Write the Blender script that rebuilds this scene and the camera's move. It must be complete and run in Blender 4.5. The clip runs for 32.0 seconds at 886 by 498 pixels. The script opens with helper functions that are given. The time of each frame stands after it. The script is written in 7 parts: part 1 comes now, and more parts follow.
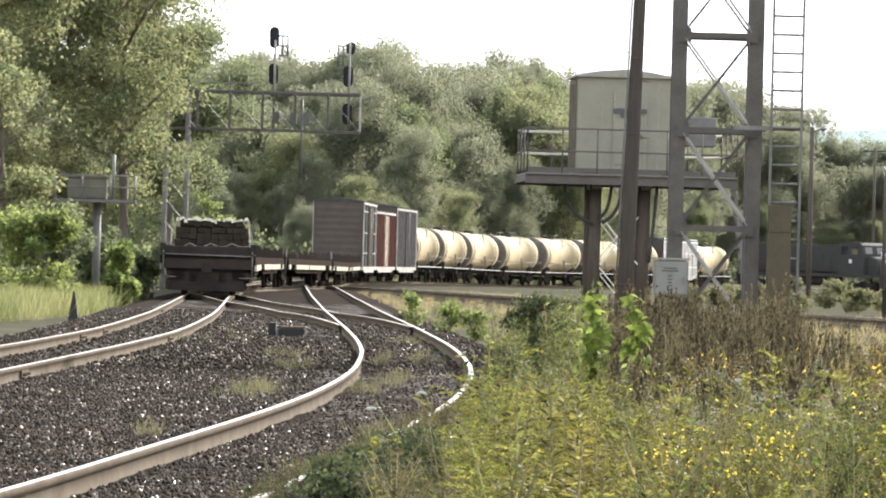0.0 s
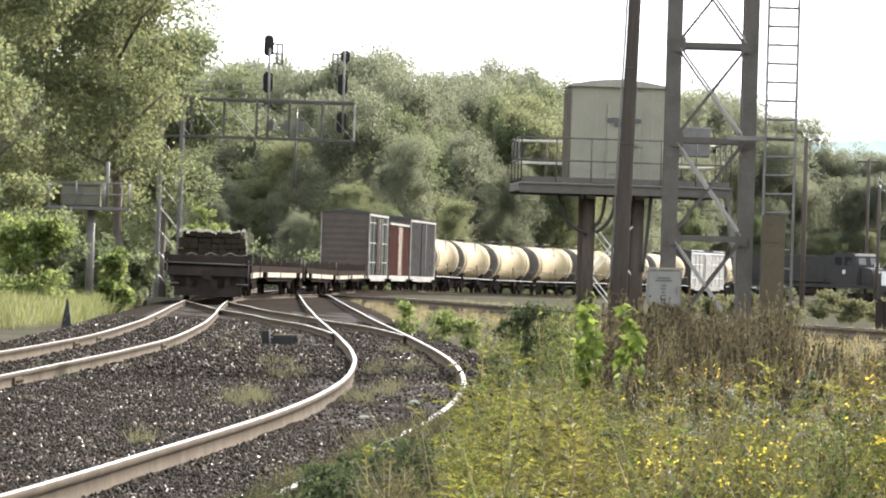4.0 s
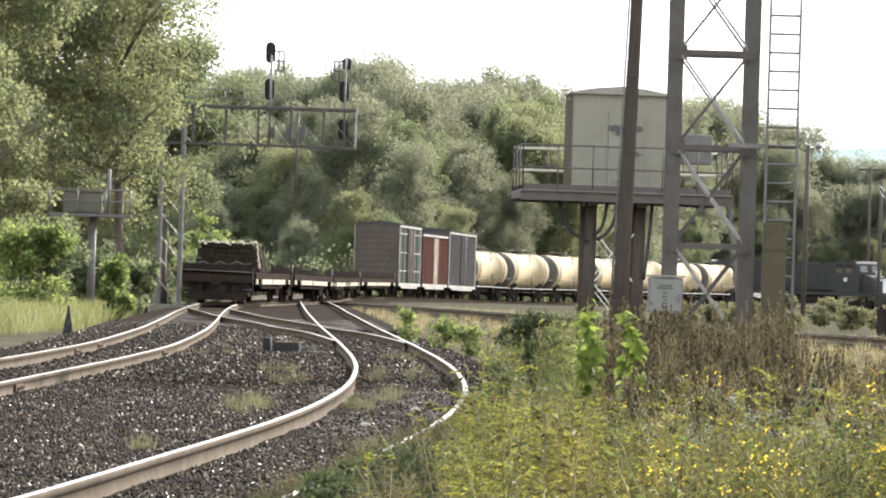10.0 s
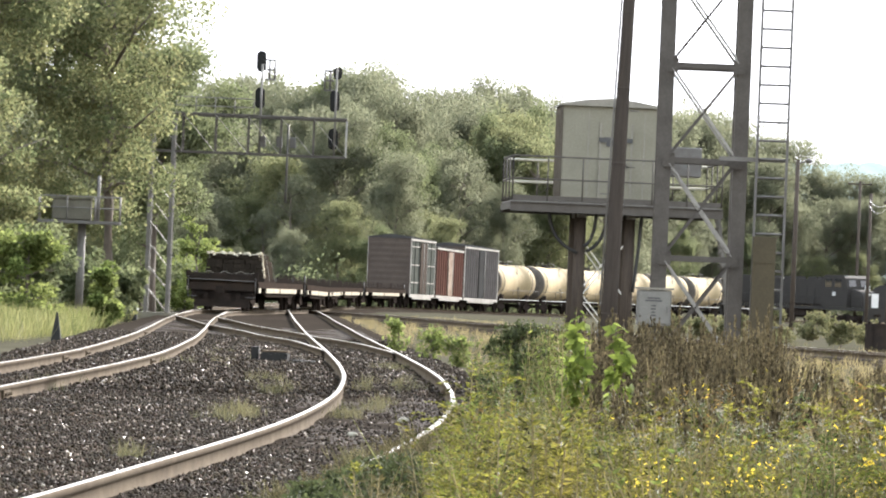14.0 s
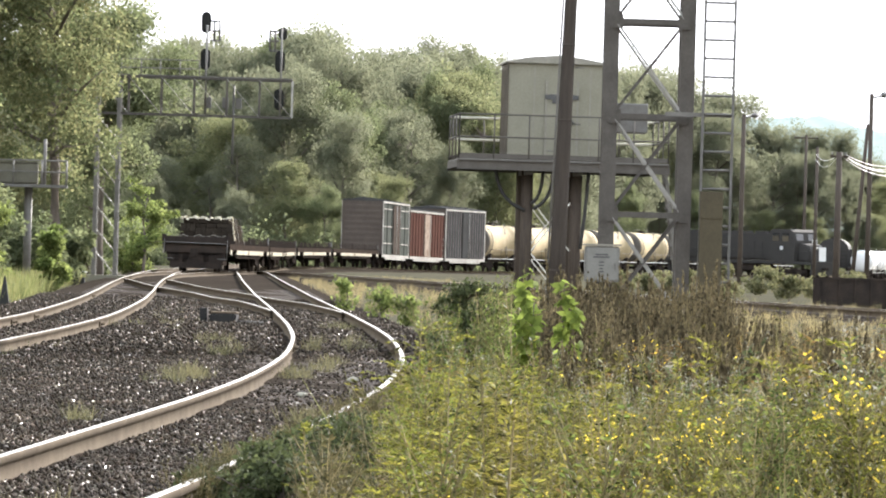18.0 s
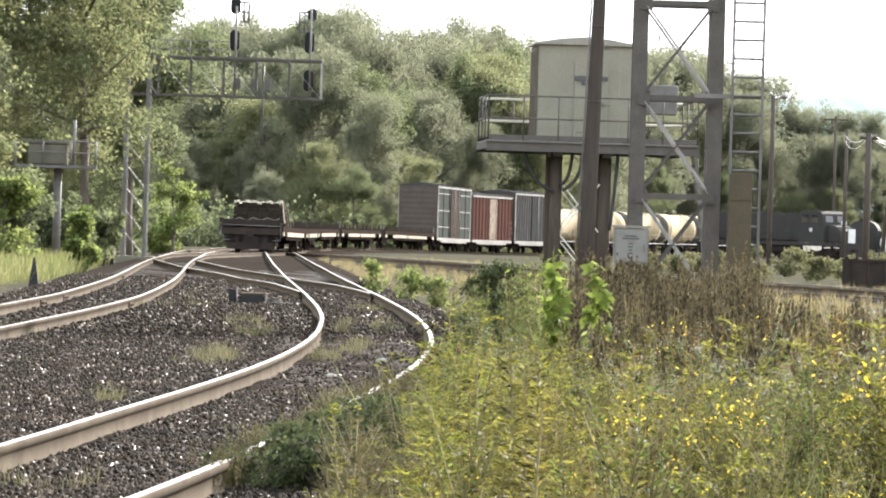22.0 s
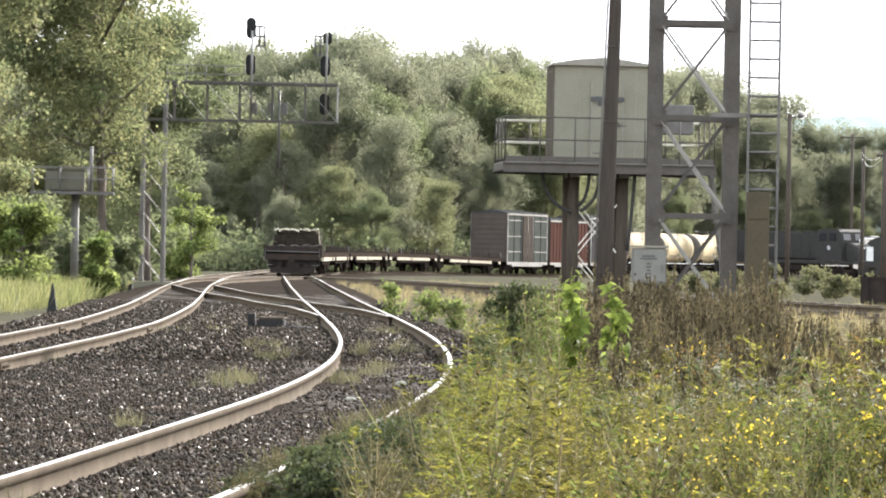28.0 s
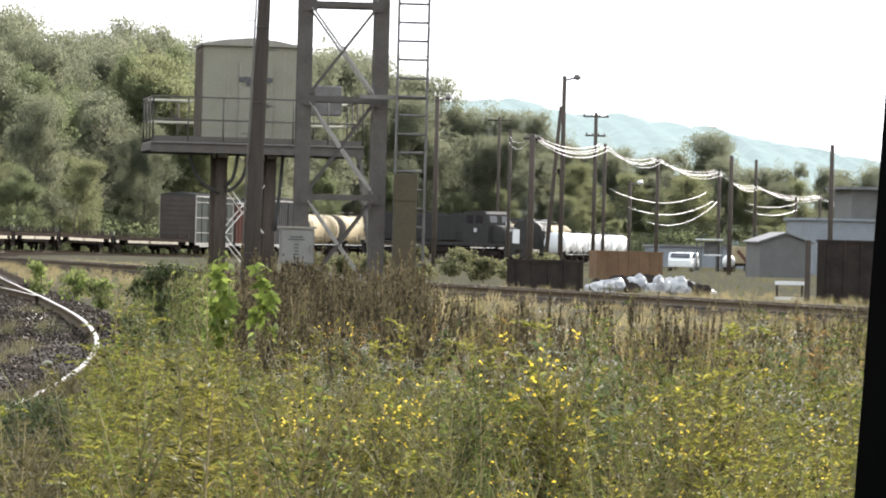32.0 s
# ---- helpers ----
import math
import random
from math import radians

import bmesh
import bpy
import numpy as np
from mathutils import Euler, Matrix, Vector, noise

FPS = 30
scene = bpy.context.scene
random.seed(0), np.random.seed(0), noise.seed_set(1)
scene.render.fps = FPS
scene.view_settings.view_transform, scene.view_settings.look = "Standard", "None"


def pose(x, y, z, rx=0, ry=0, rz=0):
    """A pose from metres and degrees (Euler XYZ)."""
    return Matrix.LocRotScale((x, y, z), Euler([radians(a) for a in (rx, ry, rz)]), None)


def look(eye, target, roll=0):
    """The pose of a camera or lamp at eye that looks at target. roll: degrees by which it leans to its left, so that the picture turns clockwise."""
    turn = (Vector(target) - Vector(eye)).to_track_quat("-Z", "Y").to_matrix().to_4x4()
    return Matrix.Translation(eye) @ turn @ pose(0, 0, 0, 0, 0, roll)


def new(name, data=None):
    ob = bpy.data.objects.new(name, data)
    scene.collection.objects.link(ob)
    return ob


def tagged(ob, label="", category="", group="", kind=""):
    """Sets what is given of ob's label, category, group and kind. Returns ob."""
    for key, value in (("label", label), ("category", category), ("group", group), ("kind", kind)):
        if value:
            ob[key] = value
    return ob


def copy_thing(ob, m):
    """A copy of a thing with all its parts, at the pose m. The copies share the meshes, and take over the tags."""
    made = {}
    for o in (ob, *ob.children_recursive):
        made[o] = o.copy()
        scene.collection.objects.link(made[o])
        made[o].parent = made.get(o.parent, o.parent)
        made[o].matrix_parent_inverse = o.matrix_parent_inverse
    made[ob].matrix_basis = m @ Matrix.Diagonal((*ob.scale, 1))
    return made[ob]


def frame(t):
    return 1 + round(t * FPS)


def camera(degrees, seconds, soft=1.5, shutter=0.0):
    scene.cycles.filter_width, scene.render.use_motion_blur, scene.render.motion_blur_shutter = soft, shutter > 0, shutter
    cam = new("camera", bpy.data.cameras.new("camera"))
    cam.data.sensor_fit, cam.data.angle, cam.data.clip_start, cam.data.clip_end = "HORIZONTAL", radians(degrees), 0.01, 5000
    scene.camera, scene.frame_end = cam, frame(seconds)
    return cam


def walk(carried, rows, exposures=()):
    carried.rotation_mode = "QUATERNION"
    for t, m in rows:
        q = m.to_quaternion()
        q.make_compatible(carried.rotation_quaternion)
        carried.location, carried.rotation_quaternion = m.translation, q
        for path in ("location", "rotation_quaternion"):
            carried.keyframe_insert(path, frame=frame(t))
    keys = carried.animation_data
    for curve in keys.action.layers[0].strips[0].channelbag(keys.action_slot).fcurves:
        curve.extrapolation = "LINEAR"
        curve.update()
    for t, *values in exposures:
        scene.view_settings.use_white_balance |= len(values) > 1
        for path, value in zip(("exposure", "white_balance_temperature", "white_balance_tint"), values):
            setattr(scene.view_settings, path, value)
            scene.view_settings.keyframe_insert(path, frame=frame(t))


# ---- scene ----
EXPOSURE = 2.7
FOV = 11.194
cam = camera(FOV, 32.0, soft=2.0)
EYE = 1.43
PATH = [
    (0.0, pose(0.0000, 0, 1.43, 90.129, -1.500, -0.003)),
    (0.5, pose(0.0000, 0, 1.43, 90.079, -1.266, -0.018)),
    (1.0, pose(0.0000, 0, 1.43, 90.127, -1.521, -0.007)),
    (1.5, pose(0.0000, 0, 1.43, 90.215, -1.680, -0.002)),
    (2.0, pose(0.0000, 0, 1.43, 90.221, -1.309, -0.083)),
    (2.5, pose(0.0000, 0, 1.43, 90.184, -1.028, -0.183)),
    (3.0, pose(0.0000, 0, 1.43, 90.186, -1.285, -0.189)),
    (3.5, pose(0.0000, 0, 1.43, 90.215, -1.579, -0.123)),
    (5.5, pose(0.0000, 0, 1.43, 90.314, -1.890, -0.078)),
    (6.0, pose(0.0000, 0, 1.43, 90.344, -1.826, -0.150)),
    (6.5, pose(0.0000, 0, 1.43, 90.284, -1.479, -0.225)),
    (7.0, pose(0.0000, 0, 1.43, 90.271, -1.542, -0.246)),
    (7.5, pose(0.0000, 0, 1.43, 90.283, -1.745, -0.211)),
    (8.0, pose(0.0000, 0, 1.43, 90.264, -1.563, -0.213)),
    (8.5, pose(0.0000, 0, 1.43, 90.242, -1.451, -0.228)),
    (9.0, pose(0.0000, 0, 1.43, 90.223, -1.683, -0.168)),
    (9.5, pose(0.0000, 0, 1.43, 90.299, -2.010, -0.105)),
    (10.0, pose(0.0000, 0, 1.43, 90.335, -1.813, -0.067)),
    (10.5, pose(0.0000, 0, 1.43, 90.249, -1.384, -0.080)),
    (11.0, pose(0.0000, 0, 1.43, 90.225, -1.509, -0.057)),
    (11.5, pose(0.0000, 0, 1.43, 90.419, -1.960, -0.070)),
    (12.0, pose(0.0000, 0, 1.43, 90.483, -2.135, -0.181)),
    (12.5, pose(0.0000, 0, 1.43, 90.352, -2.125, -0.264)),
    (13.0, pose(0.0000, 0, 1.43, 90.258, -2.158, -0.212)),
    (13.5, pose(0.0000, 0, 1.43, 90.319, -2.569, -0.170)),
    (14.0, pose(0.0000, 0, 1.43, 90.472, -2.364, -0.209)),
    (14.5, pose(0.0000, 0, 1.43, 90.680, -2.263, -0.380)),
    (16.5, pose(0.0000, 0, 1.43, 90.309, -1.658, -1.012)),
    (17.0, pose(0.0000, 0, 1.43, 90.132, -1.495, -1.200)),
    (17.5, pose(0.0000, 0, 1.43, 90.041, -1.612, -1.096)),
    (18.0, pose(0.0000, 0, 1.43, 89.972, -1.631, -0.871)),
    (18.5, pose(0.0000, 0, 1.43, 90.053, -2.191, -0.517)),
    (19.0, pose(0.0000, 0, 1.43, 90.268, -2.373, -0.143)),
    (19.5, pose(0.0000, 0, 1.43, 90.483, -2.353, -0.011)),
    (20.0, pose(0.0000, 0, 1.43, 90.493, -2.041, -0.127)),
    (20.5, pose(0.0000, 0, 1.43, 90.270, -1.757, -0.330)),
    (21.0, pose(0.0000, 0, 1.43, 90.024, -1.548, -0.453)),
    (21.5, pose(0.0000, 0, 1.43, 89.844, -1.561, -0.509)),
    (22.0, pose(0.0000, 0, 1.43, 89.725, -1.697, -0.501)),
    (22.5, pose(0.0000, 0, 1.43, 89.652, -1.510, -0.490)),
    (23.0, pose(0.0000, 0, 1.43, 89.693, -1.242, -0.436)),
    (23.5, pose(0.0000, 0, 1.43, 89.752, -1.296, -0.366)),
    (24.0, pose(0.0000, 0, 1.43, 89.807, -1.186, -0.358)),
    (24.5, pose(0.0000, 0, 1.43, 89.850, -1.265, -0.314)),
    (25.0, pose(0.0000, 0, 1.43, 89.888, -1.281, -0.302)),
    (25.5, pose(0.0000, 0, 1.43, 89.922, -1.167, -0.282)),
    (27.5, pose(0.0000, 0, 1.43, 90.039, -1.239, -0.286)),
    (28.0, pose(0.0000, 0, 1.43, 90.001, -1.078, -0.276)),
    (28.5, pose(0.0000, 0, 1.43, 89.954, -0.966, -0.301)),
    (29.0, pose(0.0000, 0, 1.43, 89.927, -0.926, -0.317)),
    (29.5, pose(0.0000, 0, 1.43, 89.940, -0.579, -0.771)),
    (30.0, pose(0.0000, 0, 1.43, 89.951, -0.356, -1.750)),
    (30.5, pose(0.0000, 0, 1.43, 89.956, -0.269, -2.683)),
    (31.0, pose(0.0000, 0, 1.43, 89.970, -0.288, -3.438)),
    (31.5, pose(0.0000, 0, 1.43, 89.854, -0.735, -4.092)),
    (32.0, pose(-0.0104, 0, 1.43, 89.855, -1.477, -4.747)),
]
walk(cam, PATH, exposures=[(0, EXPOSURE, 6230, 13), (20, EXPOSURE, 6230, 13), (22.5, EXPOSURE + 0.16, 6230, 13), (28, EXPOSURE + 0.1, 6230, 13), (29.5, EXPOSURE + 0.02, 6230, 13), (32, EXPOSURE - 0.3, 6230, 13)])

# ---- world and sun ----
SUN_TURN, SUN_HEIGHT = radians(30), radians(26)
world = bpy.data.worlds.new("world")
scene.world = world
world.use_nodes = True
wn = world.node_tree.nodes
sky = wn.new("ShaderNodeTexSky")
sky.sky_type, sky.sun_disc = "NISHITA", False
sky.sun_elevation, sky.sun_rotation = SUN_HEIGHT, SUN_TURN
sky.air_density, sky.dust_density, sky.ozone_density = 2.2, 4.0, 1.5
wn["Background"].inputs["Strength"].default_value = 0.15
haze = wn.new("ShaderNodeHueSaturation")
haze.inputs["Saturation"].default_value = 0.5
world.node_tree.links.new(sky.outputs[0], haze.inputs["Color"])
veil = wn.new("ShaderNodeMix")
veil.data_type, veil.blend_type = "RGBA", "DARKEN"
veil.inputs["Factor"].default_value, veil.inputs["B"].default_value = 1.0, (3.2, 3.2, 3.2, 1)
world.node_tree.links.new(haze.outputs[0], veil.inputs["A"])
world.node_tree.links.new(veil.outputs["Result"], wn["Background"].inputs[0])
sun = new("sun", bpy.data.lights.new("sun", "SUN"))
sun.data.energy, sun.data.angle, sun.data.color = 2.0, radians(1.5), (1.0, 0.93, 0.82)
to_sun = Vector((math.sin(SUN_TURN) * math.cos(SUN_HEIGHT), math.cos(SUN_TURN) * math.cos(SUN_HEIGHT), math.sin(SUN_HEIGHT)))
sun.matrix_world = look(to_sun * 300, (0, 0, 0))

# ---- materials ----
def surface(name, colour, rough=0.7, metal=0.0, other=None, scale=6.0, amount=0.5, fine=60.0, bump=0.15, stretch=(1, 1, 1), spec=0.5, piece=0.0):
    """Two-scale mottled surface: broad stains towards 'other', fine grain, relief; piece: brightness steps from object to object."""
    m = bpy.data.materials.new(name)
    m.use_nodes = True
    n, l = m.node_tree.nodes, m.node_tree.links
    b = n["Principled BSDF"]
    b.inputs["Roughness"].default_value, b.inputs["Metallic"].default_value = rough, metal
    b.inputs["Specular IOR Level"].default_value = spec
    tc, mp = n.new("ShaderNodeTexCoord"), n.new("ShaderNodeMapping")
    mp.inputs["Scale"].default_value = stretch
    l.new(tc.outputs["Object"], mp.inputs[0])
    broad, grain = n.new("ShaderNodeTexNoise"), n.new("ShaderNodeTexNoise")
    broad.inputs["Scale"].default_value, broad.inputs["Detail"].default_value, broad.inputs["Roughness"].default_value = scale, 5, 0.65
    grain.inputs["Scale"].default_value, grain.inputs["Detail"].default_value = fine, 3
    l.new(mp.outputs[0], broad.inputs["Vector"]), l.new(mp.outputs[0], grain.inputs["Vector"])
    ramp = n.new("ShaderNodeValToRGB")
    ramp.color_ramp.elements[0].position, ramp.color_ramp.elements[1].position = 0.38, 0.66
    l.new(broad.outputs["Fac"], ramp.inputs[0])
    mix = n.new("ShaderNodeMix")
    mix.data_type = "RGBA"
    second = other if other else tuple(c * 0.6 for c in colour)
    mix.inputs["A"].default_value, mix.inputs["B"].default_value = (*colour, 1), (*second, 1)
    k = n.new("ShaderNodeMath")
    k.operation = "MULTIPLY"
    k.inputs[1].default_value = amount
    l.new(ramp.outputs[0], k.inputs[0]), l.new(k.outputs[0], mix.inputs["Factor"])
    hsv = n.new("ShaderNodeHueSaturation")
    l.new(mix.outputs["Result"], hsv.inputs["Color"])
    mr = n.new("ShaderNodeMapRange")
    mr.inputs["To Min"].default_value, mr.inputs["To Max"].default_value = 0.75, 1.25
    l.new(grain.outputs["Fac"], mr.inputs["Value"])
    if piece:
        info, pr, mu = n.new("ShaderNodeObjectInfo"), n.new("ShaderNodeMapRange"), n.new("ShaderNodeMath")
        pr.inputs["To Min"].default_value, pr.inputs["To Max"].default_value = 1 - piece, 1 + piece
        mu.operation = "MULTIPLY"
        l.new(info.outputs["Random"], pr.inputs["Value"])
        l.new(pr.outputs[0], mu.inputs[0]), l.new(mr.outputs[0], mu.inputs[1]), l.new(mu.outputs[0], hsv.inputs["Value"])
    else:
        l.new(mr.outputs[0], hsv.inputs["Value"])
    l.new(hsv.outputs[0], b.inputs["Base Color"])
    if bump:
        bp = n.new("ShaderNodeBump")
        bp.inputs["Strength"].default_value, bp.inputs["Distance"].default_value = bump, 0.02
        l.new(grain.outputs["Fac"], bp.inputs["Height"]), l.new(bp.outputs[0], b.inputs["Normal"])
    return m


def leafy(name, colour, other, rough=0.75, glow=0.45, spread=0.35, even=0.3, shine=0.12):
    """Leaves: colour and brightness differ from leaf to leaf, light passes through."""
    m = bpy.data.materials.new(name)
    m.use_nodes = True
    n, l = m.node_tree.nodes, m.node_tree.links
    b = n["Principled BSDF"]
    b.inputs["Roughness"].default_value = rough
    b.inputs["Specular IOR Level"].default_value = shine
    geo, mix, hsv, mr = n.new("ShaderNodeNewGeometry"), n.new("ShaderNodeMix"), n.new("ShaderNodeHueSaturation"), n.new("ShaderNodeMapRange")
    mix.data_type = "RGBA"
    mix.inputs["A"].default_value, mix.inputs["B"].default_value = (*colour, 1), (*other, 1)
    tc, big = n.new("ShaderNodeTexCoord"), n.new("ShaderNodeTexNoise")
    big.inputs["Scale"].default_value = 0.7
    l.new(tc.outputs["Object"], big.inputs["Vector"])
    add = n.new("ShaderNodeMath")
    add.operation = "MULTIPLY_ADD"
    add.inputs[1].default_value, add.inputs[2].default_value = 2.6, -1.05
    l.new(big.outputs["Fac"], add.inputs[0])
    ad2 = n.new("ShaderNodeMath")
    ad2.operation, ad2.use_clamp = "MULTIPLY_ADD", True
    ad2.inputs[1].default_value = 0.5
    l.new(geo.outputs["Random Per Island"], ad2.inputs[0]), l.new(add.outputs[0], ad2.inputs[2])
    l.new(ad2.outputs[0], mix.inputs["Factor"])
    mr.inputs["To Min"].default_value, mr.inputs["To Max"].default_value = 1 - spread, 1 + spread
    l.new(geo.outputs["Random Per Island"], mr.inputs["Value"]), l.new(mr.outputs[0], hsv.inputs["Value"])
    l.new(mix.outputs["Result"], hsv.inputs["Color"]), l.new(hsv.outputs[0], b.inputs["Base Color"])
    flat, lift, unit_n = n.new("ShaderNodeVectorMath"), n.new("ShaderNodeVectorMath"), n.new("ShaderNodeVectorMath")
    flat.operation, lift.operation, unit_n.operation = "SCALE", "ADD", "NORMALIZE"
    flat.inputs["Scale"].default_value = 1 - even
    lift.inputs[1].default_value = (0, 0, even)
    l.new(geo.outputs["Normal"], flat.inputs[0]), l.new(flat.outputs[0], lift.inputs[0]), l.new(lift.outputs[0], unit_n.inputs[0])
    l.new(unit_n.outputs[0], b.inputs["Normal"])
    tr, ms = n.new("ShaderNodeBsdfTranslucent"), n.new("ShaderNodeMixShader")
    l.new(hsv.outputs[0], tr.inputs["Color"])
    ms.inputs[0].default_value = glow
    out = n["Material Output"]
    l.new(b.outputs[0], ms.inputs[1]), l.new(tr.outputs[0], ms.inputs[2]), l.new(ms.outputs[0], out.inputs[0])
    return m


def islands(name, colour, other, rough=0.9):
    """Loose stones: each island its own tone."""
    m = bpy.data.materials.new(name)
    m.use_nodes = True
    n, l = m.node_tree.nodes, m.node_tree.links
    b = n["Principled BSDF"]
    b.inputs["Roughness"].default_value = rough
    geo, ramp = n.new("ShaderNodeNewGeometry"), n.new("ShaderNodeValToRGB")
    e = ramp.color_ramp.elements
    e[0].color, e[1].color = (*colour, 1), (*other, 1)
    e[0].position, e[1].position = 0.1, 0.9
    tip = e.new(0.945)
    tip.color = (min(1, other[0] * 2.6), min(1, other[1] * 2.6), min(1, other[2] * 2.6), 1)
    l.new(geo.outputs["Random Per Island"], ramp.inputs[0])
    tc, g, mu = n.new("ShaderNodeTexCoord"), n.new("ShaderNodeTexNoise"), n.new("ShaderNodeMix")
    g.inputs["Scale"].default_value, g.inputs["Detail"].default_value = 40, 3
    l.new(tc.outputs["Object"], g.inputs["Vector"])
    mu.data_type, mu.blend_type = "RGBA", "MULTIPLY"
    mu.inputs["Factor"].default_value = 0.6
    l.new(ramp.outputs[0], mu.inputs["A"]), l.new(g.outputs["Color"], mu.inputs["B"])
    # oily and dusty stretches along the bed, and a few smooth faces that glint
    wide, tone, dirt = n.new("ShaderNodeTexNoise"), n.new("ShaderNodeMapRange"), n.new("ShaderNodeHueSaturation")
    wide.inputs["Scale"].default_value, wide.inputs["Detail"].default_value, wide.inputs["Roughness"].default_value = 0.75, 5, 0.7
    l.new(tc.outputs["Object"], wide.inputs["Vector"])
    tone.inputs["From Min"].default_value, tone.inputs["From Max"].default_value = 0.35, 0.65
    tone.inputs["To Min"].default_value, tone.inputs["To Max"].default_value = 0.45, 1.25
    l.new(wide.outputs["Fac"], tone.inputs["Value"]), l.new(tone.outputs[0], dirt.inputs["Value"])
    l.new(mu.outputs["Result"], dirt.inputs["Color"]), l.new(dirt.outputs[0], b.inputs["Base Color"])
    gloss = n.new("ShaderNodeMapRange")
    gloss.inputs["From Min"].default_value, gloss.inputs["From Max"].default_value = 0.9, 0.98
    gloss.inputs["To Min"].default_value, gloss.inputs["To Max"].default_value = rough, 0.28
    l.new(geo.outputs["Random Per Island"], gloss.inputs["Value"]), l.new(gloss.outputs[0], b.inputs["Roughness"])
    sheen = n.new("ShaderNodeMapRange")
    sheen.inputs["From Min"].default_value, sheen.inputs["From Max"].default_value = 0.86, 0.95
    sheen.inputs["To Min"].default_value, sheen.inputs["To Max"].default_value = 0.1, 0.4
    l.new(geo.outputs["Random Per Island"], sheen.inputs["Value"]), l.new(sheen.outputs[0], b.inputs["Specular IOR Level"])
    return m


M_RAIL_TOP = surface("polished_rail_head", (0.4, 0.38, 0.34), 0.42, 1.0, (0.27, 0.25, 0.22), 1.5, 0.6, 30, 0.03, (4, 0.3, 4))
M_RAIL = surface("rusty_rail_web", (0.098, 0.077, 0.052), 0.9, 0.0, (0.055, 0.039, 0.026), 2.0, 0.75, 40, 0.2, spec=0.05)
M_TIE = surface("weathered_tie_timber", (0.08, 0.066, 0.055), 0.9, 0, (0.04, 0.032, 0.028), 5, 0.7, 50, 0.4, (1, 8, 8), spec=0.1, piece=0.3)
M_BED = surface("ballast_bed", (0.03, 0.025, 0.0205), 1.0, 0, (0.048, 0.04, 0.0325), 0.6, 0.6, 22, 1.0, spec=0.0)
M_STONE = islands("crushed_stone", (0.02, 0.0145, 0.009), (0.06, 0.043, 0.0275), 0.85)
M_GROUND = surface("dry_grassy_ground", (0.06, 0.057, 0.04), 0.95, 0, (0.08, 0.073, 0.053), 0.25, 0.8, 6, 0.6, spec=0.0)
M_STEEL = surface("galvanised_steel", (0.16, 0.152, 0.14), 0.65, 0.2, (0.105, 0.095, 0.085), 2.5, 0.7, 30, 0.08, spec=0.3)
# braces that catch the sun: the brightness is put into paler steel
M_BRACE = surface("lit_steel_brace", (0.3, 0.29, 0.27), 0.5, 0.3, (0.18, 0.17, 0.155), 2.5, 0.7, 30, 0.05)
M_STEEL_DARK = surface("weathered_dark_steel", (0.13, 0.125, 0.12), 0.6, 0.35, (0.08, 0.07, 0.06), 2.5, 0.7, 30, 0.1)
M_POLE_NEAR = surface("dark_creosoted_pole", (0.055, 0.044, 0.036), 0.85, 0, (0.03, 0.025, 0.021), 3, 0.7, 30, 0.4, (8, 8, 0.6), spec=0.2)
M_WOODPOLE = surface("creosoted_pole", (0.075, 0.06, 0.048), 0.9, 0, (0.04, 0.033, 0.03), 3, 0.7, 30, 0.4, (8, 8, 0.6), spec=0.15)
M_HUT = surface("grey_beige_sheet_metal", (0.21, 0.2, 0.155), 0.65, 0.0, (0.16, 0.15, 0.112), 0.9, 0.6, 20, 0.06, spec=0.25)
M_HUT_TRIM = surface("grey_painted_trim", (0.22, 0.205, 0.17), 0.55, 0.1, (0.15, 0.14, 0.115), 3, 0.6, 30, 0.05)
M_BOX = surface("grey_equipment_box", (0.17, 0.165, 0.15), 0.6, 0.1, (0.125, 0.12, 0.11), 4, 0.6, 40, 0.05)
M_OLIVE = surface("olive_brown_panel", (0.07, 0.058, 0.036), 0.8, 0, (0.052, 0.043, 0.028), 3, 0.6, 30, 0.1, spec=0.2)
M_BLACK = surface("flat_black_metal", (0.02, 0.02, 0.02), 0.5, 0.0, (0.03, 0.029, 0.027), 4, 0.5, 40, 0.05, spec=0.1)
M_RUBBER = surface("black_cable_rubber", (0.018, 0.018, 0.018), 0.6)
M_FRAME = surface("dull_black_rubber", (0.006, 0.006, 0.006), 1.0, bump=0, spec=0.0)
M_LENS = surface("signal_lens", (0.03, 0.03, 0.035), 0.15)
M_BAR = surface("dark_lettering", (0.06, 0.06, 0.06), 0.7, bump=0)
M_CAR_DARK = surface("grimy_car_underframe", (0.026, 0.022, 0.02), 0.9, 0.0, (0.045, 0.035, 0.029), 2, 0.7, 20, 0.2, spec=0.0)
M_FLAT = surface("rusty_flatcar_steel", (0.035, 0.029, 0.025), 0.9, 0.0, (0.055, 0.04, 0.032), 2, 0.7, 20, 0.2, spec=0.0)
M_SCRAP = surface("dark_bundled_timber", (0.03, 0.025, 0.02), 0.95, 0, (0.05, 0.04, 0.031), 4, 0.7, 25, 0.5, spec=0.0, piece=0.15)
M_STRAP = surface("dull_tie_down_chain", (0.2, 0.185, 0.155), 0.7, spec=0.1)
M_BOX_GREY = surface("faded_grey_boxcar_paint", (0.06, 0.06, 0.06), 0.9, 0.0, (0.042, 0.04, 0.037), 1.2, 0.7, 15, 0.08, (1, 1, 0.4), spec=0.0)
M_BOX_RED = surface("faded_oxide_red_paint", (0.105, 0.055, 0.044), 0.9, 0.0, (0.07, 0.04, 0.034), 1.2, 0.7, 15, 0.08, (1, 1, 0.4), spec=0.0)
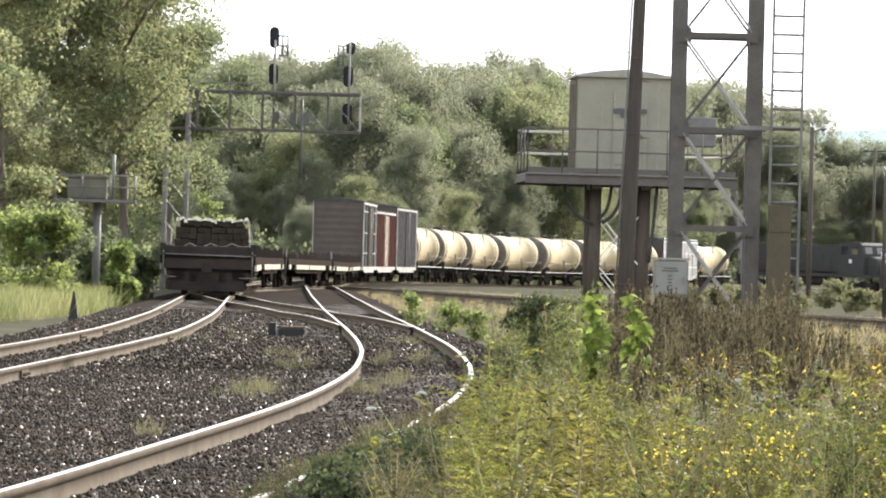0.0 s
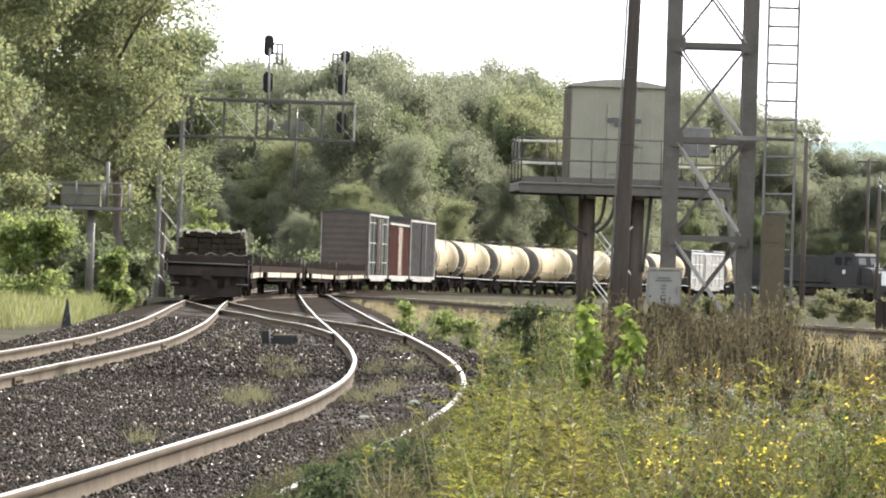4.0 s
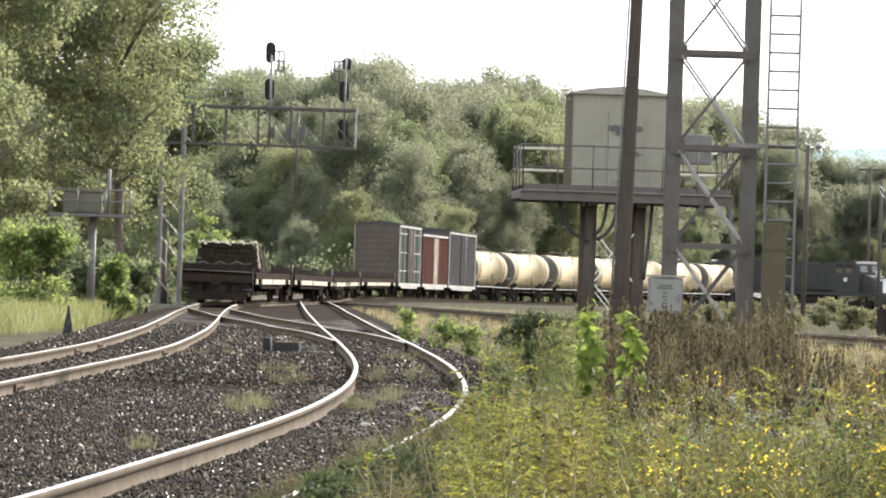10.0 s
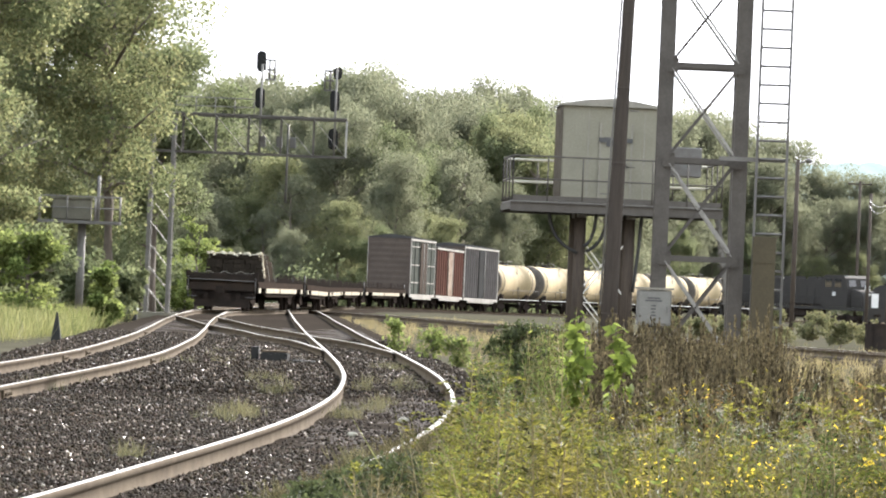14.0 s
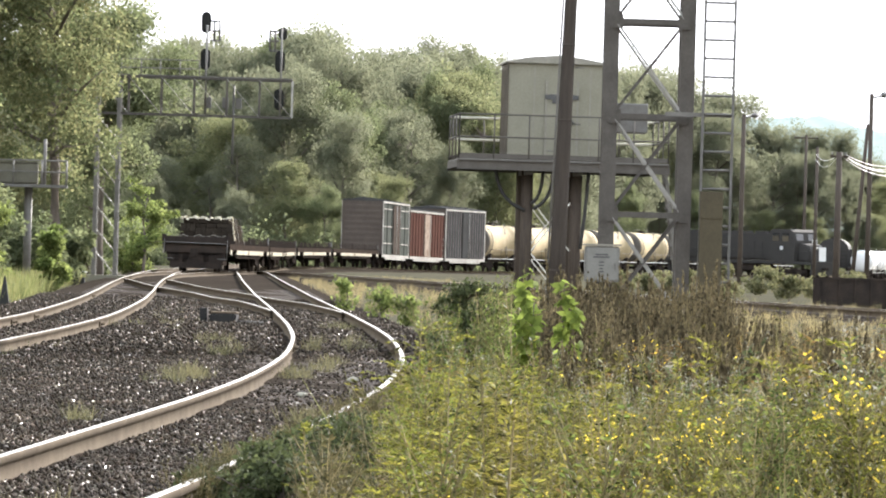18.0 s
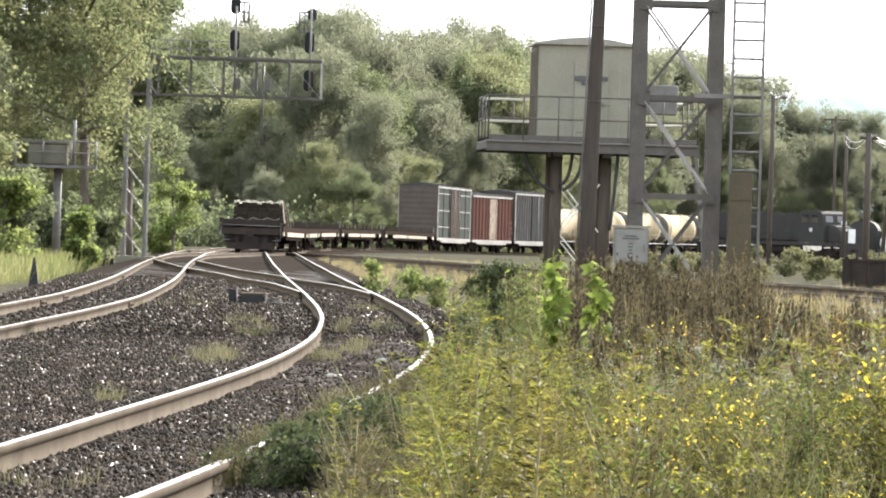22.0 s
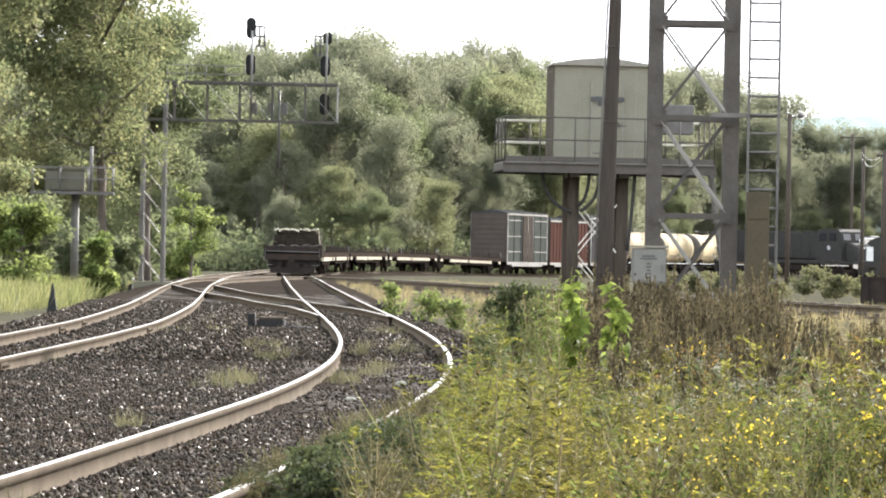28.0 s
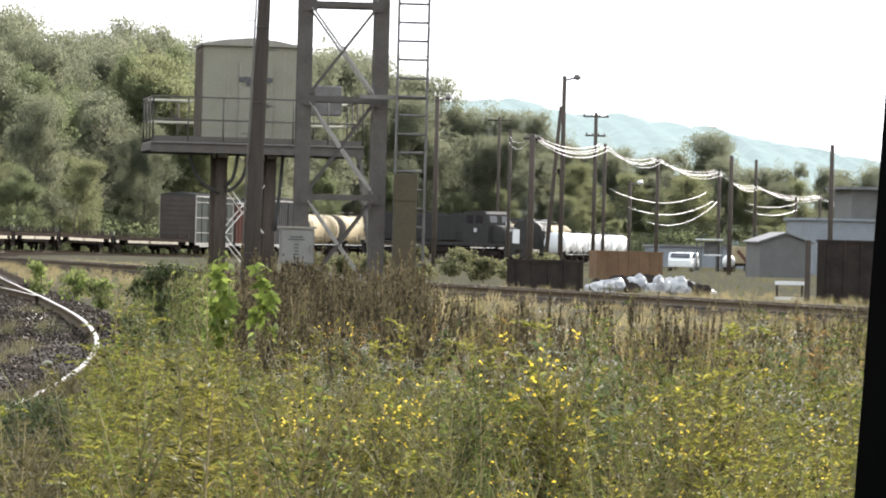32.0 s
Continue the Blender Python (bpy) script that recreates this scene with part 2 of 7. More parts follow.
M_BOX_WHITE = surface("chalky_white_door", (0.34, 0.28, 0.23), 0.8, 0.0, (0.14, 0.09, 0.07), 1.3, 0.8, 20, 0.05, spec=0.0)
M_GALV = surface("bright_galvanised_edge", (0.6, 0.6, 0.58), 0.35, 0.5, (0.45, 0.43, 0.4), 3, 0.5, 30, 0.05)
M_TANK = surface("cream_tank_paint", (0.35, 0.29, 0.18), 0.75, 0.0, (0.24, 0.18, 0.105), 0.7, 0.6, 12, 0.04, (1, 1, 0.5), spec=0.04, piece=0.1)
# tank ends: the shadow between cars is put into the colour; bands share it
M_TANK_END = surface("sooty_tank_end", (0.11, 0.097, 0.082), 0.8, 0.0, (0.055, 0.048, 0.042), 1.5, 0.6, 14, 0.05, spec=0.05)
M_LOCO = surface("black_locomotive_paint", (0.038, 0.036, 0.034), 0.75, 0.0, (0.048, 0.044, 0.04), 1.5, 0.6, 20, 0.04, spec=0.1)
M_LOCO_GREY = surface("faded_white_stripe", (0.5, 0.5, 0.5), 0.5)
M_GLASS = surface("dark_window_glass", (0.02, 0.022, 0.025), 0.06, 0, bump=0, spec=0.8)
M_WHITE = surface("white_paint", (0.6, 0.6, 0.59), 0.5, 0, (0.45, 0.44, 0.42), 2, 0.4, 30, 0.03, spec=0.3)
M_SHEET = surface("white_plastic_sheet", (0.38, 0.375, 0.36), 0.3, 0, (0.13, 0.13, 0.14), 3, 0.7, 20, 0.5)
M_RUST_BROWN = surface("rust_brown_bin", (0.16, 0.1, 0.06), 0.85, 0, (0.11, 0.07, 0.042), 1.5, 0.7, 20, 0.1, spec=0.05)
M_ROOF = surface("grey_shed_roof", (0.1, 0.1, 0.1), 0.7, 0, (0.13, 0.13, 0.13), 2, 0.6, 20, 0.1)
M_SHED = surface("grey_shed_cladding", (0.095, 0.094, 0.09), 0.75, 0, (0.07, 0.067, 0.063), 1.5, 0.6, 20, 0.1)
# the ridge's haze is put into its blue-grey colour and a faint glow
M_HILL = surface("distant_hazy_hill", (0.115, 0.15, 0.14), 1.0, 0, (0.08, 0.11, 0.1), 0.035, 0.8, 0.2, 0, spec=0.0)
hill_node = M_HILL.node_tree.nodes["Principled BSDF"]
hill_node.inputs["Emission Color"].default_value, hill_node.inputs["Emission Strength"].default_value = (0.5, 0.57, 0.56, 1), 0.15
M_BARK = surface("grey_brown_bark", (0.13, 0.105, 0.085), 0.9, 0, (0.07, 0.06, 0.05), 4, 0.7, 25, 0.6, (3, 3, 0.7))
M_LEAF = leafy("mixed_green_leaves", (0.125, 0.148, 0.075), (0.16, 0.175, 0.09), glow=0.68, spread=0.18, even=0.5)
M_LEAF_YELLOW = leafy("yellowing_leaves", (0.128, 0.158, 0.075), (0.195, 0.19, 0.092), glow=0.7, spread=0.3, even=0.45)
# far leaves are paled and greyed: distance haze put into their colour
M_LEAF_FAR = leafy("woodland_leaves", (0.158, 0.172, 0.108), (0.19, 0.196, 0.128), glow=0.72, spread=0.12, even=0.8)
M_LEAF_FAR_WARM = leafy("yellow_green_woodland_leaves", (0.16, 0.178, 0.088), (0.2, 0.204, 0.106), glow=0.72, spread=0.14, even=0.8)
M_LEAF_BRIGHT = leafy("bright_shrub_leaves", (0.125, 0.165, 0.048), (0.2, 0.225, 0.075), glow=0.64, spread=0.4)
M_WEED = leafy("weed_leaves", (0.046, 0.06, 0.014), (0.13, 0.11, 0.025), 0.55, glow=0.66, spread=0.85, shine=0.1)
# low weeds by the rail: their shade is put into darker leaf colours
M_LOWWEED = leafy("shaded_low_weed", (0.048, 0.05, 0.022), (0.09, 0.075, 0.033), glow=0.4)
M_WEED_GREEN = leafy("fresh_green_weed", (0.05, 0.078, 0.02), (0.11, 0.125, 0.033), 0.55, glow=0.66, spread=0.7, shine=0.1)
M_GOLD = leafy("sunlit_goldenrod_leaves", (0.095, 0.11, 0.018), (0.18, 0.165, 0.032), 0.55, glow=0.68, spread=0.65, shine=0.12)
M_DARKWEED = leafy("dull_dark_green_leaves", (0.045, 0.058, 0.024), (0.075, 0.085, 0.035), glow=0.4, spread=0.5)
M_WEED_GREY = leafy("grey_green_weed", (0.07, 0.098, 0.04), (0.12, 0.133, 0.058))
M_STALK = leafy("brown_weed_stalk", (0.14, 0.12, 0.055), (0.21, 0.17, 0.085), 0.8, glow=0.3)
M_SEED = leafy("brown_seed_heads", (0.058, 0.047, 0.027), (0.11, 0.088, 0.048), 0.9, glow=0.25, spread=0.45)
M_FLUFF = leafy("pale_seed_fluff", (0.2, 0.19, 0.15), (0.27, 0.26, 0.21), glow=0.4)
M_FLOWER = leafy("yellow_petals", (0.73, 0.53, 0.045), (0.8, 0.66, 0.11), glow=0.5, spread=0.2)
M_TUFT = leafy("dull_ballast_grass", (0.09, 0.09, 0.045), (0.145, 0.13, 0.068))
M_GRASS = leafy("green_yellow_grass", (0.13, 0.15, 0.05), (0.22, 0.21, 0.09))
M_DRYGRASS = leafy("dry_tan_grass", (0.2, 0.165, 0.08), (0.28, 0.23, 0.12))
# boxcar ends carry their shade as dark brown paint; one dark door shares it
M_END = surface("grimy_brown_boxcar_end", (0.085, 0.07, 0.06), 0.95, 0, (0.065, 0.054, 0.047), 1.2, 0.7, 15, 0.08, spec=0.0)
# flatcar sills: sun on the side is put into this pale worn paint
M_SILL = surface("pale_worn_sill_paint", (0.48, 0.44, 0.36), 0.9, 0, (0.26, 0.22, 0.165), 1.0, 0.7, 12, 0.1, spec=0.0)
# pale car paint; on sills and top rails it stands for sunlight
M_PALE = surface("chalky_pale_grey_paint", (0.42, 0.4, 0.37), 0.8, 0, (0.2, 0.18, 0.16), 1.6, 0.6, 15, 0.05, spec=0.0)
M_STRAW = surface("pale_straw_litter", (0.5, 0.46, 0.36), 0.95, 0, (0.25, 0.21, 0.14), 5, 0.7, 30, 0.4, spec=0.0)
M_POST = surface("dusty_grey_side_post", (0.16, 0.145, 0.14), 0.9, 0, (0.08, 0.07, 0.068), 2.0, 0.7, 15, 0.06, spec=0.0)
M_GREENGREY = surface("faded_green_grey_paint", (0.085, 0.09, 0.08), 0.9, 0, (0.06, 0.06, 0.055), 1.2, 0.6, 15, 0.08, spec=0.0)
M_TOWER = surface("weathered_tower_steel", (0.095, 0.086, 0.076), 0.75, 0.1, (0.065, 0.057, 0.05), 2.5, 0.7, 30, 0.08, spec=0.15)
M_RUSTLEAF = leafy("withered_rust_leaves", (0.15, 0.095, 0.035), (0.23, 0.145, 0.05), 0.8, glow=0.45, spread=0.4)
M_BUSH = leafy("dull_olive_bush", (0.12, 0.125, 0.06), (0.17, 0.16, 0.08), glow=0.5)
M_RAILING = surface("weathered_pale_railing", (0.42, 0.4, 0.33), 0.6, 0.1, (0.3, 0.28, 0.22), 3, 0.6, 30, 0.05, spec=0.2)
# warehouse cladding: the pale blue-grey of haze is put into its colour
M_WAREHOUSE = surface("blue_grey_cladding", (0.2, 0.215, 0.23), 0.8, 0, (0.15, 0.16, 0.17), 1.2, 0.6, 20, 0.1, spec=0.1)
M_SAPLING = leafy("sunlit_sapling_leaves", (0.15, 0.2, 0.04), (0.22, 0.265, 0.06), glow=0.66, spread=0.4)
M_CAB = surface("dull_olive_grey_paint", (0.13, 0.122, 0.095), 0.7, 0, (0.09, 0.083, 0.064), 2, 0.6, 25, 0.06, spec=0.15)
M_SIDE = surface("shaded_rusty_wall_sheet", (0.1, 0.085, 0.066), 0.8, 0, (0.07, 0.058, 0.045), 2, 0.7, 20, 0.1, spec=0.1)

# ---- building helpers ----
def box(bm, c, s, turn=None, taper=1.0):
    """A box with centre c and sizes s; taper narrows its top."""
    v = []
    for dz in (-0.5, 0.5):
        k = taper if dz > 0 else 1.0
        for dx, dy in ((-0.5, -0.5), (0.5, -0.5), (0.5, 0.5), (-0.5, 0.5)):
            p = Vector((dx * s[0] * k, dy * s[1] * k, dz * s[2]))
            if turn is not None:
                p = turn @ p
            v.append(bm.verts.new(p + Vector(c)))
    for f in ((3, 2, 1, 0), (4, 5, 6, 7), (0, 1, 5, 4), (1, 2, 6, 5), (2, 3, 7, 6), (3, 0, 4, 7)):
        bm.faces.new([v[i] for i in f])


def rod(bm, a, b, r, r2=None, seg=8, smooth=True):
    """A round bar from a to b."""
    a, b = Vector(a), Vector(b)
    r2 = r if r2 is None else r2
    q = (b - a).to_track_quat("Z", "Y")
    lo, hi = [], []
    for i in range(seg):
        w = 2 * math.pi * i / seg
        d = q @ Vector((math.cos(w), math.sin(w), 0))
        lo.append(bm.verts.new(a + d * r)), hi.append(bm.verts.new(b + d * r2))
    for i in range(seg):
        j = (i + 1) % seg
        bm.faces.new((lo[i], lo[j], hi[j], hi[i])).smooth = smooth
    bm.faces.new(lo[::-1]), bm.faces.new(hi)


def bar(bm, a, b, w, h):
    """A flat or angle bar of section w x h from a to b."""
    a, b = Vector(a), Vector(b)
    turn = (b - a).to_track_quat("Z", "Y").to_matrix()
    box(bm, (a + b) / 2, (w, h, (b - a).length), turn)


def tube(bm, pts, r, seg=6):
    """One bent round bar along points."""
    pts = [Vector(p) for p in pts]
    rings = []
    for i, p in enumerate(pts):
        w = r[i] if isinstance(r, (list, tuple)) else r
        d = (pts[min(i + 1, len(pts) - 1)] - pts[max(i - 1, 0)]).normalized()
        q = d.to_track_quat("Z", "Y")
        rings.append([bm.verts.new(p + q @ Vector((math.cos(6.2832 * k / seg) * w, math.sin(6.2832 * k / seg) * w, 0))) for k in range(seg)])
    for lo, hi in zip(rings, rings[1:]):
        for k in range(seg):
            bm.faces.new((lo[k], lo[(k + 1) % seg], hi[(k + 1) % seg], hi[k])).smooth = True
    bm.faces.new(rings[0][::-1]), bm.faces.new(rings[-1])


def lathe(bm, profile, axis="z", seg=16, off=(0, 0, 0)):
    """A turned body: profile of (radius, height)."""
    rings = []
    for r, h in profile:
        ring = []
        for i in range(seg):
            w = 2 * math.pi * i / seg
            p = Vector((r * math.cos(w), r * math.sin(w), h))
            if axis == "x":
                p = Vector((p.z, p.x, p.y))
            elif axis == "y":
                p = Vector((p.x, p.z, p.y))
            ring.append(bm.verts.new(p + Vector(off)))
        rings.append(ring)
    for lo, hi in zip(rings, rings[1:]):
        for i in range(seg):
            j = (i + 1) % seg
            f = bm.faces.new((lo[i], lo[j], hi[j], hi[i]))
            f.smooth = True
    bm.faces.new(rings[0][::-1]), bm.faces.new(rings[-1])


def prism(bm, outline, y0, y1, plane="xz"):
    """An outline (pairs) in the xz or xy plane, drawn out along the third axis."""
    def at(p, k):
        return (p[0], k, p[1]) if plane == "xz" else ((k, p[0], p[1]) if plane == "yz" else (p[0], p[1], k))
    lo, hi = [bm.verts.new(at(p, y0)) for p in outline], [bm.verts.new(at(p, y1)) for p in outline]
    n = len(outline)
    for i in range(n):
        bm.faces.new((lo[i], lo[(i + 1) % n], hi[(i + 1) % n], hi[i]))
    bm.faces.new(lo[::-1]), bm.faces.new(hi)


def part(name, bm, material, parent=None, label=""):
    """One mesh object from a bmesh, under a thing or a part."""
    me = bpy.data.meshes.new(name)
    bmesh.ops.recalc_face_normals(bm, faces=bm.faces)
    bm.to_mesh(me)
    bm.free()
    me.materials.append(material)
    ob = new(name, me)
    if parent:
        ob.parent = parent
    if label:
        ob["label"] = label
    return ob


def again(ob, parent, loc, rz=0.0):
    """Another piece on the same mesh."""
    o = new(ob.name.split(".")[0], ob.data)
    o.parent = parent
    o.matrix_basis = pose(*loc, 0, 0, rz)
    return o


def thing(name, label, category, loc=(0, 0, 0), rz=0.0, group="", kind=""):
    ob = new(name)
    ob.empty_display_size = 0.3
    ob.matrix_basis = pose(*loc, 0, 0, rz)
    return tagged(ob, label, category, group, kind)


def raw(name, V, F, materials, index=None, parent=None, smooth=False):
    """A mesh from arrays: V (n,3), F (m,3 or 4)."""
    V, F = np.asarray(V, np.float32), np.asarray(F, np.int32)
    me = bpy.data.meshes.new(name)
    k = F.shape[1]
    me.vertices.add(len(V)), me.loops.add(F.size), me.polygons.add(len(F))
    me.vertices.foreach_set("co", V.ravel())
    me.loops.foreach_set("vertex_index", F.ravel())
    me.polygons.foreach_set("loop_start", np.arange(0, F.size, k, dtype=np.int32))
    if smooth:
        me.polygons.foreach_set("use_smooth", np.ones(len(F), bool))
    for m in materials:
        me.materials.append(m)
    if index is not None:
        me.polygons.foreach_set("material_index", np.asarray(index, np.int32))
    me.update(calc_edges=True)
    ob = new(name, me)
    if parent:
        ob.parent = parent
    return ob


def scatter(protos, places, rng):
    """Copies of (V, F, index) at rows x, y, z, size, turn, lean: arrays for raw()."""
    Vs, Fs, Is, base = [], [], [], 0
    pick = rng.integers(0, len(protos), len(places))
    for p, (V, F, I) in enumerate(protos):
        P = places[pick == p]
        if not len(P):
            continue
        c, s = np.cos(P[:, 4])[:, None], np.sin(P[:, 4])[:, None]
        X = (V[None, :, 0] * c - V[None, :, 1] * s)
        Y = (V[None, :, 0] * s + V[None, :, 1] * c)
        Z = np.repeat(V[None, :, 2], len(P), 0)
        w = rng.uniform(0, 6.28, len(P))
        X = X + Z * (P[:, 5] * np.cos(w))[:, None]
        Y = Y + Z * (P[:, 5] * np.sin(w))[:, None]
        W = np.stack([X, Y, Z], 2) * P[:, 3][:, None, None] + P[:, None, :3]
        n = len(V)
        Fs.append((F[None] + (np.arange(len(P)) * n)[:, None, None] + base).reshape(-1, F.shape[1]))
        Is.append(np.tile(I, len(P)))
        Vs.append(W.reshape(-1, 3))
        base += n * len(P)
    return np.concatenate(Vs), np.concatenate(Fs), np.concatenate(Is)


def dip(y):
    """How far the land falls away beyond the junction."""
    return float(np.interp(y, (150, 180, 200, 225, 255, 330, 357, 388, 500, 5000), (0, -0.03, -0.05, -0.1, -0.24, -0.27, -0.36, -0.62, -0.77, -0.77)))


def smoothed(points, step=1.0):
    """A glide through (x, y) points, given every step metres of y."""
    p = np.array(points, float)
    y = np.arange(p[0, 1], p[-1, 1] + step * 0.5, step)
    x = np.interp(y, p[:, 1], p[:, 0])
    w = max(3, int(13 / step) | 1)
    k = np.hanning(w + 2)[1:-1]
    k /= k.sum()
    lead = np.concatenate([x[0] - (x[1] - x[0]) * np.arange(w, 0, -1), x, x[-1] + (x[-1] - x[-2]) * np.arange(1, w + 1)])
    return np.stack([np.convolve(lead, k, "same")[w:-w], y], 1)

# ---- ground, tracks ----
LINE_A = smoothed([(-6.6, 14), (-6.3, 30), (-6.05, 45), (-5.85, 55), (-5.6, 70), (-5.55, 82), (-5.75, 92), (-6.15, 107), (-6.8, 124.5), (-7.55, 143), (-8.3, 163), (-9.5, 200), (-10.35, 237), (-10.7, 264), (-10.6, 296), (-10.0, 332), (-8.5, 370)])
LINE_B = smoothed([(-3.0, 14), (-2.4, 20), (-1.75, 27), (-1.45, 32), (-0.95, 39.5), (-0.62, 45.5), (-0.42, 52), (-0.33, 58.5), (-0.42, 68.5), (-0.68, 78), (-1.2, 92), (-2.42, 122), (-3.8, 159), (-5.95, 222), (-6.65, 245), (-7.0, 258)])
LINE_C = smoothed([(-1.2, 92), (-1.35, 95), (-2.45, 109), (-3.45, 115), (-4.0, 122), (-5.9, 137), (-8.25, 163)])
LINE_T = smoothed([(-7.55, 143), (-8.3, 163), (-8.8, 180), (-9.1, 190), (-9.12, 197), (-8.97, 204), (-8.42, 216), (-8.0, 224), (-7.48, 234), (-7.2, 244), (-7.05, 254), (-6.95, 275), (-6.85, 295), (-6.0, 312.5), (-5.1, 322), (-3.66, 337), (-1.9, 350), (-0.44, 360), (1.9, 374), (5.3, 388.5), (12.2, 412), (21.6, 444), (33.5, 482), (47, 524), (64.5, 576), (87, 640), (106, 692)])
LINE_E = smoothed([(-5.9, 250), (-2.5, 222), (1.0, 196), (5.0, 170), (8.5, 152), (11.3, 140), (13.2, 132), (16, 120), (20, 104), (25, 84)][::-1])

# the land: one sheet to the horizon
ys = np.concatenate([np.arange(-40, 12, 8), np.arange(12, 130, 1.5), np.arange(130, 420, 6), np.array([450, 500, 560, 640, 760, 950, 1200, 1600, 2200, 3200, 4600])])
xs = np.concatenate([-np.array([3000, 1500, 800, 400, 220, 130, 80, 55, 42, 34]), np.arange(-28, 32, 1.2), np.array([34, 40, 48, 60, 80, 110, 150, 220, 400, 800, 1500, 3000])])
GX, GY = np.meshgrid(xs, ys)


def ground_z(x, y):
    a = np.interp(y, LINE_A[:, 1], LINE_A[:, 0])
    b = np.interp(y, LINE_B[:, 1], LINE_B[:, 0])
    away = np.maximum(np.maximum(a - 2.6 - x, x - b - 2.0), 0)
    swell = np.minimum(away / 2.5, 1) * (0.04 * np.sin(x * 0.9 + y * 0.31) + 0.03 * np.sin(x * 0.37 - y * 0.53))
    fall = np.interp(y, (150, 180, 200, 225, 255, 330, 357, 388, 500, 5000), (0, -0.03, -0.05, -0.1, -0.24, -0.27, -0.36, -0.62, -0.77, -0.77))
    return -0.34 + swell + fall


GZ = ground_z(GX, GY)
nx, ny = len(xs), len(ys)
idx = np.arange(nx * ny).reshape(ny, nx)
quads = np.stack([idx[:-1, :-1], idx[:-1, 1:], idx[1:, 1:], idx[1:, :-1]], 2).reshape(-1, 4)
ground = raw("ground", np.stack([GX, GY, GZ], 2).reshape(-1, 3), quads, [M_GROUND], smooth=True)
tagged(ground, "rough grassy railway land with dry earth", "ground", kind="structure")


def bed(name, left, right, label, top=-0.175):
    """A shouldered ballast bed between two edges given as (x, y) rows of equal length."""
    V, F = [], []
    for (xl, y), (xr, _) in zip(left, right):
        z = top + dip(y)
        n = 13
        V.append((xl - 0.8, y, z - 0.2))
        for i in range(n):
            k = i / (n - 1)
            V.append((xl + (xr - xl) * k, y, z + 0.014 * math.sin(7 * k * 3 + y * 1.3) * math.sin(y * 0.7 + k * 5) - 0.012 * math.cos(k * 12.6)))
        V.append((xr + 0.8, y, z - 0.2))
    w = 15
    for r in range(len(left) - 1):
        for i in range(w - 1):
            a = r * w + i
            F.append((a, a + 1, a + w + 1, a + w))
    return tagged(raw(name, V, F, [M_BED], smooth=True), label, "ballast", kind="structure")


yy = np.arange(16, 246, 1.0)
ax, bx = np.interp(yy, LINE_A[:, 1], LINE_A[:, 0]), np.interp(yy, LINE_B[:, 1], LINE_B[:, 0])
bed("ballast_bed", np.stack([ax - 1.9, yy], 1), np.stack([bx + 1.55, yy], 1), "dark crushed-stone ballast bed under two tracks")
bed("ballast_bed_far", LINE_T[90:] - (1.9, 0), LINE_T[90:] + (1.9, 0), "ballast bed of the curving line")
bed("ballast_bed_siding", LINE_E - (1.7, 0), LINE_E + (1.7, 0), "weedy ballast bed of a siding", -0.235)

RAIL = [(-0.070, -0.186), (0.070, -0.186), (0.070, -0.176), (0.014, -0.158), (0.010, -0.060), (0.036, -0.044), (0.036, -0.010), (0.028, 0.0), (-0.028, 0.0), (-0.036, -0.010), (-0.036, -0.044), (-0.010, -0.060), (-0.014, -0.158), (-0.070, -0.176)]


def offset(line, off):
    d = np.gradient(line, axis=0)
    n = np.stack([d[:, 1], -d[:, 0]], 1) / np.hypot(d[:, 0], d[:, 1])[:, None]
    return line + n * off


def rail(parent, line, off, lift=0.0, name="rail", dull=0.0):
    """One rail: polished head, rusty web and foot."""
    c = offset(line, off)
    d = np.gradient(line, axis=0)
    n = np.stack([d[:, 1], -d[:, 0]], 1) / np.hypot(d[:, 0], d[:, 1])[:, None]
    k = len(RAIL)
    V, F, I = [], [], []
    for (x, y), (u, v) in zip(c, n):
        z = dip(y) + lift
        for p, q in RAIL:
            V.append((x + u * p, y + v * p, z + q))
    for r in range(len(c) - 1):
        for i in range(k):
            j = (i + 1) % k
            F.append((r * k + i, r * k + j, (r + 1) * k + j, (r + 1) * k + i))
            I.append(1 if i == 7 and c[r][1] > dull else 0)
    return raw(name, V, F, [M_RAIL, M_RAIL_TOP], I, parent)


def finer(line, step):
    y = np.arange(line[0, 1], line[-1, 1], step)
    return np.stack([np.interp(y, line[:, 1], line[:, 0]), y], 1)


tie_mesh = None


def tie_row(parent, line, y0, y1, step=0.55, drop=0.0, length=2.6):
    """Timber ties, one by one, on a shared mesh."""
    global tie_mesh
    if tie_mesh is None:
        bm = bmesh.new()
        box(bm, (0, 0, -0.1), (2.6, 0.23, 0.2))
        bmesh.ops.bevel(bm, geom=[e for e in bm.edges if abs(e.verts[0].co.z - e.verts[1].co.z) < 0.01 and e.verts[0].co.z > -0.05], offset=0.012, segments=1, affect="EDGES")
        me = bpy.data.meshes.new("tie")
        bm.to_mesh(me), bm.free()
        me.materials.append(M_TIE)
        tie_mesh = me
    y, count = y0, 0
    while y < y1:
        x = float(np.interp(y, line[:, 1], line[:, 0]))
        slope = float(np.interp(y + 1, line[:, 1], line[:, 0]) - np.interp(y - 1, line[:, 1], line[:, 0])) / 2
        o = new("tie", tie_mesh)
        o.parent = parent
        o.matrix_basis = pose(x + random.uniform(-0.04, 0.04), y, -0.165 + dip(y) - drop, 0, 0, -math.degrees(math.atan(slope)) + random.uniform(-1.2, 1.2))
        y += step * random.uniform(0.92, 1.08)


G = 0.7535


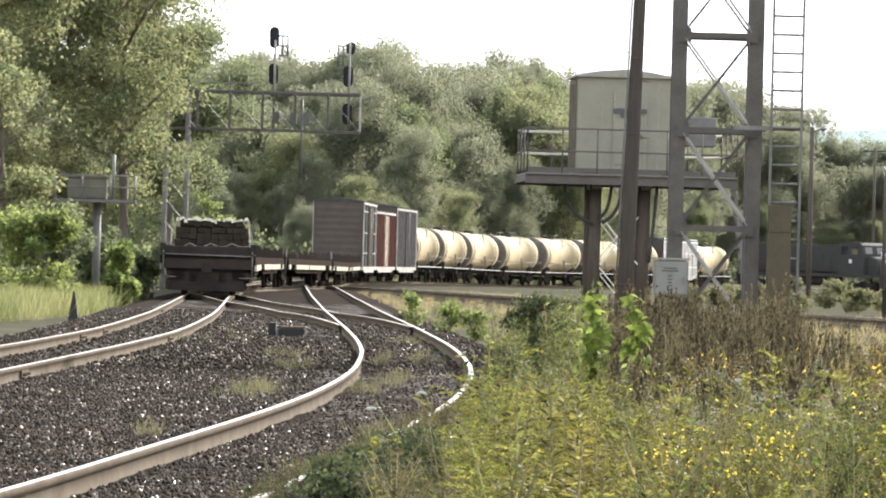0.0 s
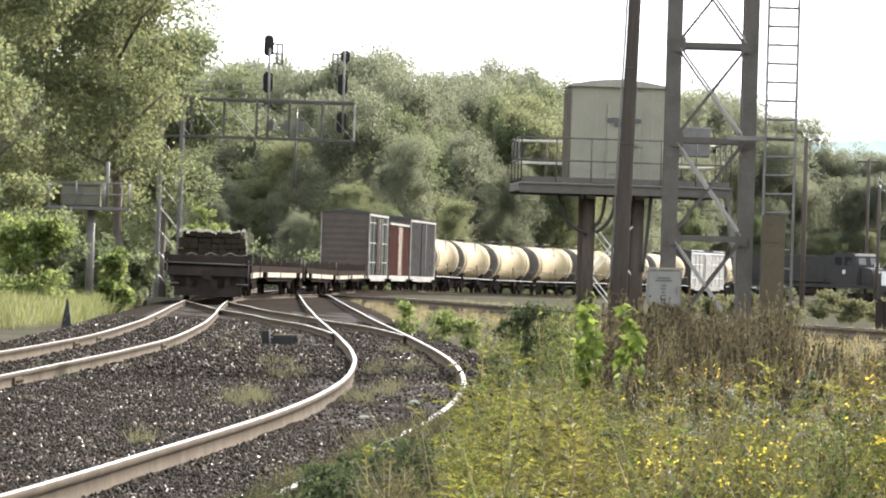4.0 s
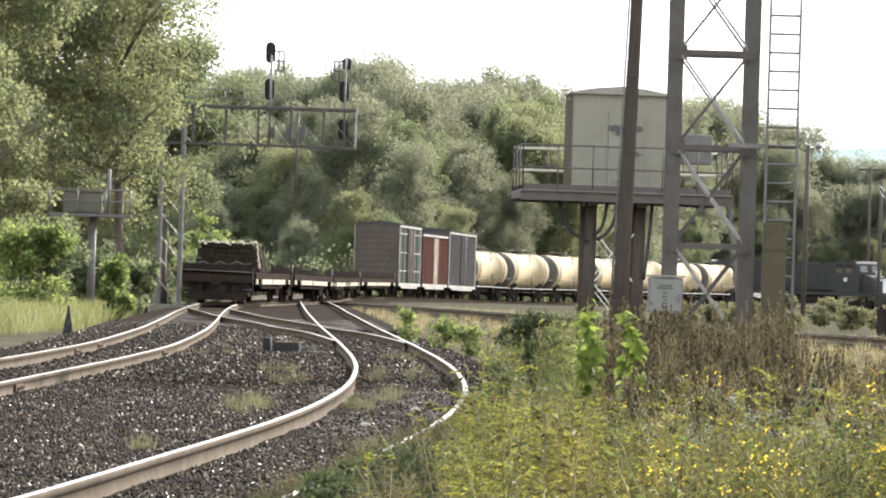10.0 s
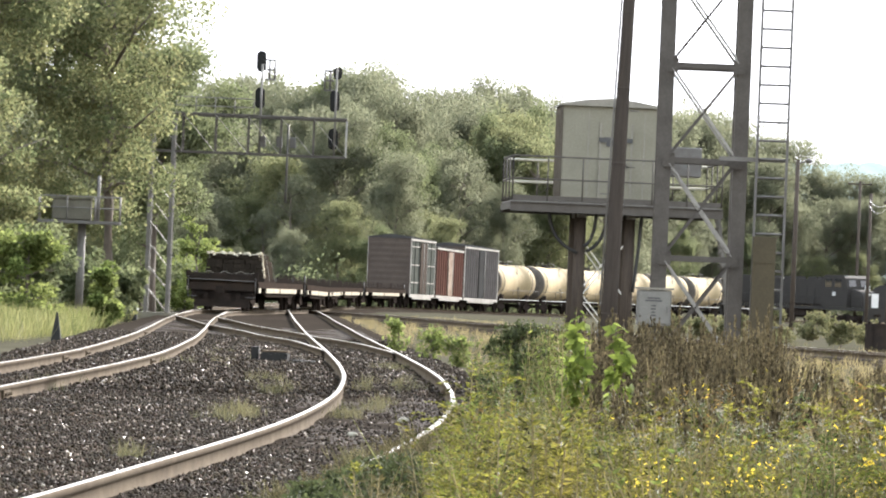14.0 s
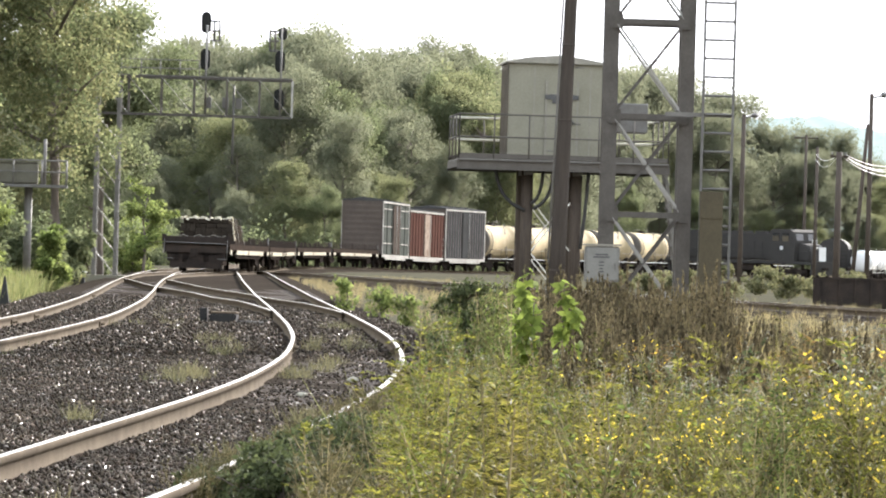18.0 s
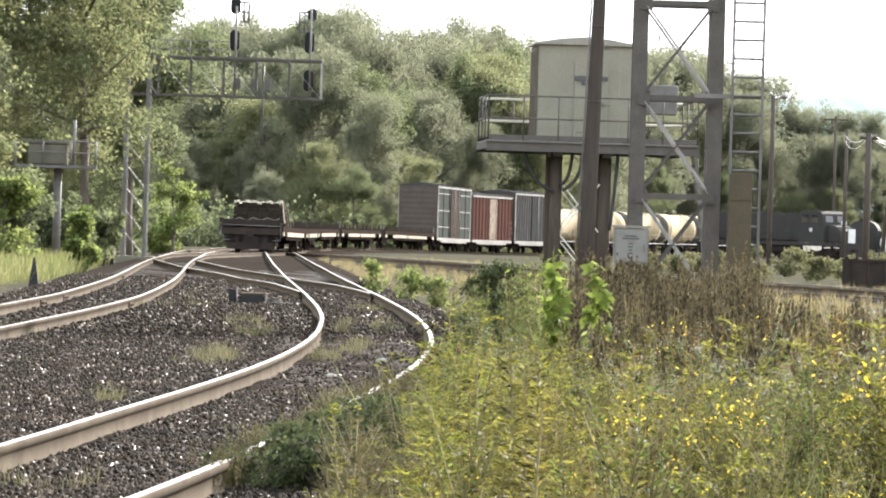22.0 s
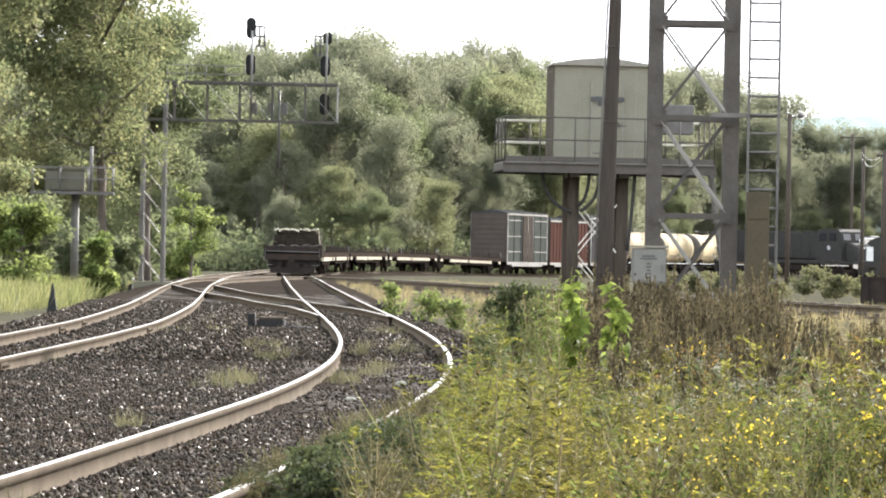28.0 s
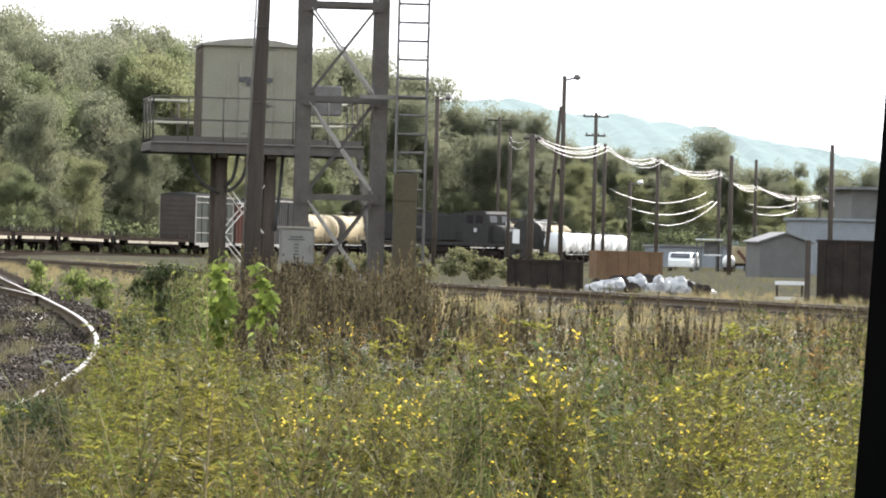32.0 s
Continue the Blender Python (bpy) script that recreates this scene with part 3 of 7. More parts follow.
def track(name, line, label, y0=None, y1=None, lift=0.0, dull=0.0):
    t = thing(name, label, "railway track", kind="structure")
    ln = finer(line, 0.5)
    if y0 is not None:
        ln = ln[(ln[:, 1] >= y0) & (ln[:, 1] <= y1)]
    rail(t, ln, -G, lift), rail(t, ln, G, lift, dull=dull)
    return t


track_a = track("track_main", LINE_A, "curving main track with worn steel rails on ballast")
track_b = track("track_second", LINE_B, "second track with shiny curving rails on ballast", 14, 256, dull=18)
track_c = track("track_crossover", LINE_C, "crossover track linking two parallel tracks", 95, 162, -0.004)
track_t = track("track_curve", LINE_T, "far track curving away under the train", 176, 690, -0.006)
track_e = track("track_siding", LINE_E, "weedy siding track beside the yard", None, None, 0.0)


# crushed stone lying on the bed
def stones(name, n, y0, y1, size, seed, label):
    rng = np.random.default_rng(seed)
    y = rng.uniform(y0, y1, n)
    a, b = np.interp(y, LINE_A[:, 1], LINE_A[:, 0]), np.interp(y, LINE_B[:, 1], LINE_B[:, 0])
    lo, hi = np.maximum(a - 2.3, -0.112 * y), b + 1.7
    x = lo + (hi - lo) * rng.uniform(0, 1, n)
    ok = ~((np.abs(x - b) < 1.25) & (y > 43) & (y < 62) & (rng.uniform(0, 1, n) < 0.8))
    for c in (a, b):
        for s in (-G, G):
            ok &= np.abs(x - c - s) > 0.07
    x, y = x[ok], y[ok]
    n = len(x)
    r = size * rng.uniform(0.6, 1.35, n) ** 1.2
    octa = np.array([(1, 0, 0), (0, 1, 0), (-1, 0, 0), (0, -1, 0), (0, 0, 1), (0, 0, -1)], float)
    V = octa[None] * (1 + rng.uniform(-0.35, 0.35, (n, 6, 3))) + rng.uniform(-0.3, 0.3, (n, 6, 3))
    V = V * rng.uniform(0.65, 1.2, (n, 1, 3))
    th, ph = rng.uniform(0, 6.28, n), rng.uniform(-0.7, 0.7, n)
    c, s = np.cos(ph)[:, None], np.sin(ph)[:, None]
    V = np.stack([V[:, :, 0], V[:, :, 1] * c - V[:, :, 2] * s, V[:, :, 1] * s + V[:, :, 2] * c], 2)
    c, s = np.cos(th)[:, None], np.sin(th)[:, None]
    V = np.stack([V[:, :, 0] * c - V[:, :, 1] * s, V[:, :, 0] * s + V[:, :, 1] * c, V[:, :, 2]], 2)
    base = -0.168 + np.array([dip(v) for v in y])
    V = V * r[:, None, None] + np.stack([x, y, base + r * rng.uniform(0.0, 0.7, n)], 1)[:, None, :]
    q = np.array([(0, 1, 4), (1, 2, 4), (2, 3, 4), (3, 0, 4), (1, 0, 5), (2, 1, 5), (3, 2, 5), (0, 3, 5)])
    F = (q[None] + (np.arange(n) * 6)[:, None, None]).reshape(-1, 3)
    return tagged(raw(name, V.reshape(-1, 3), F, [M_STONE]), label, "ballast", kind="stuff")


stones("ballast_stones", 100000, 24, 62, 0.0175, 1, "angular dark grey crushed ballast stones")
stones("ballast_stones_far", 40000, 62, 125, 0.026, 2, "angular dark grey crushed ballast stones farther off")

# ---- lattice tower with ladder ----
def lattice_tower():
    z0, top = -0.3, 9.2
    t = thing("lattice_tower", "grey steel lattice signal mast with crossed braces", "lattice tower", (4.527, 76.0, z0), -1.0)
    hx, hy = 0.64, 0.42
    for sx in (-1, 1):
        for sy in (-1, 1):
            bm = bmesh.new()
            x, y = sx * hx, sy * hy
            prof = [(-0.12, 0), (0.12, 0), (0.12, -0.08), (0.1, -0.08), (0.1, -0.02), (-0.1, -0.02), (-0.1, -0.2), (-0.12, -0.2)]
            prism(bm, [(x + sx * u, y + sy * v) for u, v in prof], 0, top, "xy")
            part("leg", bm, M_TOWER, t)
            bm = bmesh.new()
            box(bm, (x, y, 0.02), (0.42, 0.36, 0.04))
            for bx_, by_ in ((-0.16, -0.12), (0.16, -0.12), (-0.16, 0.12), (0.16, 0.12)):
                rod(bm, (x + bx_, y + by_, 0.04), (x + bx_, y + by_, 0.09), 0.022, seg=6)
            part("base_plate", bm, M_STEEL_DARK, t)
    levels = [0.73, 2.36, 4.0, 5.59, 7.18, 8.78]
    for z in levels:
        for sy in (-1, 1):
            bm = bmesh.new()
            box(bm, (0, sy * (hy + 0.01), z), (2 * hx, 0.02, 0.09))
            box(bm, (0, sy * (hy - 0.03), z + 0.04), (2 * hx, 0.07, 0.015))
            part("cross_beam", bm, M_TOWER, t)
        for sx in (-1, 1):
            bm = bmesh.new()
            box(bm, (sx * hx, 0, z), (0.02, 2 * hy, 0.08))
            part("cross_beam", bm, M_TOWER, t)
    for a, b in zip([-0.6] + levels, levels):
        lo, hi = max(a, 0.1) + 0.06, b - 0.06
        for sy in (-1, 1):
            for sx in (-1, 1):
                bm = bmesh.new()
                yb = sy * (hy + 0.012 + 0.028 * (sx > 0))
                a0, b0 = (-sx * (hx - 0.09), yb, lo), (sx * (hx - 0.09), yb, hi)
                bar(bm, a0, b0, 0.052, 0.012)
                bar(bm, (a0[0], yb - sy * 0.025, lo + 0.03), (b0[0], yb - sy * 0.025, hi + 0.02), 0.012, 0.035)
                # one diagonal of each cross takes the paler sunlit tone
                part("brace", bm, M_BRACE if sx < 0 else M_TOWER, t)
    for z in levels[1:4]:
        for sx in (-1, 1):
            bm = bmesh.new()
            box(bm, (sx * (hx - 0.08), -hy - 0.03, z), (0.2, 0.012, 0.24))
            part("gusset_plate", bm, M_TOWER, t)
    return t


def wall_ladder():
    t = thing("steel_ladder", "slim pale steel access ladder beside the tower", "ladder", (5.655, 75.2, -0.3), -1)
    for sx in (-1, 1):
        bm = bmesh.new()
        box(bm, (sx * 0.25, 0, 4.9), (0.042, 0.05, 9.2))
        part("stringer", bm, M_STEEL_DARK, t)
    first = None
    for i in range(29):
        bm = bmesh.new()
        rod(bm, (-0.23, 0, 0), (0.23, 0, 0), 0.023, seg=6)
        if first is None:
            first = part("rung", bm, M_STEEL_DARK, t)
            first.location.z = 0.65
        else:
            bm.free()
            again(first, t, (0, 0, 0.65 + 0.31 * i))
    for z in (4.05, 7.2):
        bm = bmesh.new()
        box(bm, (-0.3, 0.05, z), (1.15, 0.04, 0.07))
        box(bm, (-0.2, 0.35, z), (0.05, 0.6, 0.06))
        part("bracket", bm, M_STEEL, t)
    return t


def olive_panel():
    t = thing("cable_guard", "tall olive-brown metal guard panel around ladder foot", "guard panel", (5.57, 74.9, -0.3), -1)
    for sx in (-1, 1):
        bm = bmesh.new()
        box(bm, (sx * 0.178, 0.1, 1.39), (0.02, 0.3, 2.76))
        part("side_panel", bm, M_OLIVE, t)
    bm = bmesh.new()
    box(bm, (0, -0.05, 1.39), (0.376, 0.02, 2.76))
    bmesh.ops.bevel(bm, geom=bm.edges[:], offset=0.006, segments=1, affect="EDGES")
    part("front_panel", bm, M_OLIVE, t)
    for z in (0.5, 1.4, 2.35):
        bm = bmesh.new()
        box(bm, (0, -0.068, z), (0.34, 0.012, 0.05))
        part("clamp_strip", bm, M_OLIVE, t)


def dark_pole():
    t = thing("utility_pole", "dark weathered wooden pole with conduit and step bolts", "utility pole", (2.95, 72.0, -0.3), 0)
    t.matrix_basis = pose(2.885, 72.0, -0.3, 0, 1.4, 0)
    bm = bmesh.new()
    lathe(bm, [(0.135, 0), (0.126, 2), (0.1, 5.5), (0.085, 9.5)], seg=14)
    part("shaft", bm, M_POLE_NEAR, t)
    bm = bmesh.new()
    rod(bm, (-0.158, -0.04, 0.2), (-0.105, -0.04, 9.3), 0.016)
    part("conduit", bm, M_STEEL, t)
    for z in (1.4, 2.6, 3.8, 5.0, 6.2):
        bm = bmesh.new()
        w = 0.138 - 0.0068 * z
        lathe(bm, [(w, z - 0.02), (w + 0.004, z), (w, z + 0.02)], seg=14)
        part("strap", bm, M_POLE_NEAR, t)
    for i, z in enumerate((3.3, 3.75, 4.2, 4.65, 5.1)):
        bm = bmesh.new()
        s = 1 if i % 2 else -1
        rod(bm, (0.12 * s, 0, z), (0.26 * s, -0.03, z), 0.01, seg=6)
        part("step_bolt", bm, M_STEEL_DARK, t)


def relay_box():
    t = thing("relay_box", "grey signal relay box with dark lettering on a post", "relay box", (3.58, 71.0, -0.3), -1)
    bm = bmesh.new()
    lathe(bm, [(0.13, 0), (0.13, 1.1), (0.15, 1.14), (0.15, 1.25)], seg=14)
    part("post", bm, M_BLACK, t)
    bm = bmesh.new()
    lathe(bm, [(0.17, 0.98), (0.17, 1.06)], seg=14)
    part("collar", bm, M_STEEL_DARK, t)
    bm = bmesh.new()
    box(bm, (0, 0, 1.53), (0.54, 0.36, 0.56))
    bmesh.ops.bevel(bm, geom=bm.edges[:], offset=0.015, segments=2, affect="EDGES")
    body = part("cabinet", bm, M_BOX, t)
    bm = bmesh.new()
    box(bm, (0, -0.19, 1.53), (0.48, 0.02, 0.5))
    bmesh.ops.bevel(bm, geom=bm.edges[:], offset=0.005, segments=1, affect="EDGES")
    door = part("door", bm, M_BOX, t)
    bm = bmesh.new()
    box(bm, (0.2, -0.21, 1.5), (0.02, 0.03, 0.1))
    part("latch", bm, M_STEEL_DARK, door)
    for i, (w, z) in enumerate(((0.2, 1.68), (0.26, 1.64), (0.07, 1.56), (0.08, 1.51), (0.06, 1.46), (0.08, 1.41))):
        bm = bmesh.new()
        box(bm, (-0.01, -0.203, z), (w, 0.004, 0.022))
        part("lettering_bar", bm, M_BAR, door)
    bm = bmesh.new()
    box(bm, (0, 0, 1.83), (0.6, 0.42, 0.03))
    part("rain_cap", bm, M_HUT_TRIM, t)
    for x in (-0.08, 0.09):
        bm = bmesh.new()
        rod(bm, (x, -0.15, 0), (x * 0.6, -0.14, 1.25), 0.03)
        part("conduit", bm, M_BLACK, t)


# ---- elevated equipment hut ----
def railing(t, a, b, z, n, plates=True, steel=None, r=0.026):
    """Guard rail from a to b: posts, two rails, kick plate."""
    a, b = Vector(a), Vector(b)
    for i in range(n + 1):
        p = a.lerp(b, i / n)
        bm = bmesh.new()
        rod(bm, (p.x, p.y, z), (p.x, p.y, z + 1.26), 0.022, seg=6)
        part("rail_post", bm, M_TOWER, t)
    for h in (0.62, 1.26):
        bm = bmesh.new()
        rod(bm, (a.x, a.y, z + h), (b.x, b.y, z + h), r, seg=6)
        part("handrail", bm, steel or M_TOWER, t)
    if plates:
        bm = bmesh.new()
        bar(bm, (a.x, a.y, z + 0.07), (b.x, b.y, z + 0.07), 0.14, 0.012) if abs(a.x - b.x) < 0.01 else box(bm, ((a.x + b.x) / 2, a.y, z + 0.08), (abs(b.x - a.x), 0.012, 0.14))
        part("kick_plate", bm, M_TOWER, t)


def raised_hut():
    zg = -0.35
    t = thing("equipment_hut", "beige metal equipment hut on a raised railed platform", "hut", (4.99, 130.0, zg), 3)
    f = 4.31
    # hut body with corrugated sides
    bm = bmesh.new()
    box(bm, (0, 0, f + 1.43), (2.72, 2.5, 2.74))
    bmesh.ops.bevel(bm, geom=bm.edges[:], offset=0.03, segments=2, affect="EDGES")
    part("body", bm, M_HUT, t)
    for x in (-0.62, 0.98):
        bm = bmesh.new()
        box(bm, (x, -1.254, f + 1.36), (0.03, 0.012, 2.6))
        part("panel_seam", bm, M_HUT_TRIM, t)
    # shaded side wall: its darkness is put into rusty ribs and a sheet
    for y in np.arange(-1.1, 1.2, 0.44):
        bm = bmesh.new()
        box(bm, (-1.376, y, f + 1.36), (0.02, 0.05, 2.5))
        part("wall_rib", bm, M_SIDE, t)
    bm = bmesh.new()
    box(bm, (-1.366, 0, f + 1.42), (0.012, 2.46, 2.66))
    part("side_sheet", bm, M_SIDE, t, "rusty side wall sheet darkened for shade")
    bm = bmesh.new()
    prism(bm, [(-1.44, f + 2.77), (-1.44, f + 2.82), (-0.7, f + 2.95), (0.0, f + 3.01), (0.7, f + 2.95), (1.44, f + 2.82), (1.44, f + 2.77)], -1.36, 1.36)
    part("roof", bm, M_HUT_TRIM, t, "shallow curved grey metal roof")
    bm = bmesh.new()
    box(bm, (0.17, -1.275, f + 1.16), (0.86, 0.05, 2.2))
    door = part("door", bm, M_HUT, t)
    for x in (-0.28, 0.62):
        bm = bmesh.new()
        box(bm, (x, -1.285, f + 1.16), (0.05, 0.07, 2.26))
        part("door_frame", bm, M_HUT_TRIM, door)
    bm = bmesh.new()
    box(bm, (0.5, -1.32, f + 1.1), (0.03, 0.05, 0.14))
    part("handle", bm, M_STEEL_DARK, door)
    bm = bmesh.new()
    box(bm, (0.16, -1.33, f + 1.82), (0.96, 0.03, 0.13))
    box(bm, (0.02, -1.33, f + 1.7), (0.26, 0.03, 0.12))
    part("name_plate", bm, M_BAR, t, "dark sign plate")
    bm = bmesh.new()
    rod(bm, (-1.42, -1.3, f + 2.6), (-1.42, -1.3, f + 4.0), 0.012, seg=6)
    part("antenna", bm, M_STEEL, t)
    bm = bmesh.new()
    box(bm, (2.05, -0.4, f + 1.3), (1.3, 0.8, 0.85))
    bmesh.ops.bevel(bm, geom=bm.edges[:], offset=0.03, segments=1, affect="EDGES")
    part("cooling_unit", bm, M_STEEL_DARK, t, "grey air-conditioning box")
    # platform
    bm = bmesh.new()
    box(bm, (0.2, 0, f - 0.03), (6.0, 4.0, 0.05))
    part("deck", bm, M_STEEL, t)
    for y in (-1.98, 1.98):
        bm = bmesh.new()
        box(bm, (0.2, y, f - 0.17), (6.06, 0.05, 0.26))
        box(bm, (0.2, y - 0.04, f - 0.05), (6.06, 0.08, 0.02))
        box(bm, (0.2, y - 0.04, f - 0.3), (6.06, 0.08, 0.02))
        part("edge_beam", bm, M_TOWER, t)
    for x in (-2.8, 3.2):
        bm = bmesh.new()
        box(bm, (x, 0, f - 0.15), (0.05, 3.9, 0.2))
        part("edge_beam", bm, M_TOWER, t)
    for x in np.arange(-2.2, 3.1, 0.85):
        bm = bmesh.new()
        box(bm, (x, 0, f - 0.14), (0.06, 3.9, 0.14))
        part("joist", bm, M_STEEL_DARK, t)
    railing(t, (-2.78, -1.96), (3.18, -1.96), f, 6)
    # back handrails get a pale tone that stands for sun on them
    railing(t, (-2.78, 1.96), (3.18, 1.96), f, 6, steel=M_RAILING, r=0.045)
    railing(t, (-2.78, -1.96), (-2.78, 1.96), f, 3)
    railing(t, (3.18, -1.96), (3.18, 1.96), f, 3)
    # legs and bracing
    for x in (-0.72, 0.68):
        for y in (-0.9, 0.9):
            bm = bmesh.new()
            lathe(bm, [(0.17, 0), (0.17, f - 0.26)], seg=12, off=(x, y, 0))
            part("leg", bm, M_WOODPOLE, t)
        bm = bmesh.new()
        box(bm, (x, 0, f - 0.33), (0.24, 3.0, 0.16))
        part("cap_beam", bm, M_STEEL_DARK, t)
    for y in (-0.92, 0.92):
        for a, b in (((-0.6, 3.2), (0.58, 1.7)), ((-0.6, 1.7), (0.58, 0.3)), ((0.58, 3.2), (-0.6, 1.7))):
            bm = bmesh.new()
            bar(bm, (a[0], y, a[1]), (b[0], y, b[1]), 0.07, 0.03)
            part("brace", bm, M_GALV, t)
    # slack cables looping to the legs
    for x0, x1, zz, drop in ((-1.65, -0.8, f - 0.28, 1.15), (-0.3, -0.62, f - 0.28, 0.95), (0.02, -0.55, f - 0.28, 1.1), (1.0, 0.82, f - 0.28, 2.2)):
        bm = bmesh.new()
        tube(bm, [(x0 + (x1 - x0) * (i / 10) ** 1.8, -1.15, zz - drop * (i / 10) ** 1.3 - 0.25 * math.sin(math.pi * i / 10) * (x0 < 0.5)) for i in range(11)], 0.055)
        part("cable", bm, M_RUBBER, t)
    # stair ladder at the side
    for y in (-0.3, 0.3):
        bm = bmesh.new()
        bar(bm, (3.28, y, f), (3.9, y, 0.0), 0.05, 0.1)
        part("stair_stringer", bm, M_STEEL, t)
    for i in range(12):
        k = (i + 0.5) / 12
        bm = bmesh.new()
        box(bm, (3.28 + 0.62 * (1 - k), 0, f * k), (0.2, 0.56, 0.03))
        part("stair_tread", bm, M_STEEL, t)


# ---- cantilever signal bridge ----
def signal_head(t, x, y, z, s=1.0):
    """A three-light head that faces away: rounded backboard, the lamp case on the near side, hooded lenses beyond."""
    bm = bmesh.new()
    prism(bm, [(math.cos(w) * 0.2 * s, (0.24 if math.sin(w) > 0 else -0.24) * s + math.sin(w) * 0.2 * s) for w in np.linspace(0, 2 * math.pi, 24, endpoint=False)], y, y + 0.05, "xz")
    for v in bm.verts:
        v.co.x += x
        v.co.z += z
    head = part("signal_head", bm, M_BLACK, t, "black oval signal backboard")
    for dz in (0.26, 0.0, -0.26):
        bm = bmesh.new()
        rod(bm, (x, y + 0.03, z + dz * s), (x, y + 0.08, z + dz * s), 0.09 * s, seg=12)
        part("lens", bm, M_LENS, head)
        bm = bmesh.new()
        for i in range(10):
            w0, w1 = math.pi * i / 10, math.pi * (i + 1) / 10
            p = [Vector((x + math.cos(w) * 0.11 * s, yy_, z + dz * s + math.sin(w) * 0.11 * s)) for w in (w0, w1) for yy_ in (y + 0.05, y + 0.3)]
            bm.faces.new([bm.verts.new(v) for v in (p[0], p[1], p[3], p[2])])
        bmesh.ops.remove_doubles(bm, verts=bm.verts[:], dist=0.001)
        bmesh.ops.solidify(bm, geom=bm.faces[:], thickness=0.008)
        part("visor", bm, M_BLACK, head)
    bm = bmesh.new()
    box(bm, (x, y - 0.09, z), (0.24 * s, 0.18, 0.72 * s))
    bmesh.ops.bevel(bm, geom=bm.edges[:], offset=0.05, segments=2, affect="EDGES")
    part("lamp_case", bm, M_BLACK, head)


def signal_bridge():
    zg = -0.42
    t = thing("signal_bridge", "grey steel cantilever signal bridge over two tracks", "signal bridge", (0, 186.0, zg), 0)
    z = -zg
    for x in (-11.5, -10.62):
        for y in (-0.4, 0.4):
            bm = bmesh.new()
            box(bm, (x, y, 4.15), (0.16, 0.16, 8.3))
            part("leg", bm, M_STEEL, t)
    for y in (-0.4, 0.4):
        zs = [0.35 + 0.92 * i for i in range(8)]
        for i, (a, b) in enumerate(zip(zs, zs[1:])):
            bm = bmesh.new()
            bar(bm, (-11.45, y - 0.05, b), (-10.67, y - 0.05, a), 0.07, 0.02)
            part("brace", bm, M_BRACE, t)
    bm = bmesh.new()
    box(bm, (-11.06, 0, 0.15), (1.7, 1.5, 0.3))
    part("footing", bm, M_HUT, t)
    lo, hi, x0, x1 = 6.54 + z, 8.06 + z, -11.6, -3.55
    for y in (-0.4, 0.4):
        for zz in (lo, hi):
            bm = bmesh.new()
            box(bm, ((x0 + x1) / 2, y, zz), (x1 - x0, 0.08, 0.09))
            part("chord", bm, M_TOWER, t)
        n = 6
        for i in range(n + 1):
            x = x0 + (x1 - x0) * i / n
            bm = bmesh.new()
            box(bm, (x, y, (lo + hi) / 2), (0.07, 0.06, hi - lo))
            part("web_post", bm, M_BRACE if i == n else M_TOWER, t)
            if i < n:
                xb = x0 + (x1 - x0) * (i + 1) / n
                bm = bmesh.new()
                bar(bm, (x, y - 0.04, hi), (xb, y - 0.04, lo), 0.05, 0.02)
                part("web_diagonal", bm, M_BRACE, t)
    bm = bmesh.new()
    box(bm, ((x0 + x1) / 2, 0, hi + 0.08), (x1 - x0, 0.7, 0.03))
    part("walkway", bm, M_STEEL, t)
    for h in (0.4, 0.75):
        bm = bmesh.new()
        rod(bm, (-10.6, 0.38, hi + h), (-7.4, 0.38, hi + h), 0.025, seg=6)
        part("handrail", bm, M_STEEL, t)
    for x in (-10.6, -9.8, -9.0, -8.2, -7.4):
        bm = bmesh.new()
        rod(bm, (x, 0.38, hi), (x, 0.38, hi + 0.75), 0.022, seg=6)
        part("rail_post", bm, M_STEEL, t)
    for x, zs, top in ((-7.1, (10.37, 8.86), 10.6), (-4.03, (8.85, 7.29), 10.25)):
        bm = bmesh.new()
        rod(bm, (x, -0.32, lo), (x, -0.32, top + z - (0.35 if x < -5 else 0)), 0.045)
        part("signal_mast", bm, M_STEEL, t)
        for zz in zs:
            signal_head(t, x - 0.06, -0.05, zz + z)
        sx = 1 if x < -5 else -1
        bm = bmesh.new()
        for a, b in (((0.12, top - 0.15), (0.5, top - 0.15)), ((0.12, top - 0.95), (0.5, top - 0.95)), ((0.5, top - 0.95), (0.5, top - 0.15)), ((0.28, top - 0.95), (0.28, top - 0.15)), ((0.12, top - 0.55), (0.5, top - 0.55))):
            rod(bm, (x + sx * a[0], 0.2, a[1] + z), (x + sx * b[0], 0.2, b[1] + z), 0.042, seg=6)
        part("ladder_cage", bm, M_STEEL_DARK, t)
    bm = bmesh.new()
    box(bm, (-4.0, 0.0, 10.0 + z), (0.34, 0.24, 0.5))
    bmesh.ops.bevel(bm, geom=bm.edges[:], offset=0.06, segments=2, affect="EDGES")
    part("signal_unit", bm, M_BLACK, t)
    bm = bmesh.new()
    rod(bm, (-5.95, 0.1, 5.0), (-5.95, 0.1, hi - 0.2), 0.05)
    part("drop_pipe", bm, M_STEEL_DARK, t)
    for x in (-7.0, -6.3, -5.75):
        bm = bmesh.new()
        box(bm, (x, 0.3, lo + 0.55), (0.25, 0.25, 0.45))
        part("junction_box", bm, M_STEEL_DARK, t)


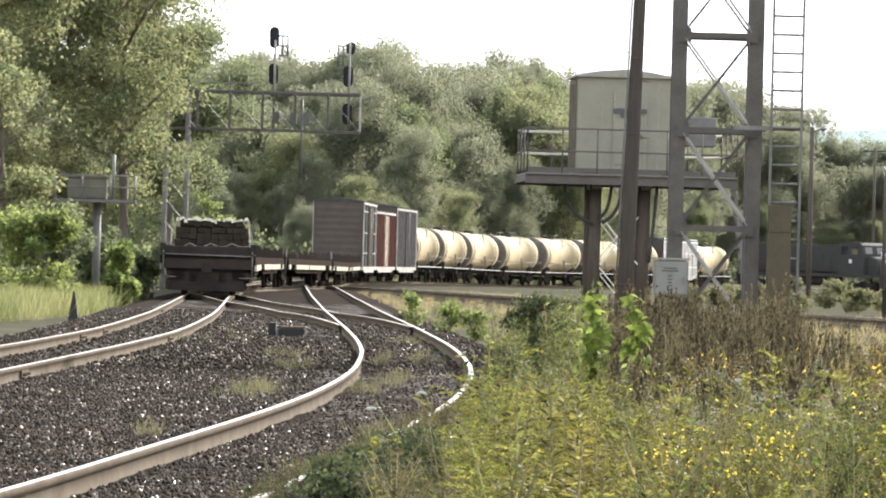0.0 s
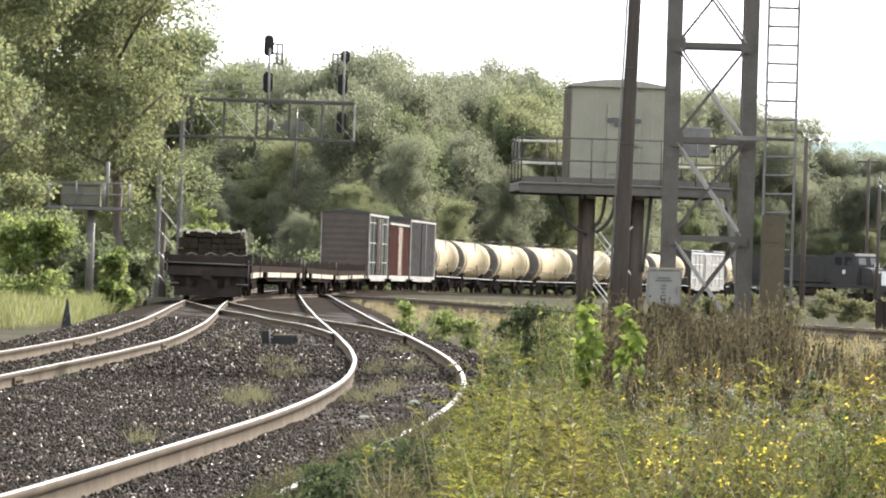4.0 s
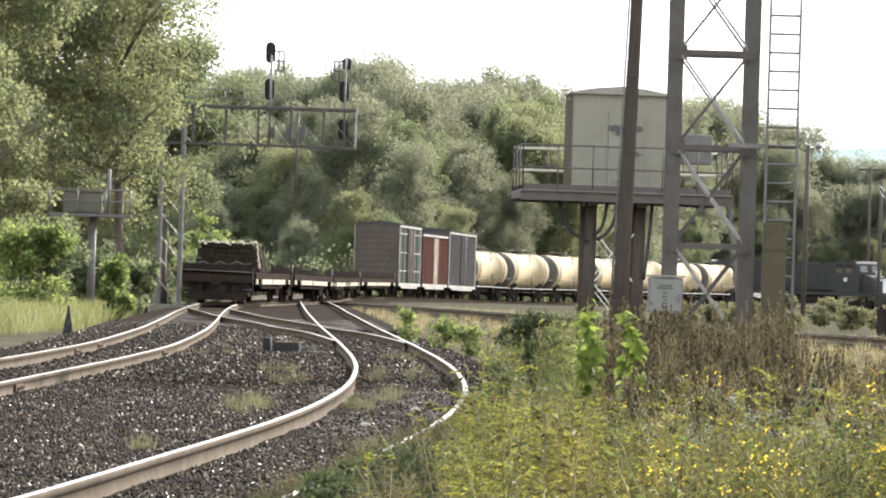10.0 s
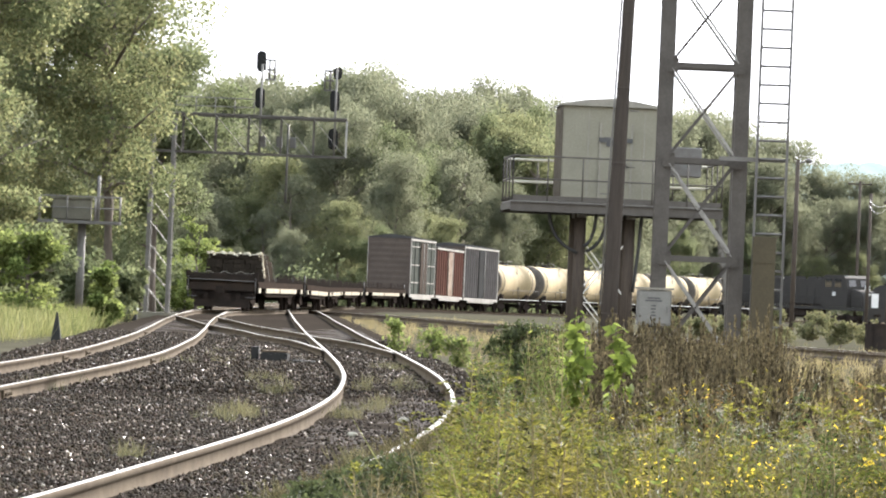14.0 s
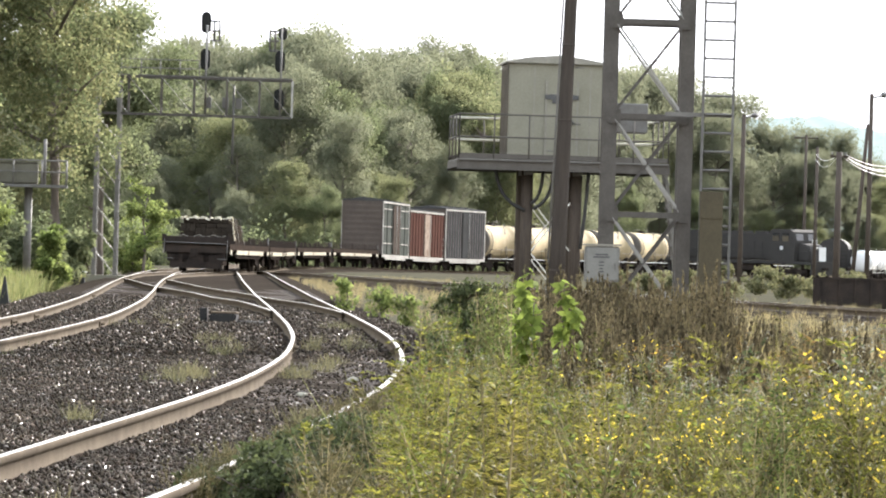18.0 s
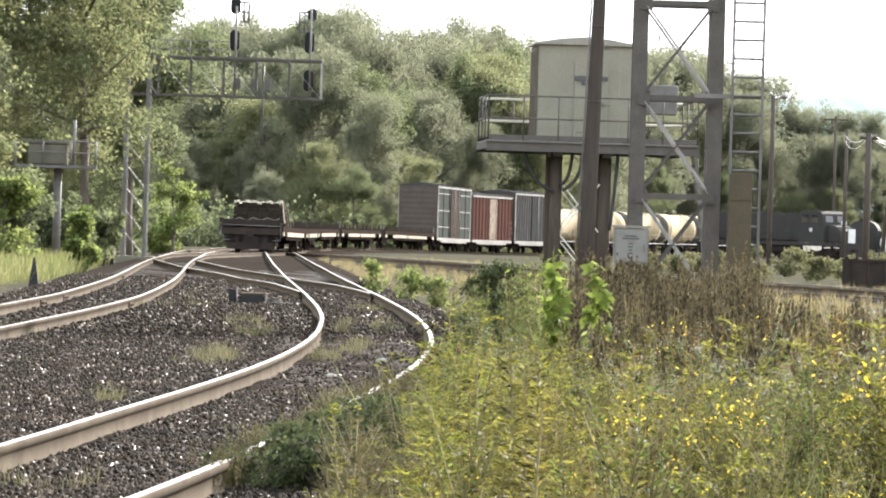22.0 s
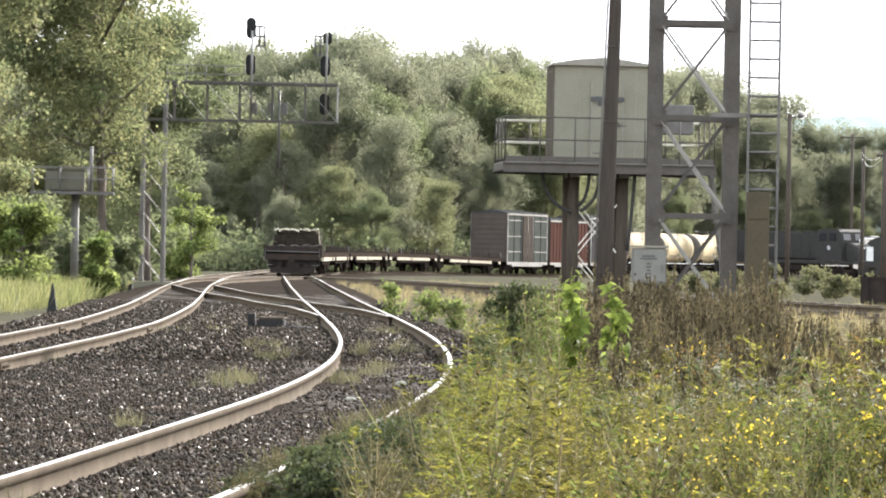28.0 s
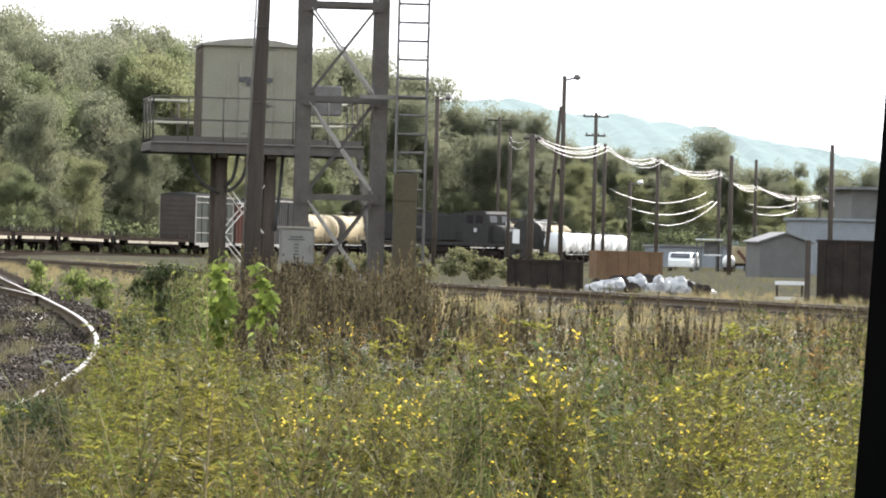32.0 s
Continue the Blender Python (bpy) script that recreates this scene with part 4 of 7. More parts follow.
def relay_hut_small():
    zg = -0.34
    t = thing("relay_cabinet", "olive-grey equipment cabinet on a post-mounted platform", "equipment cabinet", (-11.5, 150.0, zg), 3)
    f = 3.45
    bm = bmesh.new()
    box(bm, (-0.35, 0, f + 0.36), (1.3, 0.8, 0.7))
    bmesh.ops.bevel(bm, geom=bm.edges[:], offset=0.03, segments=1, affect="EDGES")
    part("body", bm, M_CAB, t)
    for x in (-0.67, -0.03):
        bm = bmesh.new()
        box(bm, (x, -0.41, f + 0.36), (0.6, 0.02, 0.6))
        door = part("door", bm, M_CAB, t)
        bm = bmesh.new()
        box(bm, (x + 0.22, -0.43, f + 0.38), (0.03, 0.03, 0.14))
        part("handle", bm, M_STEEL_DARK, door)
    bm = bmesh.new()
    box(bm, (-0.35, 0, f + 0.73), (1.4, 0.9, 0.04))
    part("roof", bm, M_CAB, t)
    bm = bmesh.new()
    box(bm, (-0.1, 0, f - 0.05), (2.75, 1.4, 0.1))
    part("deck", bm, M_STEEL_DARK, t)
    bm = bmesh.new()
    lathe(bm, [(0.13, 0), (0.13, f - 0.1)], seg=12)
    part("post", bm, M_STEEL, t)
    bm = bmesh.new()
    rod(bm, (0.52, -0.5, f), (0.52, -0.5, f + 1.5), 0.055)
    part("mast", bm, M_STEEL, t)
    for y in (-0.66, 0.66):
        for x in (-1.42, -0.5, 0.42, 1.24):
            bm = bmesh.new()
            rod(bm, (x, y, f), (x, y, f + 0.8), 0.025, seg=6)
            part("rail_post", bm, M_STEEL, t)
        for z in (0.42, 0.8):
            bm = bmesh.new()
            rod(bm, (-1.44, y, f + z), (1.26, y, f + z), 0.018, seg=6)
            part("handrail", bm, M_STEEL, t)
    for x in (-1.42, 1.24):
        bm = bmesh.new()
        rod(bm, (x, -0.66, f + 0.8), (x, 0.66, f + 0.8), 0.018, seg=6)
        part("handrail", bm, M_STEEL, t)


lattice_tower(), wall_ladder(), olive_panel(), dark_pole(), relay_box(), raised_hut(), signal_bridge(), relay_hut_small()

# ---- the train ----
def truck(t, x, gauge=0.75):
    """A two-axle truck with side frames and four wheels."""
    bm = bmesh.new()
    for s in (-1, 1):
        prism(bm, [(x - 1.15, 0.38), (x - 1.15, 0.56), (x - 0.45, 0.74), (x + 0.45, 0.74), (x + 1.15, 0.56), (x + 1.15, 0.38), (x + 0.5, 0.28), (x - 0.5, 0.28)], s * 1.0 - 0.06, s * 1.0 + 0.06)
    box(bm, (x, 0, 0.55), (0.4, 2.0, 0.25))
    frame_part = part("truck", bm, M_CAR_DARK, t)
    for dx in (-0.86, 0.86):
        for s in (-1, 1):
            bm = bmesh.new()
            rod(bm, (x + dx, s * (gauge - 0.07), 0.42), (x + dx, s * (gauge + 0.07), 0.42), 0.42, seg=16)
            part("wheel", bm, M_CAR_DARK, frame_part)


def coupler(t, x, s):
    bm = bmesh.new()
    box(bm, (x + s * 0.3, 0, 0.84), (0.75, 0.18, 0.2))
    box(bm, (x + s * 0.62, 0.02, 0.84), (0.22, 0.3, 0.28))
    part("coupler", bm, M_CAR_DARK, t)


def flat_base(name, label, L):
    t = thing(name, label, "flatcar", group="cars of the freight train")
    bm = bmesh.new()
    box(bm, (0, 0, 1.16), (L, 2.9, 0.1))
    part("deck", bm, M_CAR_DARK, t)
    for s in (-1, 1):
        bm = bmesh.new()
        box(bm, (0, s * 1.42, 1.07), (L - 0.6, 0.07, 0.24))
        part("deck_edge", bm, M_FLAT, t)
        for x0, x1 in ((-L / 2 + 0.5, -L / 2 + 1.3), (-L / 2 + 4.1, -1.4), (-0.9, L / 2 - 4.1), (L / 2 - 1.3, L / 2 - 0.5)):
            bm = bmesh.new()
            box(bm, ((x0 + x1) / 2, s * 1.44, 0.86), (x1 - x0, 0.05, 0.19))
            part("side_sill", bm, M_SILL, t, "worn side sill painted pale as sunlit")
        for x in np.linspace(-L / 2 + 1.5, L / 2 - 1.5, 11):
            bm = bmesh.new()
            box(bm, (x, s * 1.425, 1.02), (0.12, 0.035, 0.36))
            part("stake_pocket", bm, M_CAR_DARK, t)
        bm = bmesh.new()
        prism(bm, [(-L / 2 + 3.2, 0.8), (-L / 2 + 5.2, 0.6), (L / 2 - 5.2, 0.6), (L / 2 - 3.2, 0.8)], s * 1.34 - 0.03, s * 1.34 + 0.03)
        part("truss", bm, M_CAR_DARK, t)
    bm = bmesh.new()
    box(bm, (0, 0, 0.9), (L - 0.4, 0.7, 0.42))
    part("centre_sill", bm, M_CAR_DARK, t)
    for s in (-1, 1):
        bm = bmesh.new()
        box(bm, (s * (L / 2 - 0.05), 0, 1.02), (0.1, 2.74, 0.42))
        box(bm, (s * (L / 2 + 0.0), 0, 1.25), (0.16, 2.78, 0.06))
        part("end_sill", bm, M_FLAT, t)
        truck(t, s * (L / 2 - 2.5))
        coupler(t, s * L / 2, s)
    return t


def stakes(t, x0, x1, n):
    bm = bmesh.new()
    box(bm, (0, 0, 0.2), (0.07, 0.05, 0.42), taper=0.7)
    first = part("stake", bm, M_FLAT, t)
    first.location = (x0, -1.4, 1.2)
    rng = random.Random(9)
    for i in range(n):
        for s in (-1, 1):
            if (i, s) != (0, -1):
                again(first, t, (x0 + i * (x1 - x0) / (n - 1), s * 1.4, 1.2 - rng.uniform(0, 0.12)), 0)


def loaded_flat(L=23.4):
    t = flat_base("loaded_flatcar", "rusty flatcar loaded with dark bundled timber under chains", L)
    # hanging gear on the rear end
    for y, w, z, h in ((0, 2.8, 1.3, 0.12), (0, 2.2, 0.5, 0.72), (-1.0, 0.5, 0.72, 0.5), (0.95, 0.55, 0.7, 0.55), (0.45, 0.25, 0.66, 0.5), (-0.45, 0.25, 0.66, 0.5), (0, 2.5, 0.86, 0.3)):
        bm = bmesh.new()
        box(bm, (-L / 2 + 0.12, y, z), (0.14, w, h))
        part("end_gear", bm, M_CAR_DARK, t)
    for s in (-1, 1):
        bm = bmesh.new()
        rod(bm, (-L / 2 - 0.06, s * 1.35, 0.55), (-L / 2 - 0.06, s * 1.35, 1.35), 0.02, seg=6)
        rod(bm, (-L / 2 - 0.06, s * 1.35, 0.55), (-L / 2 - 0.06, s * 0.95, 0.55), 0.02, seg=6)
        part("grab_iron", bm, M_STEEL_DARK, t)
    bm = bmesh.new()
    rod(bm, (-L / 2 - 0.1, -1.3, 1.2), (-L / 2 - 0.1, 1.3, 1.24), 0.022, seg=6)
    part("uncoupling_lever", bm, M_STEEL_DARK, t)
    bm = bmesh.new()
    box(bm, (-L / 2 + 0.1, 0, 1.38), (0.2, 2.7, 0.24))
    bmesh.ops.bevel(bm, geom=bm.edges[:], offset=0.03, segments=1, affect="EDGES")
    part("end_frame", bm, M_CAR_DARK, t)
    for s in (-1, 1):
        bm = bmesh.new()
        box(bm, (-L / 2 + 0.05, s * 1.37, 1.42), (0.16, 0.14, 0.3), taper=1.3)
        part("stake_pocket", bm, M_CAR_DARK, t)
    R = -L / 2 + 4.7
    # stacked timbers: pieces on a shared mesh, several rows high
    bm = bmesh.new()
    box(bm, (0, 0, 0), (2.62, 0.225, 0.18))
    bmesh.ops.bevel(bm, geom=bm.edges[:], offset=0.012, segments=1, affect="EDGES")
    first = part("timber", bm, M_SCRAP, t)
    first.location = (R + 1.6, 0, 1.44)
    rng = random.Random(4)
    for xi in range(2):
        x = R + 1.6 + xi * 2.85
        for row in range(5):
            n = 10 - (row > 3)
            for j in range(n):
                y = (j - (n - 1) / 2) * 0.24
                if xi == 1 and row < 4 and 0 < j < n - 1:
                    continue
                again(first, t, (x + rng.uniform(-0.035, 0.035), y * (1 - 0.02 * row) + rng.uniform(-0.012, 0.012), 1.44 + row * 0.19 + rng.uniform(-0.012, 0.012) + (0.03 if row == 4 else 0) * rng.random(), ), rng.uniform(-0.6, 0.6))
    bm = bmesh.new()
    box(bm, (R + 3.0, 0, 1.78), (5.0, 2.0, 0.88))
    part("packed_timber", bm, M_SCRAP, t)
    bm = bmesh.new()
    box(bm, (R + 3.0, 0, 1.28), (5.8, 2.6, 0.16))
    part("bolster", bm, M_CAR_DARK, t)
    stakes(t, R + 6.8, L / 2 - 0.9, 15)
    # slack chain hung along the rear
    bm = bmesh.new()
    tube(bm, [(-L / 2 + 0.18, -1.28 + 2.56 * i / 40, 1.57 - 0.11 * abs(math.sin(i / 40 * math.pi * 4.0 + 0.4)) + 0.04 * (1 - i / 40)) for i in range(41)], 0.016, 5)
    part("chain", bm, M_STRAP, t, "pale slack tie-down chain")
    for xi in range(2):
        bm = bmesh.new()
        x = R + 1.9 + xi * 2.85
        for a, b in (((-1.36, 1.25), (-1.14, 2.36)), ((-1.14, 2.36), (1.14, 2.36)), ((1.14, 2.36), (1.36, 1.25))):
            bar(bm, (x, a[0], a[1]), (x, b[0], b[1]), 0.05, 0.02)
        part("strap", bm, M_STRAP, t)
    # pale straw and bark added to paint the sunlit top edge and flank
    for k in range(26):
        y = -1.08 + 2.16 * k / 25
        bm = bmesh.new()
        box(bm, (R + 0.32 + rng.uniform(0, 0.5), y, 2.33 + rng.uniform(-0.05, 0.06)), (rng.uniform(0.3, 0.7), rng.uniform(0.06, 0.13), rng.uniform(0.05, 0.12)), taper=0.7)
        part("straw", bm, M_STRAW, t, "pale straw painting the sunlit edge")
    for k in range(14):
        bm = bmesh.new()
        box(bm, (R + 0.4 + rng.uniform(0, 0.5), -1.25 + 0.1 * k / 13 + 0.02 * rng.random(), 1.4 + 0.93 * k / 13), (rng.uniform(0.2, 0.6), 0.06, rng.uniform(0.03, 0.08)), taper=0.7)
        part("straw", bm, M_STRAW, t, "pale straw painting the sunlit edge")
    return t


def empty_flat(L=23.4):
    t = flat_base("empty_flatcar", "empty rusty flatcar with rows of short stakes", L)
    stakes(t, -L / 2 + 0.9, L / 2 - 0.9, 24)
    for s in (-1, 1):
        for y in (-1.3, -0.45, 0.45, 1.3):
            bm = bmesh.new()
            box(bm, (s * (L / 2 - 0.15), y, 1.42), (0.1, 0.09, 0.42), taper=0.8)
            part("end_post", bm, M_FLAT, t)
    for s in (-1, 1):
        for y in (-1.35, 1.35):
            bm = bmesh.new()
            rod(bm, (s * L / 2, y, 0.6), (s * L / 2, y, 1.6), 0.025, seg=6)
            part("grab_iron", bm, M_STEEL_DARK, t)
    return t


def boxcar(name, label, paint, door_paint, roof_z, ribs, trim, L=12.2, double=False):
    t = thing(name, label, "boxcar", group="cars of the freight train")
    w = 2.9
    bm = bmesh.new()
    box(bm, (0, 0, (0.95 + roof_z - 0.25) / 2), (L, w, roof_z - 0.25 - 0.95))
    part("body", bm, paint, t)
    bm = bmesh.new()
    prism(bm, [(-w / 2 - 0.04, roof_z - 0.27), (-w / 2 - 0.04, roof_z - 0.2), (0, roof_z), (w / 2 + 0.04, roof_z - 0.2), (w / 2 + 0.04, roof_z - 0.27)], -L / 2 - 0.06, L / 2 + 0.06, "yz")
    part("roof", bm, M_BOX_GREY, t)
    for i in range(int(L / 1.2)):
        bm = bmesh.new()
        x = -L / 2 + 0.6 + i * 1.2
        prism(bm, [(-w / 2, roof_z - 0.2), (0, roof_z + 0.03), (w / 2, roof_z - 0.2), (w / 2, roof_z - 0.25), (-w / 2, roof_z - 0.25)], x - 0.03, x + 0.03, "yz")
        part("roof_seam", bm, M_BOX_GREY, t)
    for s in (-1, 1):
        bm = bmesh.new()
        box(bm, (0, s * (w / 2 + 0.03), 0.85), (L, 0.06, 0.2))
        box(bm, (0, s * (w / 2 + 0.02), 0.68), (L - 3, 0.04, 0.16))
        part("side_sill", bm, M_PALE, t, "pale side sill painted as sunlit")
        bm = bmesh.new()
        box(bm, (0, s * (w / 2 + 0.035), roof_z - 0.33), (L, 0.07, 0.13))
        part("top_rail", bm, trim, t)
        for x in np.linspace(-L / 2 + 0.06, L / 2 - 0.06, ribs):
            if abs(x) < (1.75 if double else 1.25):
                continue
            bm = bmesh.new()
            box(bm, (x, s * (w / 2 + 0.03), (0.95 + roof_z - 0.4) / 2 + 0.02), (0.14 if ribs == 17 else 0.1, 0.06, roof_z - 0.4 - 0.95))
            part("side_post", bm, trim if abs(x) > L / 2 - 0.1 and ribs != 13 else M_POST if ribs == 17 else paint, t)
        if ribs <= 9:
            for z in (1.75, 2.95, 4.2):
                for x0, x1 in ((-L / 2, -1.8), (1.8, L / 2)):
                    bm = bmesh.new()
                    box(bm, ((x0 + x1) / 2, s * (w / 2 + 0.025), z), (x1 - x0, 0.05, 0.07))
                    part("side_rail", bm, trim, t)
        leaves = ((-0.8, 1.5), (0.8, 1.5)) if double else ((0, 2.2),)
        for x, dw in leaves:
            bm = bmesh.new()
            box(bm, (x, s * (w / 2 + 0.06), (1.0 + roof_z - 0.5) / 2), (dw, 0.07, roof_z - 0.5 - 1.0))
            d = part("door", bm, door_paint, t)
            for k in range(4):
                bm = bmesh.new()
                box(bm, (x, s * (w / 2 + 0.105), 1.3 + k * (roof_z - 2.1) / 3), (dw, 0.03, 0.07))
                part("door_rib", bm, door_paint, d)
            bm = bmesh.new()
            rod(bm, (x + dw * 0.35, s * (w / 2 + 0.13), 1.0), (x + dw * 0.35, s * (w / 2 + 0.13), roof_z - 0.5), 0.025, seg=6)
            part("lock_rod", bm, trim, d)
        bm = bmesh.new()
        for k in range(4):
            rod(bm, (-s * (L / 2 - 0.25), s * (w / 2 + 0.1), 1.1 + 0.42 * k), (-s * (L / 2 - 0.75), s * (w / 2 + 0.1), 1.1 + 0.42 * k), 0.018, seg=5)
        part("grab_iron", bm, M_STEEL_DARK, t)
        truck(t, s * (L / 2 - 1.9))
        coupler(t, s * L / 2, s)
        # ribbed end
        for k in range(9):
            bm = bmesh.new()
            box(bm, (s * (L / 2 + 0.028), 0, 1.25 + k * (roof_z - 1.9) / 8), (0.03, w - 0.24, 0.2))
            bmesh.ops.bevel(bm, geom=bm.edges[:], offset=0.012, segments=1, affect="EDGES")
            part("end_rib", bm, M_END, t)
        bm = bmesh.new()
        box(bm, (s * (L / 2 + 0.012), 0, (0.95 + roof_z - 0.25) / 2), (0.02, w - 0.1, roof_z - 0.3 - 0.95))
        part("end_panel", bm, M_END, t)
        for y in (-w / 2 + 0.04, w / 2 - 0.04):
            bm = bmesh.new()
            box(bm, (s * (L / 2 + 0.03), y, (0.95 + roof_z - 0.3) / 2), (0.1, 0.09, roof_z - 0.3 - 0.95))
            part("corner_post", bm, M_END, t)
    bm = bmesh.new()
    box(bm, (0, 0, 0.82), (L - 0.5, 0.6, 0.34))
    part("centre_sill", bm, M_CAR_DARK, t)
    return t


def tank_car(L=12.0):
    t = thing("tank_car", "cream tank car with shade-painted ends and walkway", "tank car", group="cars of the freight train")
    r, zc = 1.36, 2.36
    bm = bmesh.new()
    lathe(bm, [(r, -5.25), (r + 0.02, -5.2), (r + 0.02, -3.1), (r, -3.08), (r, 0), (r, 3.08), (r + 0.02, 3.1), (r + 0.02, 5.2), (r, 5.25)], "x", 32, (0, 0, zc))
    part("shell", bm, M_TANK, t)
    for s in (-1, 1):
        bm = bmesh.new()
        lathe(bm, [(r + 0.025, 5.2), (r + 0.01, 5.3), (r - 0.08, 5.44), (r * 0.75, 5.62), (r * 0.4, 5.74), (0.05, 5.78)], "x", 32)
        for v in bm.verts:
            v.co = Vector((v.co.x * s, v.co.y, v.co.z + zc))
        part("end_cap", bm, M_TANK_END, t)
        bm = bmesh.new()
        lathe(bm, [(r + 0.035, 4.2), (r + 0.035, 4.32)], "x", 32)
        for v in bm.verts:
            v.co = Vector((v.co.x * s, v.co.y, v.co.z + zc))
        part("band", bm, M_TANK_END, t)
        bm = bmesh.new()
        box(bm, (s * 3.9, 0, 1.15), (0.5, 2.3, 0.55))
        part("saddle", bm, M_CAR_DARK, t)
        bm = bmesh.new()
        box(bm, (0, s * 1.35, 1.02), (L, 0.28, 0.06))
        part("side_sill", bm, M_GALV, t)
        bm = bmesh.new()
        rod(bm, (-L / 2 + 0.1, s * 1.46, 1.75), (L / 2 - 0.1, s * 1.46, 1.75), 0.014, seg=5)
        for x in np.linspace(-L / 2 + 0.1, L / 2 - 0.1, 4):
            rod(bm, (x, s * 1.46, 1.0), (x, s * 1.46, 1.75), 0.014, seg=5)
        part("handrail", bm, M_STEEL_DARK, t)
        bm = bmesh.new()
        box(bm, (s * (L / 2 - 0.05), 0, 0.95), (0.12, 2.9, 0.3))
        part("end_sill", bm, M_CAR_DARK, t)
        bm = bmesh.new()
        for k in (-0.2, 0.2):
            rod(bm, (k, s * 1.47, 0.6), (k, s * 1.1, 3.85), 0.02, seg=5)
        for k in range(8):
            rod(bm, (-0.2, s * (1.47 - 0.045 * k), 0.75 + 0.4 * k), (0.2, s * (1.47 - 0.045 * k), 0.75 + 0.4 * k), 0.016, seg=5)
        part("ladder", bm, M_STEEL_DARK, t)
        truck(t, s * 3.95)
        coupler(t, s * L / 2, s)
    bm = bmesh.new()
    box(bm, (0, 0, 0.92), (L - 0.4, 0.6, 0.36))
    part("centre_sill", bm, M_CAR_DARK, t)
    bm = bmesh.new()
    lathe(bm, [(0.36, 0), (0.36, 0.2), (0.3, 0.24)], seg=16, off=(0, 0, zc + r - 0.06))
    part("manway", bm, M_CAR_DARK, t)
    bm = bmesh.new()
    box(bm, (0, 0, zc + r + 0.02), (2.4, 0.9, 0.04))
    part("top_platform", bm, M_STEEL_DARK, t)
    bm = bmesh.new()
    for a, b in ((-0.6, -0.45), (0.6, -0.45)):
        for x in (-1.1, 1.1):
            rod(bm, (x, a * 0.75, zc + r), (x, a * 0.75, zc + r + 0.28), 0.018, seg=5)
        rod(bm, (-1.1, a * 0.75, zc + r + 0.28), (1.1, a * 0.75, zc + r + 0.28), 0.018, seg=5)
    part("guard_rail", bm, M_STEEL_DARK, t)
    return t


# the line that the train follows, from track A over the far crossover and round the curve
RUN_Y = np.concatenate([np.arange(110, 143, 1.0), LINE_T[:, 1]])
RUN_X = np.concatenate([np.interp(np.arange(110, 143, 1.0), LINE_A[:, 1], LINE_A[:, 0]), LINE_T[:, 0]])
RUN_S = np.concatenate([[0], np.cumsum(np.hypot(np.diff(RUN_X), np.diff(RUN_Y)))])
FULL = 1.11
SPEED = 3.12 * FULL


def on_run(s):
    y = float(np.interp(s, RUN_S, RUN_Y))
    return Vector((float(np.interp(s, RUN_S, RUN_X)), y, dip(y)))


def car_pose(s, half):
    a, b = on_run(s - half), on_run(s + half)
    d = b - a
    m = (a + b) / 2
    return pose(m.x, m.y, m.z, 0, -math.degrees(math.atan2(d.z, d.length)), math.degrees(math.atan2(d.y, d.x)))


TRAIN = []


def couple(car, middle, half):
    """Adds a car with its middle and truck distance in small-scale metres behind the first truck, and brings it to full size."""
    car.scale = (FULL, FULL, FULL)
    TRAIN.append((car, 47.7 + (middle - 32) * FULL, half * FULL))


PITCH, FLAT = 25.58, 24.3
at = 27.3
first_flat = loaded_flat(FLAT)
couple(first_flat, at + FLAT / 2, 9.65)
spare = empty_flat(FLAT)
for i in range(4):
    at += PITCH
    couple(spare if i == 0 else copy_thing(spare, pose(0, 0, 0)), at + FLAT / 2, 9.65)
at = 155.2
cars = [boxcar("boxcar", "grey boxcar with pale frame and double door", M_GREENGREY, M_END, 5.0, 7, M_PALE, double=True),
        boxcar("boxcar", "faded red boxcar with a chalky pale door", M_BOX_RED, M_BOX_WHITE, 4.62, 13, M_PALE),
        boxcar("boxcar", "grey boxcar with close vertical side ribs", M_BOX_GREY, M_BOX_GREY, 5.0, 17, M_PALE)]
for car in cars:
    couple(car, at + 6.1, 4.2)
    at += 13.2
spare = tank_car()
for i in range(9):
    if i == 7:
        car = boxcar("boxcar", "white boxcar with pale gridded sides", M_PALE, M_PALE, 4.3, 9, M_WHITE)
    else:
        car = spare if i == 0 else copy_thing(spare, pose(0, 0, 0))
    couple(car, at + 6.2, 3.95)
    at += 13.2

# ---- plants ----
RNG = np.random.default_rng(7)


def leaf_quads(base, along, length, width, fold=0.15, rng=RNG):
    """Leaves as folded diamonds: base (n,3), along (n,3) unit, length and width (n)."""
    n = len(base)
    side = np.cross(along, rng.normal(size=(n, 3)))
    side /= np.linalg.norm(side, axis=1)[:, None] + 1e-9
    up = np.cross(side, along)
    mid = base + along * (length * 0.5)[:, None]
    V = np.stack([base, mid + side * (width * 0.5)[:, None] + up * (width * fold)[:, None], base + along * length[:, None], mid - side * (width * 0.5)[:, None] + up * (width * fold)[:, None]], 1)
    return V.reshape(-1, 3), np.arange(4 * n).reshape(n, 4)


def stem(points, r0, r1):
    """A three-sided stem along points."""
    p = np.array(points, float)
    n = len(p)
    V, F = [], []
    for i, q in enumerate(p):
        r = r0 + (r1 - r0) * i / (n - 1)
        for k in range(3):
            w = 2.094 * k
            V.append(q + (r * math.cos(w), r * math.sin(w), 0))
    for i in range(n - 1):
        for k in range(3):
            j = (k + 1) % 3
            F.append((3 * i + k, 3 * i + j, 3 * i + 3 + j, 3 * i + 3 + k))
    return np.array(V), np.array(F)


